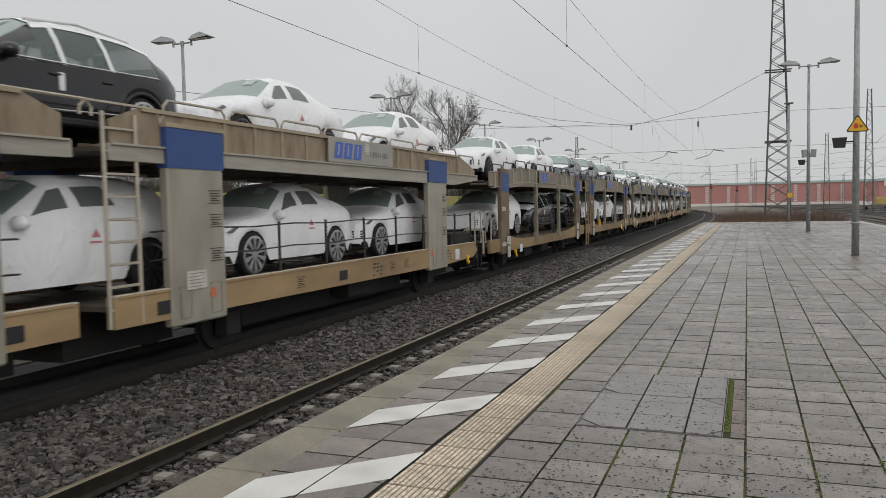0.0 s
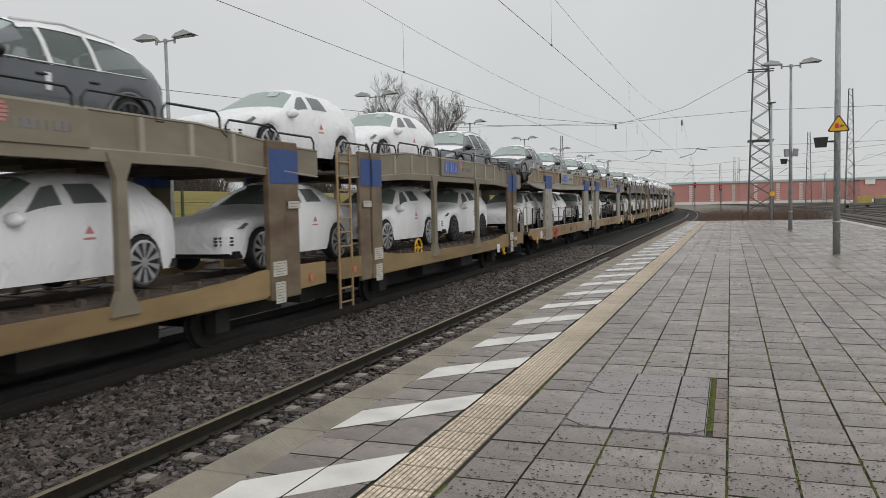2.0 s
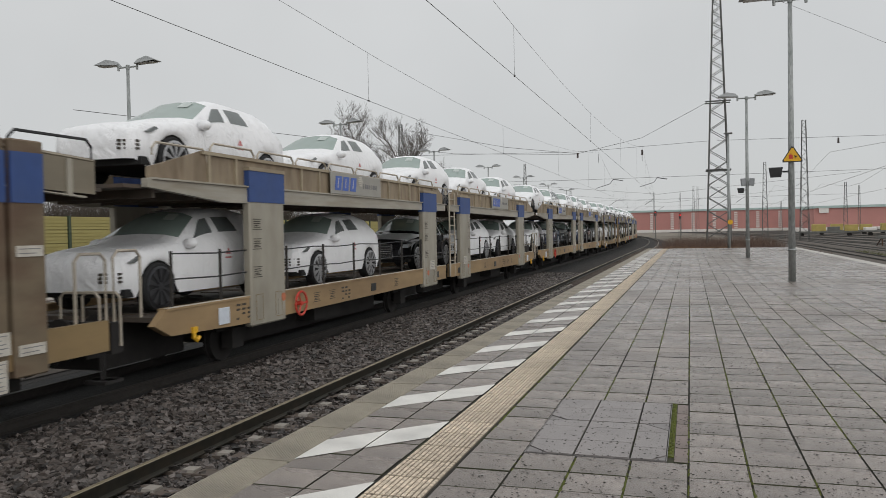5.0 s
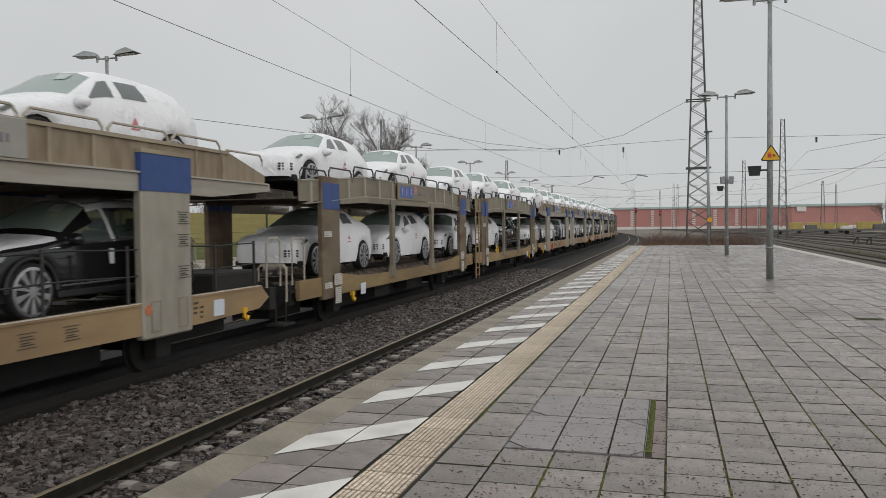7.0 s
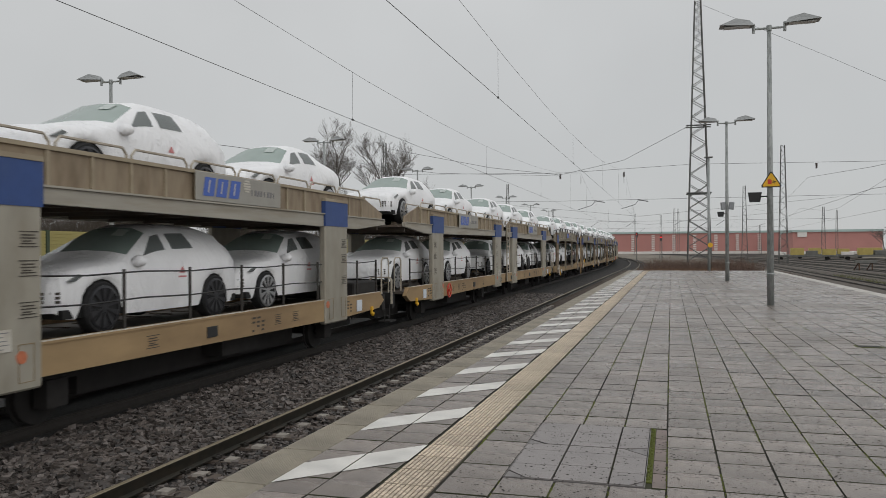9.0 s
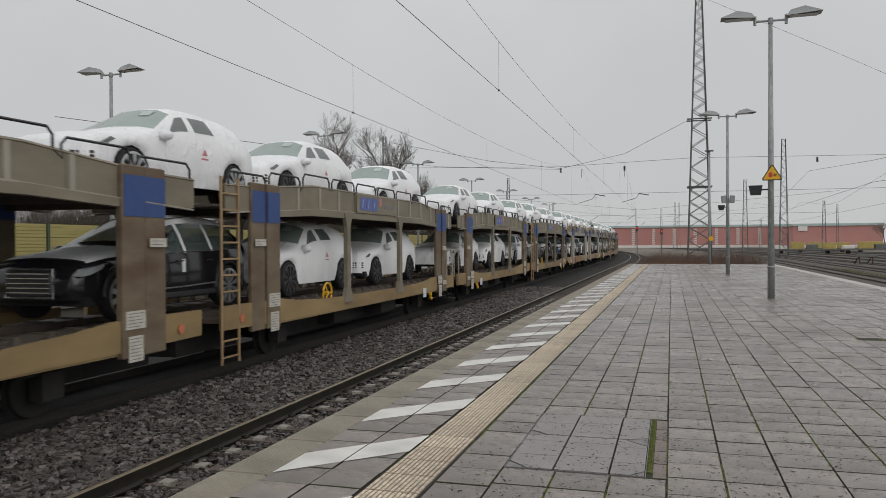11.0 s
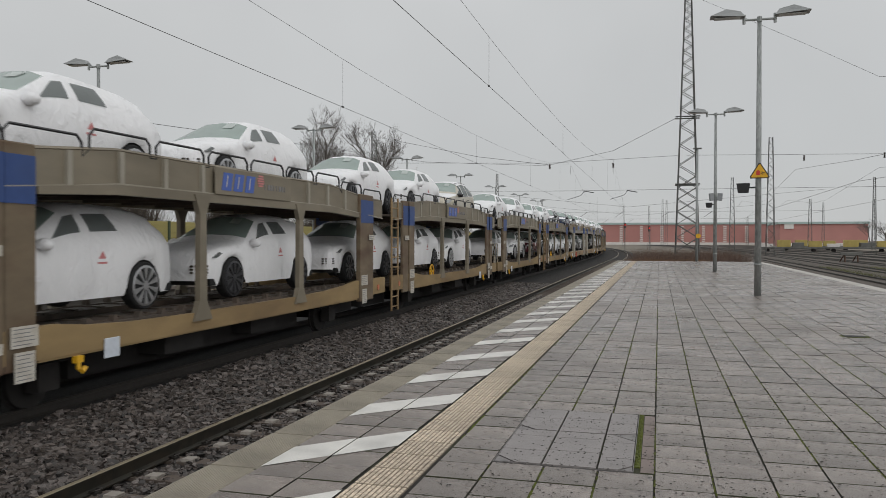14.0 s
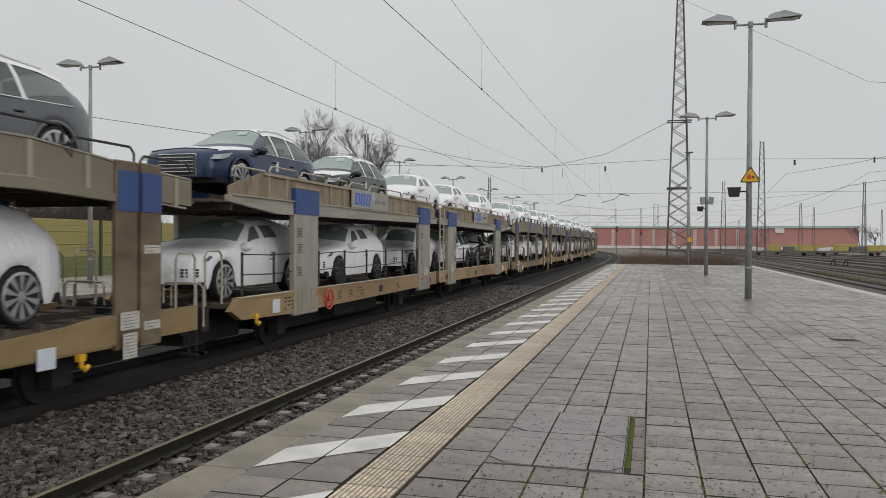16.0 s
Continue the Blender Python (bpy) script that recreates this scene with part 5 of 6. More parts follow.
        v = [bm.verts.new(p) for p in ((0.972, 0.35, 0.86), (0.972, 0.52, 0.86), (0.968, 0.44, 0.98))]
        bm.faces.new(v)
        box(bm, 0.968, 0.974, 0.33, 0.54, 0.78, 0.81)
        kit["label_mark"] = small("cover_mark", bm, M["logo_pink"])
    else:
        bm = bmesh.new()
        prism(bm, [(-2.40, 0.72), (-2.33, 0.82), (-1.93, 0.90), (-2.0, 0.82), (-2.25, 0.74)], 0.52, 0.945)
        kit["lamp"] = small("headlamp", bm, M["headlamp"])
        bm = bmesh.new()
        box(bm, -0.42, 0.42, -2.49, -2.38, 0.42, 0.80, bevel=0.03)
        kit["grille"] = small("grille", bm, M["black"])
        bm = bmesh.new()
        for k in range(5):
            box(bm, -0.40, 0.40, -2.50, -2.47, 0.47 + k * 0.07, 0.485 + k * 0.07)
        tube(bm, [(-0.45, -2.47, 0.40), (0.45, -2.47, 0.40), (0.43, -2.45, 0.82), (-0.43, -2.45, 0.82)], 0.018, 4, closed=True)
        kit["trim"] = small("grille_trim", bm, M["chrome"])
        bm = bmesh.new()
        box(bm, 0.46, 0.775, 2.30, 2.425, 0.90, 1.02, bevel=0.03)
        kit["tail"] = small("tail_lamp", bm, M["tail"])
        bm = bmesh.new()
        box(bm, 0.955, 0.985, -0.03, 0.06, 0.70, 0.93, bevel=0.004)
        kit["tape"] = small("film_strip", bm, M["tape"])
        bm = bmesh.new()
        for y0 in (-0.16, 0.72):
            box(bm, 0.955, 0.99, y0, y0 + 0.17, 0.885, 0.915, bevel=0.008)
        kit["door_handle"] = small("door_handle", bm, M["black"])
        bm = bmesh.new()
        for a in (AX_F, AX_R):
            tube(bm, [(0.957, a + 0.45 * math.cos(k * math.pi / 12), WHEEL_R + 0.45 * math.sin(k * math.pi / 12)) for k in range(13)], 0.034, 5)
        kit["arch_lip"] = small("arch_lip", bm, M["black"] if style in ("black", "white") else paint, True)
        bm = tube(bmesh.new(), [(0.982, AX_F + 0.50, 0.44), (0.988, 0, 0.45), (0.982, AX_R - 0.50, 0.48)], 0.014, 4)
        kit["door_strip"] = small("door_strip", bm, M["chrome"])
        shell_y, shell_r, shell_end = car_shell(coupe, covered)
        bm = bmesh.new()
        for y0, y1 in ((0.06, 0.14), (0.88, 0.96)):
            for sx in (-1, 1):
                cols = []
                for y in (y0, y1):
                    ring = shell_r[shell_y.index(y)]
                    cols.append([bm.verts.new((sx * (ring[j][0] + 0.010), y, ring[j][1] + 0.004)) for j in (3, 4, 5)])
                for j in (0, 1):
                    bm.faces.new((cols[0][j], cols[1][j], cols[1][j + 1], cols[0][j + 1]))
        bmesh.ops.recalc_face_normals(bm, faces=bm.faces)
        kit["pillar_film"] = small("pillar_film", bm, M["tape"])
        bm = bmesh.new()
        tube(bm, [(0.955, -0.95, 1.035), (0.95, 0.1, 1.055), (0.94, 1.85, 1.10)], 0.014, 4)
        tube(bm, [(0.60, -0.22, 1.60), (0.63, 0.6, 1.68), (0.59, 1.6, 1.62)], 0.02, 4)
        kit["window_trim"] = small("window_trim", bm, M["chrome"])
        bm = bmesh.new()
        box(bm, 0.90, 0.985, AX_F + 0.46, AX_R - 0.46, 0.27, 0.37, bevel=0.02)
        kit["sill"] = small("side_sill", bm, M["black"])
        # pale protective film over bonnet and roof edge
        if style in ("black", "grey", "grey_coupe", "blue", "white", "gold", "maroon"):
            ys, rings, roof_end = car_shell(coupe, covered)
            bm = bmesh.new()
            prev = None
            for y, ring in zip(ys, rings):
                if -2.3 <= y <= -1.02:
                    row = [bm.verts.new((sx * (ring[j][0] + 0.008), y, ring[j][1] + (0.01 if j > 3 else -0.03))) for j, sx in ((3, -1), (5, -1), (6, -1), (7, 0), (6, 1), (5, 1), (3, 1))]
                    if prev:
                        for k in range(6):
                            bm.faces.new((prev[k], prev[k + 1], row[k + 1], row[k]))
                    prev = row
            bmesh.ops.recalc_face_normals(bm, faces=bm.faces)
            kit["bonnet_film"] = small("bonnet_film", bm, M["cover"], True)
            bm = bmesh.new()
            prev = None
            for y, ring in zip(ys, rings):
                if -0.19 <= y <= roof_end + 0.01:
                    low = [ring[4][c] * 0.28 + ring[5][c] * 0.72 for c in (0, 1)]
                    row = [bm.verts.new((sx * (q[0] + 0.008), y, q[1] + 0.008)) for q, sx in ((low, -1), (ring[5], -1), (ring[6], -1), (ring[7], 0), (ring[6], 1), (ring[5], 1), (low, 1))]
                    if prev:
                        for k in range(6):
                            bm.faces.new((prev[k], prev[k + 1], row[k + 1], row[k]))
                    prev = row
            bmesh.ops.recalc_face_normals(bm, faces=bm.faces)
            kit["roof_film"] = small("roof_film", bm, M["cover"], True)
    # paper sheet behind the top of the windscreen
    shell_y, shell_r, shell_end = car_shell(coupe, covered)
    ends = [k for k, y in enumerate(shell_y) if y in (-0.86, -0.18)]
    bm = bmesh.new()
    grid = []
    for f in (0.62, 0.90):
        zc, zs, xs_ = (shell_r[ends[0]][j][c] * (1 - f) + shell_r[ends[1]][j][c] * f for j, c in ((7, 1), (6, 1), (6, 0)))
        grid.append([bm.verts.new((x, -0.86 + 0.68 * f, zc + (zs - zc) * x / xs_ + 0.014)) for x in (0.16, 0.40)])
    bm.faces.new((grid[0][0], grid[0][1], grid[1][1], grid[1][0]))
    kit["sheet"] = small("windscreen_sheet", bm, M["sheet"])
    CAR_KITS[style] = kit
    return kit


FLIP = Matrix.Scale(-1, 4, (1, 0, 0))
CAR_LABEL = {
    "cover_a": "new estate SUV in white wrap", "cover_b": "new coupe SUV in white wrap",
    "white": "new white SUV with film strips", "black": "new black SUV with film-covered bonnet", "grey": "new dark grey SUV with film-covered bonnet",
    "grey_coupe": "new grey coupe SUV with film-covered bonnet", "maroon": "new dark maroon SUV with film-covered bonnet", "blue": "new dark blue SUV with film-covered bonnet", "gold": "new pale gold SUV with film strips"}


def car(style, wheel, deck):
    kit = car_kit(style)
    t = thing("car", Matrix(), CAR_LABEL[style] + (" on upper deck" if deck else " on lower deck"), "car", "new cars on the train")
    t.scale = (1.02, 1.05, 1.06)
    shared("body", kit["body"], t)
    shared("underbody", kit["underbody"], t)
    shared("windscreen", kit["windscreen"], t)
    shared("cabin", kit["cabin"], t)
    for me in kit["side"]:
        shared("side_window", me, t)
    shared("rear_window", kit["rear"], t)
    for a in (AX_F, AX_R):
        shared("wheel", WHEELS[wheel], t, pose(CAR_W - 0.125, a, WHEEL_R))
        shared("wheel", WHEELS[wheel], t, pose(-CAR_W + 0.125, a, WHEEL_R, 0, 0, 180))
    shared("wing_mirror", kit["mirror"], t, pose(0.905, -0.76, 1.08, 0, 0, -8))
    shared("wing_mirror", kit["mirror"], t, pose(-0.905, -0.76, 1.08, 0, 0, 188))
    shared("windscreen_sheet", kit["sheet"], t)
    shared("headlamp", kit["lamp"], t)
    shared("headlamp", kit["lamp"], t, FLIP)
    if kit["covered"]:
        shared("vent_perforation", kit["vent"], t)
        shared("cover_mark", kit["label_mark"], t)
    else:
        for k in ("grille", "sill", "bonnet_film", "roof_film", "tail", "tape", "window_trim", "door_handle", "arch_lip", "door_strip", "pillar_film"):
            shared({"tape": "film_strip", "sill": "side_sill", "tail": "tail_lamp"}.get(k, k), kit[k], t)
        shared("grille_trim", kit["trim"], t)
        shared("tail_lamp", kit["tail"], t, FLIP)
    return t


# ------------------------------------------------------------------ wagons
# wagon space: x to the platform, y from the outer end towards the joint, z as in the world
SIDE = 1.58
A_LEN, B_LEN = 16.80, 16.68


def across(s, inner, outer):
    """Two x about the wagon's side plane, in order."""
    return sorted((s * (SIDE + inner), s * (SIDE + outer)))


def rail_loop(x, y0, y1, z0, z1, k=0.10):
    return [(x, y0, z0), (x, y0, z1 - k), (x, y0 + k, z1), (x, y1 - k, z1), (x, y1, z1 - k), (x, y1, z0)]


def wheelset_mesh():
    bm = bmesh.new()
    for s in (-0.75, 0.75):
        cyl(bm, 0.42, 0.13, pose(s, 0, 0, 0, 90), 20)
        cyl(bm, 0.46, 0.03, pose(s * 0.93, 0, 0, 0, 90), 20)
    cyl(bm, 0.08, 2.2, pose(0, 0, 0, 0, 90), 8)
    for s in (-1.05, 1.05):
        box(bm, s - 0.12, s + 0.12, -0.2, 0.2, -0.15, 0.25)
        box(bm, s - 0.05, s + 0.05, -0.62, 0.62, 0.22, 0.36)
    return mesh_of("wheelset", bm, M["under"])


WHEELSET = wheelset_mesh()
_ladder = bmesh.new()
for _y in (-0.30, 0.30):
    tube(_ladder, [(0, _y, -0.55), (0, _y, 3.0)], 0.032, 5)
for _k in range(11):
    tube(_ladder, [(0, -0.30, -0.42 + _k * 0.31), (0, 0.30, -0.42 + _k * 0.31)], 0.022, 5)
LADDER = {"A": mesh_of("ladder", _ladder, M["sole"])}
_ladder = bmesh.new()
for _y in (-0.30, 0.30):
    tube(_ladder, [(0, _y, 0.10), (0, _y, 3.05)], 0.032, 5)
for _k in range(9):
    tube(_ladder, [(0, -0.30, 0.35 + _k * 0.31), (0, 0.30, 0.35 + _k * 0.31)], 0.022, 5)
LADDER["B"] = mesh_of("ladder", _ladder, M["handrail"])
_hw = bmesh.new()
tube(_hw, [(0, 0.25 * math.cos(k * math.tau / 18), 0.25 * math.sin(k * math.tau / 18)) for k in range(18)], 0.026, 5, closed=True)
for _k in range(3):
    tube(_hw, [(0, 0.25 * math.cos(_k * 2.1), 0.25 * math.sin(_k * 2.1)), (0, 0, 0)], 0.02, 4)
cyl(_hw, 0.05, 0.12, pose(-0.03, 0, 0, 0, 90), 8)
HANDWHEEL = {"A": mesh_of("handwheel", _hw, M["yellow"])}
HANDWHEEL["B"] = HANDWHEEL["A"].copy()
HANDWHEEL["B"].materials.clear()
HANDWHEEL["B"].materials.append(M["red"])


def logo_meshes(board_material, disc_material):
    """A painted panel with heavy slanted strokes, a striped disc and thin bars."""
    board = mesh_of("logo_board", boxes((SIDE + 0.02, SIDE + 0.05, -1.55, 1.55, -0.26, 0.26), bevel=0.01), board_material)
    x0, x1 = SIDE + 0.051, SIDE + 0.058
    bm, inlay = bmesh.new(), bmesh.new()
    for y in (-1.14, -0.72, -0.28):
        prism(bm, [(y - 0.21, -0.17), (y + 0.13, -0.17), (y + 0.21, 0.17), (y - 0.13, 0.17)], x0, x1)
        for d, z0, z1 in ((-0.02, -0.11, 0.12),):
            prism(inlay, [(y + d + z0 * 0.24 - 0.016, z0), (y + d + z0 * 0.24 + 0.016, z0), (y + d + z1 * 0.24 + 0.016, z1), (y + d + z1 * 0.24 - 0.016, z1)], x1, x1 + 0.003)
    logo = mesh_of("logo_shape", bm, M["logo_blue"])
    disc = bmesh.new()
    for k in range(5):
        z = -0.10 + k * 0.05
        half = math.sqrt(0.135 ** 2 - z ** 2)
        box(disc, x0, x1, 0.16 - half, 0.16 + half, 0.10 + z - 0.017, 0.10 + z + 0.017)
    bars = bmesh.new()
    for k in range(8):
        y = 0.34 + k * 0.125
        box(bars, x0, x1, y, y + (0.03, 0.085, 0.07, 0.03)[k % 4], -0.07, 0.045)
    return board, logo, mesh_of("logo_inlay", inlay, M["plate"]), mesh_of("logo_disc", disc, disc_material), mesh_of("writing_bars", bars, M["faint_bar"])


LOGO = {"A": logo_meshes(M["greyband"], M["logo_pink"]), "B": logo_meshes(M["board"], M["plate"])}


def add_logo(wagon, kind, y, z, front):
    for rz in ((0,) if front else (180,)):
        lb = shared("logo_board", LOGO[kind][0], wagon, pose(0, y, z, 0, 0, rz))
        for name, me in zip(("logo_shape", "logo_inlay", "logo_disc", "writing_bars"), LOGO[kind][1:]):
            shared(name, me, lb)


def data_plate(w, h):
    bm = boxes((0, 0.012, -w / 2, w / 2, -h / 2, h / 2))
    rows = max(2, int(h / 0.055))
    for k in range(rows):
        z = h / 2 - (k + 0.75) * h / (rows + 0.5)
        box(bm, 0.0121, 0.0135, -w * 0.42, w * (0.40, 0.22, 0.34)[k % 3], z - 0.006, z + 0.006, mi=1)
    return mesh_of("data_plate", bm, [M["plate"], M["faint_bar"]])


PLATES = [data_plate(w, h) for w, h in ((0.46, 0.28), (0.42, 0.14), (0.34, 0.40))]
_mk = bmesh.new()
for _r in range(4):
    for _c in range(3):
        if (_r * 3 + _c) % 4 != 2:
            box(_mk, 0, 0.004, -0.28 + _c * 0.19, -0.28 + _c * 0.19 + 0.14 - 0.02 * _r, -_r * 0.085, -_r * 0.085 + 0.038)
STENCIL = mesh_of("stencil_lines", _mk, M["mark"])
_sf = bmesh.new()
for _z in (-0.10, 0.097):
    box(_sf, 0, 0.004, -0.16, 0.16, _z, _z + 0.012)
for _z, _a, _b in ((0.05, -0.12, 0.10), (0.01, -0.13, 0.13), (-0.03, -0.10, 0.05), (-0.06, -0.12, 0.12)):
    box(_sf, 0, 0.004, _a, _b, _z, _z + 0.016)
STENCIL_FRAME = mesh_of("stencil_frame", _sf, M["mark"])
PORT = mesh_of("equipment_port", boxes((0, 0.012, -0.17, 0.17, -0.10, 0.10), bevel=0.004), M["black"])
_ht = bmesh.new()
for _y in (-0.13, 0.122):
    box(_ht, 0, 0.004, _y, _y + 0.008, -0.25, 0.25)
for _z in (-0.25, 0.242):
    box(_ht, 0, 0.004, -0.13, 0.13, _z, _z + 0.008)
HATCH = mesh_of("hatch_outline", _ht, M["sole_dark"])
_rd = bmesh.new()
cyl(_rd, 0.085, 0.012, pose(0, 0, 0, 0, 90), 14)
ROUND_MARK = mesh_of("round_mark", _rd, mat("orange_mark", (0.50, 0.16, 0.08), 0.5, var=0.15, scale=20))
WHITE_BOARD = mesh_of("label_holder", boxes((0, 0.02, -0.17, 0.17, -0.15, 0.15), bevel=0.006), mat("pale_label", (0.62, 0.66, 0.72), 0.4, var=0.08, scale=14))
_hk = bmesh.new()
tube(_hk, [(0, 0, 0.14), (0, 0, 0), (0, 0.08, -0.06), (0, 0.14, 0.0)], 0.04, 5)
box(_hk, -0.05, 0.03, -0.07, 0.07, 0.08, 0.18)
HOOK = mesh_of("tow_hook", _hk, M["yellow"])


def end_gear(t, z):
    """Buffers, drawgear and the low end rails."""
    bm = bmesh.new()
    for s in (-0.875, 0.875):
        cyl(bm, 0.10, 0.45, pose(s, 0.05, -0.76 + 1.05, 90), 10)
        cyl(bm, 0.24, 0.05, pose(s, -0.20, -0.76 + 1.05, 90), 14)
    box(bm, -0.15, 0.15, -0.3, 0.4, 0.15, 0.4)
    for k, (x0, y0, x1, y1, sag) in enumerate(((-0.55, 0.3, -0.4, -0.25, 0.35), (0.5, 0.3, 0.38, -0.25, 0.4), (0.25, 0.35, 0.2, -0.28, 0.5))):
        tube(bm, [(x0, y0, 0.2), (x0, y0 - 0.2, 0.2 - sag), (x1, y1 + 0.1, 0.15 - sag), (x1, y1, 0.1)], 0.03, 5)
    box(bm, -1.35, 1.35, 0.3, 0.55, -0.05, 0.42)
    for s in (-1.3, 1.3):
        box(bm, s - 0.2, s + 0.2, -0.02, 0.25, -0.45, -0.40)
        tube(bm, [(s, 0.2, 0.1), (s, 0.2, -0.42)], 0.025, 4)
    part("buffer_gear", bm, M["under"], t)
    for s in (-1, 1):
        part("end_rail", tube(bmesh.new(), [(s * 1.45, 0.25, z), (s * 1.45, 0.25, z + 0.95), (s * 1.45, 0.35, z + 1.05), (s * 1.45, 0.75, z + 1.05), (s * 1.45, 0.85, z + 0.95), (s * 1.45, 0.85, z)], 0.024, 5), M["handrail"], t)
        part("end_rail", tube(bmesh.new(), [(s * 1.45, -0.05, z - 0.35), (s * 1.45, -0.05, z + 0.38), (s * 1.38, -0.05, z + 0.45), (s * 0.82, -0.05, z + 0.45), (s * 0.75, -0.05, z + 0.38), (s * 0.75, -0.05, z)], 0.022, 5), M["handrail"], t)


def wagon_a(front):
    t = thing("car_carrier_wagon", Matrix(), "brown double-deck car carrier wagon with riveted posts and blue tops", "railway wagon", "car carrier wagons")
    L, p1, p2 = A_LEN, 2.07, 14.87
    for s in (-1, 1):
        bm = bmesh.new()
        xs = sorted((s * (SIDE - 0.10), s * SIDE))
        prism(bm, [(0.35, 0.06), (0.35, 0.50), (p1 + 0.9, 0.52), (p1 + 1.6, 0.44), (4.6, 0.39), (6.0, 0.37), (L / 2 + 2.4, 0.37), (12.2, 0.40), (p2 - 1.5, 0.46), (p2 - 0.7, 0.55), (L - 0.35, 0.55),
                   (L - 0.35, 0.10), (p2 - 0.4, 0.06), (10.5, 0.04), (6.5, 0.04), (p1 + 0.4, 0.06)], xs[0], xs[1])
        box(bm, s * (SIDE - 0.12) - 0.1, s * (SIDE - 0.12) + 0.1, p1 + 0.6, p2 - 0.6, 0.02, 0.055)
        part("sole_bar", bm, M["sole_dark"], t)
        for p in (p1, p2):
            bm = bmesh.new()
            for d in (-0.29, 0.29):
                box(bm, *across(s, -0.09, 0.01 if d > 0 else 0.05), p + d - 0.265, p + d + 0.265, -0.04, 2.96, bevel=0.02)
            po = part("post", bm, M["brown"], t)
            bm = bmesh.new()
            for d in (-0.28, 0.28):
                box(bm, *across(s, -0.1, 0.02 if d > 0 else 0.06), p + d - 0.255, p + d + 0.255, 2.16, 2.80)
            part("blue_panel", bm, M["blue"], po, "faded blue painted panel")
        for c in (6.55, 10.60):
            bm = bmesh.new()
            prism(bm, [(c - 0.30, 0.22), (c - 0.12, 0.58), (c - 0.10, 2.15), (c - 0.26, 2.5), (c + 0.26, 2.5), (c + 0.10, 2.15), (c + 0.12, 0.58), (c + 0.30, 0.22)], *across(s, -0.06, 0.045))
            part("column", bm, M["greyband"], t)
        bm = bmesh.new()
        x0, x1 = sorted((s * (SIDE - 0.08), s * (SIDE - 0.04)))
        top = [(0.5, 2.78), (p1, 2.86), (4.3, 3.06), (12.5, 3.06), (p2 + 0.2, 2.86), (L - 0.5, 2.84)]
        bot = [(L - 0.5, 2.36), (p2 + 0.2, 2.38), (12.5, 2.52), (4.3, 2.52), (p1, 2.38), (0.5, 2.32)]
        prism(bm, top + bot, x0, x1)
        part("deck_beam", bm, M["greyband"], t)
        y = 1.0
        comb = [(L - 0.6, lerp_table(L - 0.6, top) - 0.50), (L - 0.6, lerp_table(L - 0.6, top) - 0.53)]
        for yy in (12.5, 4.3, 0.7):
            comb.append((yy, lerp_table(yy, top) - 0.53))
        comb.append((0.7, lerp_table(0.7, top) - 0.50))
        while y < L - 0.7:
            if abs(y - p1) > 0.7 and abs(y - p2) > 0.7:
                zt = lerp_table(y, top)
                comb += [(y - 0.05, zt - 0.50), (y - 0.05, zt - 0.01), (y + 0.05, zt - 0.01), (y + 0.05, zt - 0.50)]
            y += 1.12
        # ribs take a paler paint than the beam, to imitate light catching them
        bm = bmesh.new()
        prism(bm, comb, s * (SIDE - 0.04) - 0.03, s * (SIDE - 0.04) + 0.06)
        part("beam_stiffener", bm, M["pillar"], t)
        prism_top = bmesh.new()
        pts = [(s * (SIDE - 0.06), yy, zz + 0.01) for yy, zz in top]
        part("top_rail", tube(prism_top, pts, 0.035, 4), M["greyband"], t)
        bm = bmesh.new()
        prism(bm, [(4.3, 2.54), (12.5, 2.54), (p2 - 0.58, 2.42), (p2 - 0.58, 2.30), (12.5, 2.38), (4.3, 2.38), (p1 + 0.58, 2.30), (p1 + 0.58, 2.42)], *across(s, -0.12, 0.02))
        part("deck_flange", bm, M["greyband"], t)
        bm = bmesh.new()
        y = 0.55
        line = []
        while y + 1.3 < L:
            zt = lerp_table(y + 0.7, top)
            line += rail_loop(s * (SIDE - 0.05), y, y + 1.42, zt - 0.03, zt + 0.27)
            y += 1.58
        tube(bm, line, 0.022, 5)
        part("handrail", bm, M["black"], t, "black looped side rail")
    bm = boxes((-1.48, 1.48, 0.4, L - 0.4, 0.22, 0.30))
    for s in (-0.75, 0.75):
        box(bm, s - 0.28, s + 0.28, 0.3, L - 0.2, 0.30, 0.40)
        for k in range(22):
            box(bm, s - 0.27, s + 0.27, 0.7 + k * 0.72, 0.78 + k * 0.72, 0.40, 0.425)
    for k in range(9):
        box(bm, -1.5, 1.5, 1.2 + k * 1.7, 1.35 + k * 1.7, 0.05, 0.22)
    part("lower_deck", bm, M["deck"], t)
    for s in (-1, 1):
        comb = [(p2 - 0.8, 0.40), (p2 - 0.8, 0.30), (p1 + 0.8, 0.30), (p1 + 0.8, 0.40)]
        y = p1 + 1.2
        while y < p2 - 1.0:
            comb += [(y - 0.06, 0.40), (y - 0.04, 0.50), (y + 0.04, 0.50), (y + 0.06, 0.40)]
            y += 0.62
        bm = bmesh.new()
        prism(bm, comb, s * 1.30 - 0.05, s * 1.30 + 0.05)
        part("lashing_rail", bm, M["deck"], t, "grimy lashing rail with pegs")
    bm = bmesh.new()
    under_z = [(0.3, 2.37), (p1, 2.44), (4.3, 2.54), (12.5, 2.54), (p2, 2.45), (L - 0.2, 2.43)]
    comb = [(L - 0.2, 2.43), (L - 0.2, 2.48), (p2, 2.50), (12.5, 2.60), (4.3, 2.60), (p1, 2.50), (0.3, 2.42), (0.3, 2.37)]
    for k in range(13):
        y = 1.4 + k * 1.15
        z = lerp_table(y, under_z)
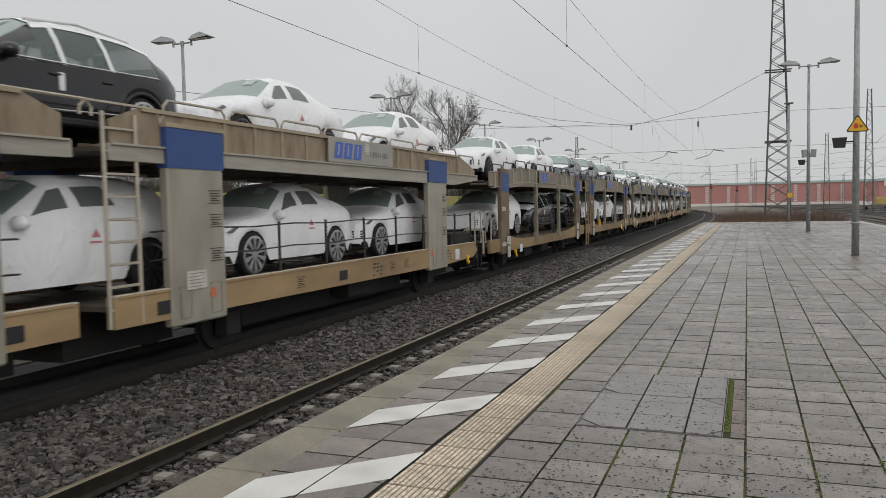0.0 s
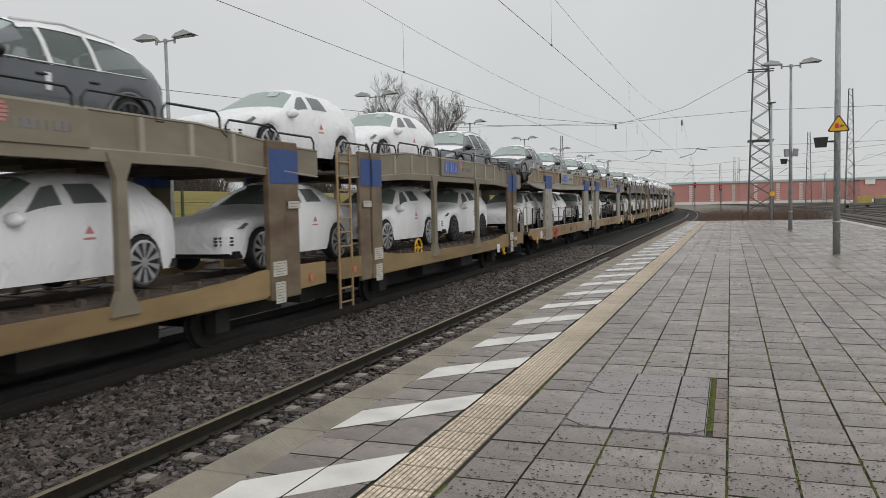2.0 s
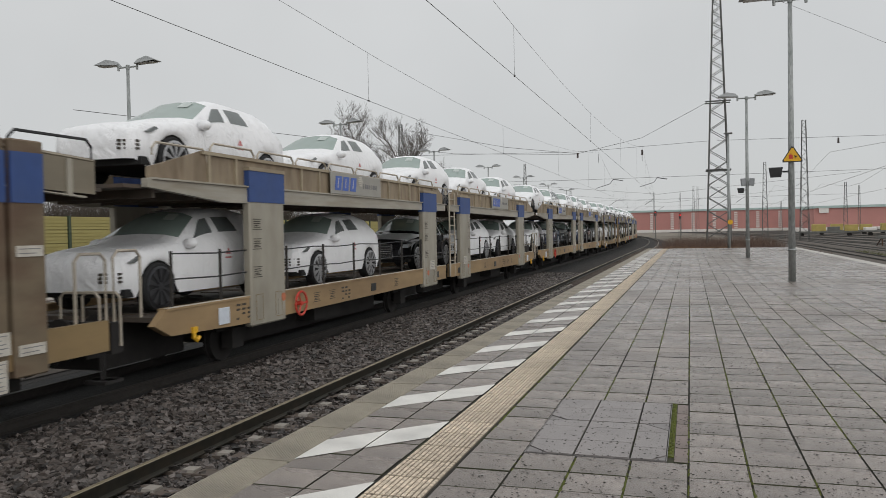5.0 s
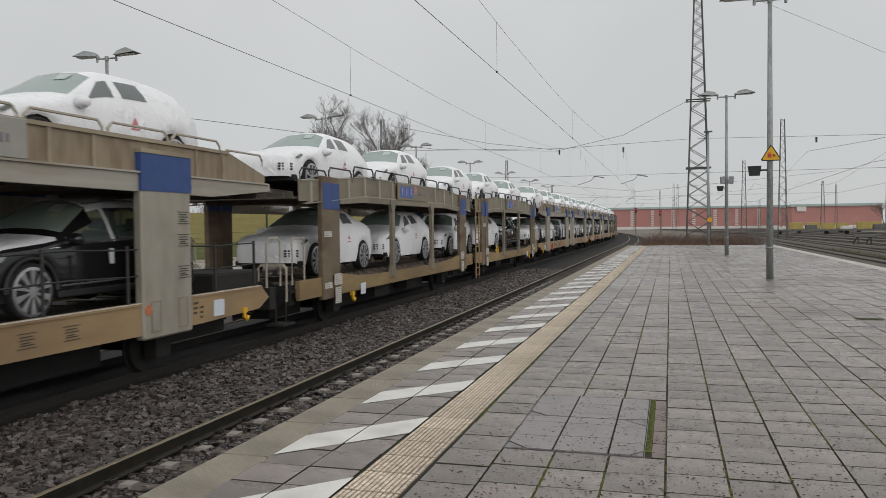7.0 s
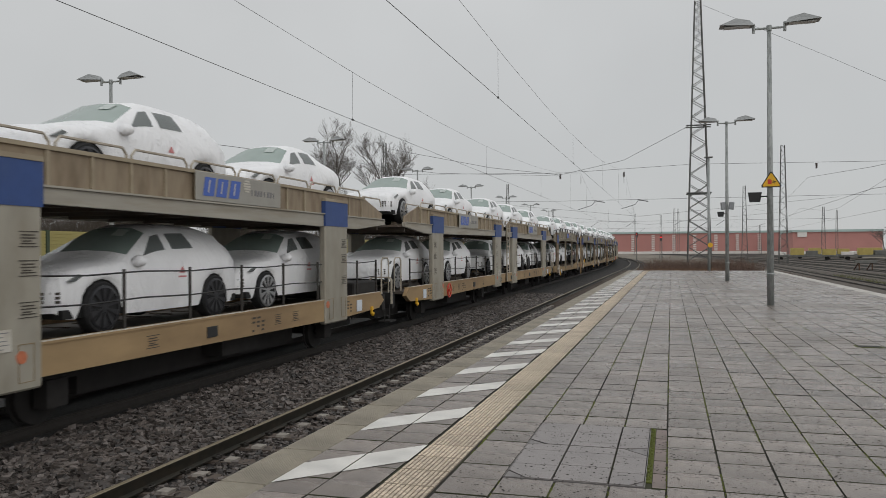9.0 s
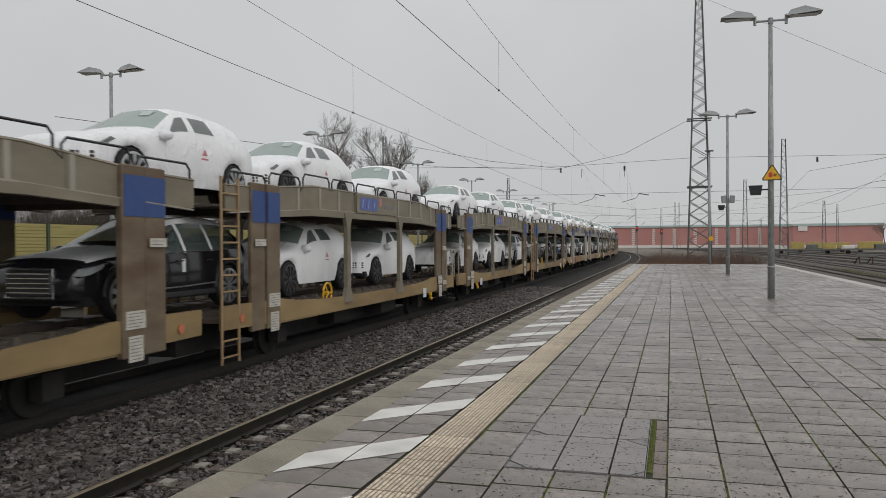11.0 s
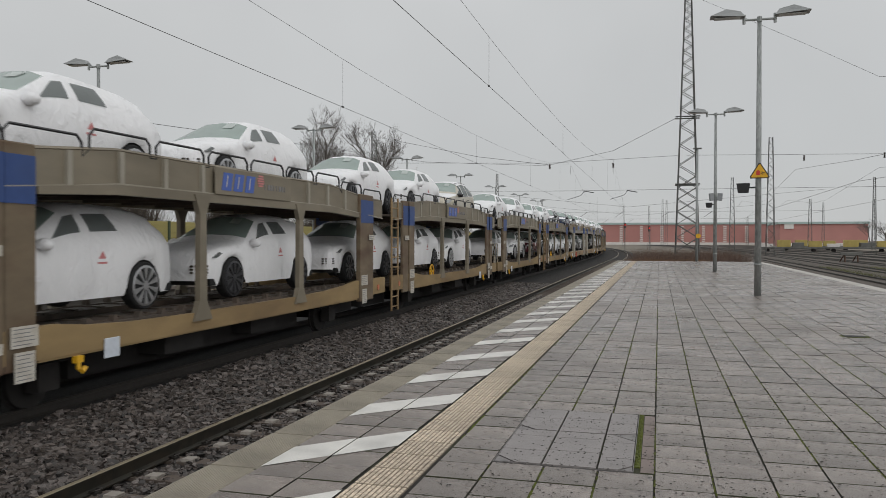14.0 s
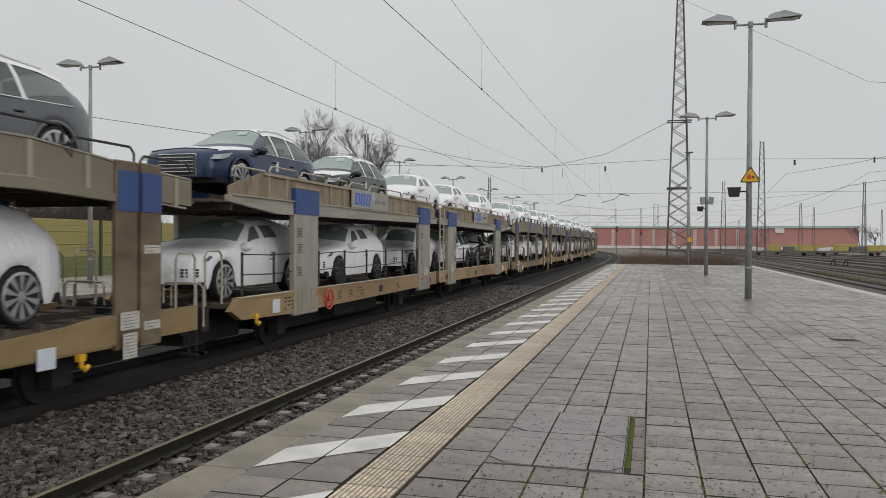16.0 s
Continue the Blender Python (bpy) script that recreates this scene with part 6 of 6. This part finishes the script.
        comb += [(y - 0.04, z), (y - 0.04, z - 0.13), (y + 0.04, z - 0.13), (y + 0.04, z)]
    prism(bm, comb, -1.46, 1.46)
    part("upper_deck", bm, M["deck"], t)
    # middle box reaches down to -0.52, added depth that blocks far-side light
    bm = boxes((-0.55, 0.55, 0.6, L - 0.3, -0.12, 0.22), (-0.62, 0.62, 4.3, 12.4, -0.52, -0.12), (-0.5, 0.5, 0.9, 2.5, -0.45, -0.12), (-0.5, 0.5, 14.2, L - 0.4, -0.45, -0.12), (-1.2, 1.2, 6.0, 7.2, -0.35, 0.05), (-1.1, 1.1, 9.2, 10.4, -0.35, 0.05))
    part("underframe", bm, M["under"], t)
    for y in (3.3, 13.4):
        shared("wheelset", WHEELSET, t, pose(0, y, -0.34))
    for s in ((1,) if front else (-1,)):
        rz = 0 if s > 0 else 180
        shared("data_plate", PLATES[0], t, pose(s * (SIDE + 0.055), p1 + 0.29, 0.42, 0, 0, rz))
        shared("data_plate", PLATES[2], t, pose(s * (SIDE + 0.055), p1 + 0.29, 0.02, 0, 0, rz))
        shared("data_plate", PLATES[1], t, pose(s * (SIDE + 0.055), p1 - 0.28, 1.55, 0, 0, rz))
        shared("data_plate", PLATES[1], t, pose(s * (SIDE + 0.055), p1 - 0.28, 0.30, 0, 0, rz))
        shared("data_plate", PLATES[1], t, pose(s * (SIDE + 0.055), p2 + 0.29, 1.75, 0, 0, rz))
        shared("data_plate", PLATES[0], t, pose(s * (SIDE + 0.055), p2 - 0.28, 0.55, 0, 0, rz))
        shared("data_plate", PLATES[2], t, pose(s * (SIDE + 0.055), p2 - 0.28, 0.10, 0, 0, rz))
        shared("round_mark", ROUND_MARK, t, pose(s * (SIDE + 0.02), p2 + 0.95, 0.28, 0, 0, rz))
        shared("label_holder", WHITE_BOARD, t, pose(s * (SIDE + 0.012), 4.1, 0.05, 0, 0, rz))
        shared("tow_hook", HOOK, t, pose(s * (SIDE + 0.01), 3.4, -0.16, 0, 0, rz))
        if not front:
            shared("handwheel", HANDWHEEL["A"], t, pose(s * (SIDE - 0.16), 11.5, 0.50, 0, 0, rz))
    add_logo(t, "A", 8.5, 2.80, front)
    if not front:
        for s in (-1,):
            shared("ladder", LADDER["A"], t, pose(s * (SIDE - 0.02), L - 0.62, 0))
    end_gear(t, 0.42)
    return t


def wagon_b(front):
    t = thing("car_carrier_wagon", Matrix(), "beige double-deck car carrier wagon with wide grey pillars and blue tops", "railway wagon", "car carrier wagons")
    L, p1, p2 = B_LEN, 4.44, 14.62
    for s in (-1, 1):
        xs = sorted((s * (SIDE - 0.14), s * SIDE))
        bm = bmesh.new()
        prism(bm, [(1.0, 0.28), (1.3, 0.52), (L - 0.3, 0.52), (L - 0.3, 0.08), (p1 + 0.4, 0.02), (p1 - 0.9, 0.02), (1.4, 0.08)], xs[0], xs[1])
        box(bm, s * (SIDE - 0.08) - 0.1, s * (SIDE - 0.08) + 0.1, 1.3, L - 0.4, 0.50, 0.535)
        part("sole_bar", bm, M["sole"], t)
        for p in (p1, p2):
            bm = bmesh.new()
            box(bm, *across(s, -0.12, 0.05), p - 0.66, p + 0.66, -0.06, 2.95, bevel=0.03)
            box(bm, *across(s, -0.05, 0.062), p + 0.34, p + 0.46, 0.08, 0.42)
            po = part("post", bm, M["pillar"], t)
            bm = boxes((*across(s, -0.13, 0.062), p - 0.67, p + 0.67, 2.33, 2.93))
            part("blue_panel", bm, M["blue"], po, "blue painted pillar top")
            bm = boxes((*across(s, -0.14, 0.075), p - 0.68, p + 0.68, 2.932, 3.0))
            part("pillar_cap", bm, M["beige"], po)
        bm = bmesh.new()
        x0, x1 = sorted((s * (SIDE - 0.10), s * (SIDE - 0.05)))
        top = [(1.0, 2.80), (2.4, 3.17), (L - 1.0, 3.17), (L - 0.4, 2.95)]
        prism(bm, top + [(L - 0.4, 2.62), (1.0, 2.62)], x0, x1)
        part("deck_beam", bm, M["rusty_web"], t)
        bm = bmesh.new()
        y = 2.6
        while y < L - 1.2:
            if abs(y - p1) > 0.8 and abs(y - p2) > 0.8:
                box(bm, s * (SIDE - 0.05) - 0.03, s * (SIDE - 0.05) + 0.045, y - 0.03, y + 0.03, 2.64, 3.14)
            y += 0.86
        box(bm, s * (SIDE - 0.06) - 0.05, s * (SIDE - 0.06) + 0.06, 2.4, L - 1.0, 3.12, 3.18)
        part("beam_stiffener", bm, M["beige"], t)
        bm = bmesh.new()
        prism(bm, [(0.9, 2.62), (L - 0.3, 2.62), (L - 0.3, 2.40), (3.0, 2.30), (0.9, 2.48)], *across(s, -0.10, 0.01))
        box(bm, *across(s, -0.05, 0.05), 1.0, L - 0.35, 2.605, 2.635)
        part("deck_fascia", bm, M["fascia"], t)
        bm = boxes((*across(s, -0.06, 0.012), 1.32, L - 0.32, 0.522, 0.545))
        part("deck_edge_strip", bm, M["plate"], t, "worn pale deck edge")
        bm = bmesh.new()
        y = 1.1
        line = []
        while y + 1.3 < L:
            zt = lerp_table(y + 0.8, top)
            line += rail_loop(s * (SIDE - 0.05), y, y + 1.46, zt - 0.04, zt + 0.17)
            y += 1.58
        tube(bm, line, 0.022, 5)
        part("handrail", bm, M["handrail"], t, "pale looped side rail")
        bm = bmesh.new()
        for y in [1.5, 2.9] + [p1 + 0.9 + k * 1.72 for k in range(6)]:
            tube(bm, [(s * (SIDE - 0.05), y, 0.5), (s * (SIDE - 0.05), y, 1.46)], 0.028, 5)
        box(bm, s * (SIDE - 0.05) - 0.02, s * (SIDE - 0.05) + 0.02, 1.45, p1 + 9.55, 0.49, 0.53)
        part("side_railing", bm, M["clip"], t)
        bm = bmesh.new()
        for z in (1.0, 1.42):
            pts = []
            for k in range(12):
                y = 1.5 + (L - 2.6) * k / 11
                pts.append((s * (SIDE - 0.05), y, z - (0.03 if k % 2 else 0)))
            tube(bm, pts, 0.013, 4)
        part("side_rope", bm, M["black"], t, "black side rope")
    bm = boxes((-1.45, 1.45, 1.2, L - 0.3, 0.32, 0.40))
    for s in (-0.75, 0.75):
        for k in range(20):
            box(bm, s - 0.27, s + 0.27, 1.5 + k * 0.74, 1.58 + k * 0.74, 0.40, 0.425)
    part("lower_deck", bm, M["deck"], t)
    bm = bmesh.new()
    comb = [(L - 0.2, 2.52), (L - 0.2, 2.58), (0.5, 2.52), (0.5, 2.46)]
    for k in range(14):
        y = 1.2 + k * 1.1
        z = 2.46 + 0.06 * y / L
        comb += [(y - 0.04, z), (y - 0.04, z - 0.14), (y + 0.04, z - 0.14), (y + 0.04, z)]
    prism(bm, comb, -1.46, 1.46)
    part("upper_deck", bm, M["deck"], t)
    # the box down to -0.52 is deepened to shut out light from behind
    bm = boxes((-0.55, 0.55, 0.9, L - 0.3, -0.15, 0.32), (-0.62, 0.62, 4.9, 12.2, -0.52, -0.15), (-0.5, 0.5, 1.0, 3.2, -0.45, -0.15), (-0.5, 0.5, 14.0, L - 0.4, -0.45, -0.15), (-1.1, 1.1, 7.4, 8.8, -0.35, 0.05))
    part("underframe", bm, M["under"], t)
    for y in (4.0, 13.2):
        shared("wheelset", WHEELSET, t, pose(0, y, -0.34))
    for s in ((1,) if front else (-1,)):
        rz = 0 if s > 0 else 180
        x = s * (SIDE + 0.056)
        shared("data_plate", PLATES[0], t, pose(x, p2 + 0.1, 0.62, 0, 0, rz))
        shared("round_mark", ROUND_MARK, t, pose(x, p1 + 0.55, 0.42, 0, 0, rz))
        shared("round_mark", ROUND_MARK, t, pose(x, p2 - 0.3, 0.38, 0, 0, rz))
        shared("label_holder", WHITE_BOARD, t, pose(s * (SIDE + 0.005), 2.9, 0.25, 0, 0, rz))
        shared("tow_hook", HOOK, t, pose(s * (SIDE + 0.01), 2.0, -0.02, 0, 0, rz))
        shared("stencil_lines", STENCIL, t, pose(s * (SIDE + 0.003), 8.2, 0.36, 0, 0, rz))
        shared("stencil_lines", STENCIL, t, pose(s * (SIDE + 0.003), 3.6, 0.38, 0, 0, rz))
        for y in (6.6, 7.4, 11.6):
            shared("stencil_frame", STENCIL_FRAME, t, pose(s * (SIDE + 0.003), y, 0.27, 0, 0, rz))
        shared("equipment_port", PORT, t, pose(s * (SIDE + 0.003), 7.0 + 2.9, 0.26, 0, 0, rz))
        shared("equipment_port", PORT, t, pose(s * (SIDE + 0.003), L - 1.3, 0.27, 0, 0, rz))
        for p in (p1, p2):
            for d in (-0.38, 0.36):
                shared("hatch_outline", HATCH, t, pose(x, p + d, 0.30, 0, 0, rz))
            for z in (1.90, 1.52, 0.98):
                shared("stencil_frame", STENCIL_FRAME, t, pose(x, p - 0.42, z, 0, 0, rz))
        if front:
            shared("handwheel", HANDWHEEL["B"], t, pose(s * (SIDE + 0.09), p1 + 1.25, 0.22, 0, 0, rz))
    add_logo(t, "B", 8.9, 2.90, front)
    if not front:
        for s in (-1,):
            shared("ladder", LADDER["B"], t, pose(s * (SIDE - 0.02), L - 0.55, 0))
        part("ramp_box", boxes((-1.3, 1.3, 0.9, 2.6, 0.42, 0.85), bevel=0.04), M["under"], t, "dark equipment box")
    end_gear(t, 0.45)
    return t


UNITS = "BAABABBABBAABAABAAA"
SPEED, LEAD = 30.03, 24.4
UNIT_LEN = {"A": 2 * A_LEN, "B": 2 * B_LEN}
STARTS = [-UNIT_LEN["B"]]
for _u in UNITS[:-1]:
    STARTS.append(STARTS[-1] + UNIT_LEN[_u])
# slack in the couplings between units
SLACK = (0, 0, 0, 0, 1.0, 0.65, 0.3, 0.35, 0.2, 0.2, 0.2, 0.2, -0.2, 0, -0.1, -0.25, -0.25, -0.25, -0.25)
STARTS = [a + b for a, b in zip(STARTS, SLACK)]
LOWER = {"A": (4.2, 10.25, 16.75, 22.5, 28.2), "B": (3.5, 9.6, 16.85, 22.85, 28.2)}
UPPER = {"A": (4.0, 10.1, 16.95, 22.6, 28.9), "B": (4.1, 10.1, 16.9, 22.6, 28.5)}
# loads in order, unit by unit: C, c wrapped; W white, K black, G grey, g grey coupe, B blue, S pale gold
LOAD_UP = ["CKKcc", "CcGGG", "WGCCG", "GGKGg", "KWCGC", "CCCcC", "CWCcC", "CCCcc", "CCCCc", "CcCcC", "CCCCC", "CCCcC", "CCCcG", "CCCCS", "CCCCG", "BKCCC", "CcCCC", "CCcCC", "CCCCC", "CcCCC", "CCCCC"]
LOAD_LOW = ["CcCcc", "CKKcC", "CCcCC", "CCcCK", "CCCCC", "CCKCc", "CBgBK", "cCCCK", "CCcCC", "CCcCC", "CcKCC", "CCCGK", "BCcCC", "CCCCC", "CWRKC", "CCcWK", "CcCCC", "CCCcC", "CcCCC", "CCCCC", "CCCCC"]
STYLE = {"C": "cover_a", "c": "cover_b", "W": "white", "K": "black", "G": "grey", "g": "grey_coupe", "B": "blue", "S": "gold", "R": "maroon"}

RIDERS = []          # object, distance from the train's reference, lateral, height, turned round, pitch
first = {}
for k, u in enumerate(UNITS):
    half = UNIT_LEN[u] / 2
    for rear in (False, True):
        key = (u, rear)
        build = wagon_a if u == "A" else wagon_b
        if key not in first:
            ob = first[key] = build(not rear)
        else:
            ob = copy_thing(first[key], Matrix())
        RIDERS.append((ob, STARTS[k] + (half * 2 if rear else 0.0), half / 2 * (-1 if rear else 1), 0.0, rear, 0.0))
cars = {}
rw = random.Random(9)
for k, u in enumerate(UNITS):
    for deck, offs, load in ((0, LOWER[u], LOAD_LOW[k]), (1, UPPER[u], LOAD_UP[k])):
        for o, c in zip(offs, load):
            wheel = "dark" if rw.random() < 0.4 else "light"
            key = (c, wheel, deck)
            if key not in cars:
                ob = cars[key] = car(STYLE[c], wheel, deck)
            else:
                ob = copy_thing(cars[key], Matrix())
            z = (0.47 if u == "A" else 0.43) if deck == 0 else 2.60
            pitch = 0.0
            if deck and o < 6:
                z, pitch = (2.52, 1.6) if u == "A" else (2.60, 0.8)
            elif deck and o > 27:
                z, pitch = (2.55, -1.2)
            elif deck and 15 < o < 19:
                z = 2.52 if u == "A" else 2.6
            RIDERS.append((ob, STARTS[k] + o + rw.uniform(-0.12, 0.12), 0.0, z, False, pitch))

# ------------------------------------------------------------------ the single paving tiles nearest the camera
for x, y, dz in singles:
    shared("paving_tile", tile_me, platform, pose(x, y, dz))


def motions():
    """The train runs towards the camera's left at a steady pace."""
    times = [0, 2, 4, 6, 8, 10, 12, 14, 16]
    for ob, s, mid, z, turned, pitch in RIDERS:
        rows = []
        for t in times:
            x, y, a = along(s + mid - SPEED * t + LEAD, TRAIN_X)
            heading = math.degrees(a)
            m = pose(x, y, z, 0, 0, heading)
            if mid:
                m = m @ pose(0, -mid, 0) @ (pose(0, 0, 0, 0, 0, 180) if turned else Matrix())
            if pitch:
                m = m @ pose(0, 0, 0, -pitch)
            rows.append((t, m))
        walk(ob, rows)


motions()
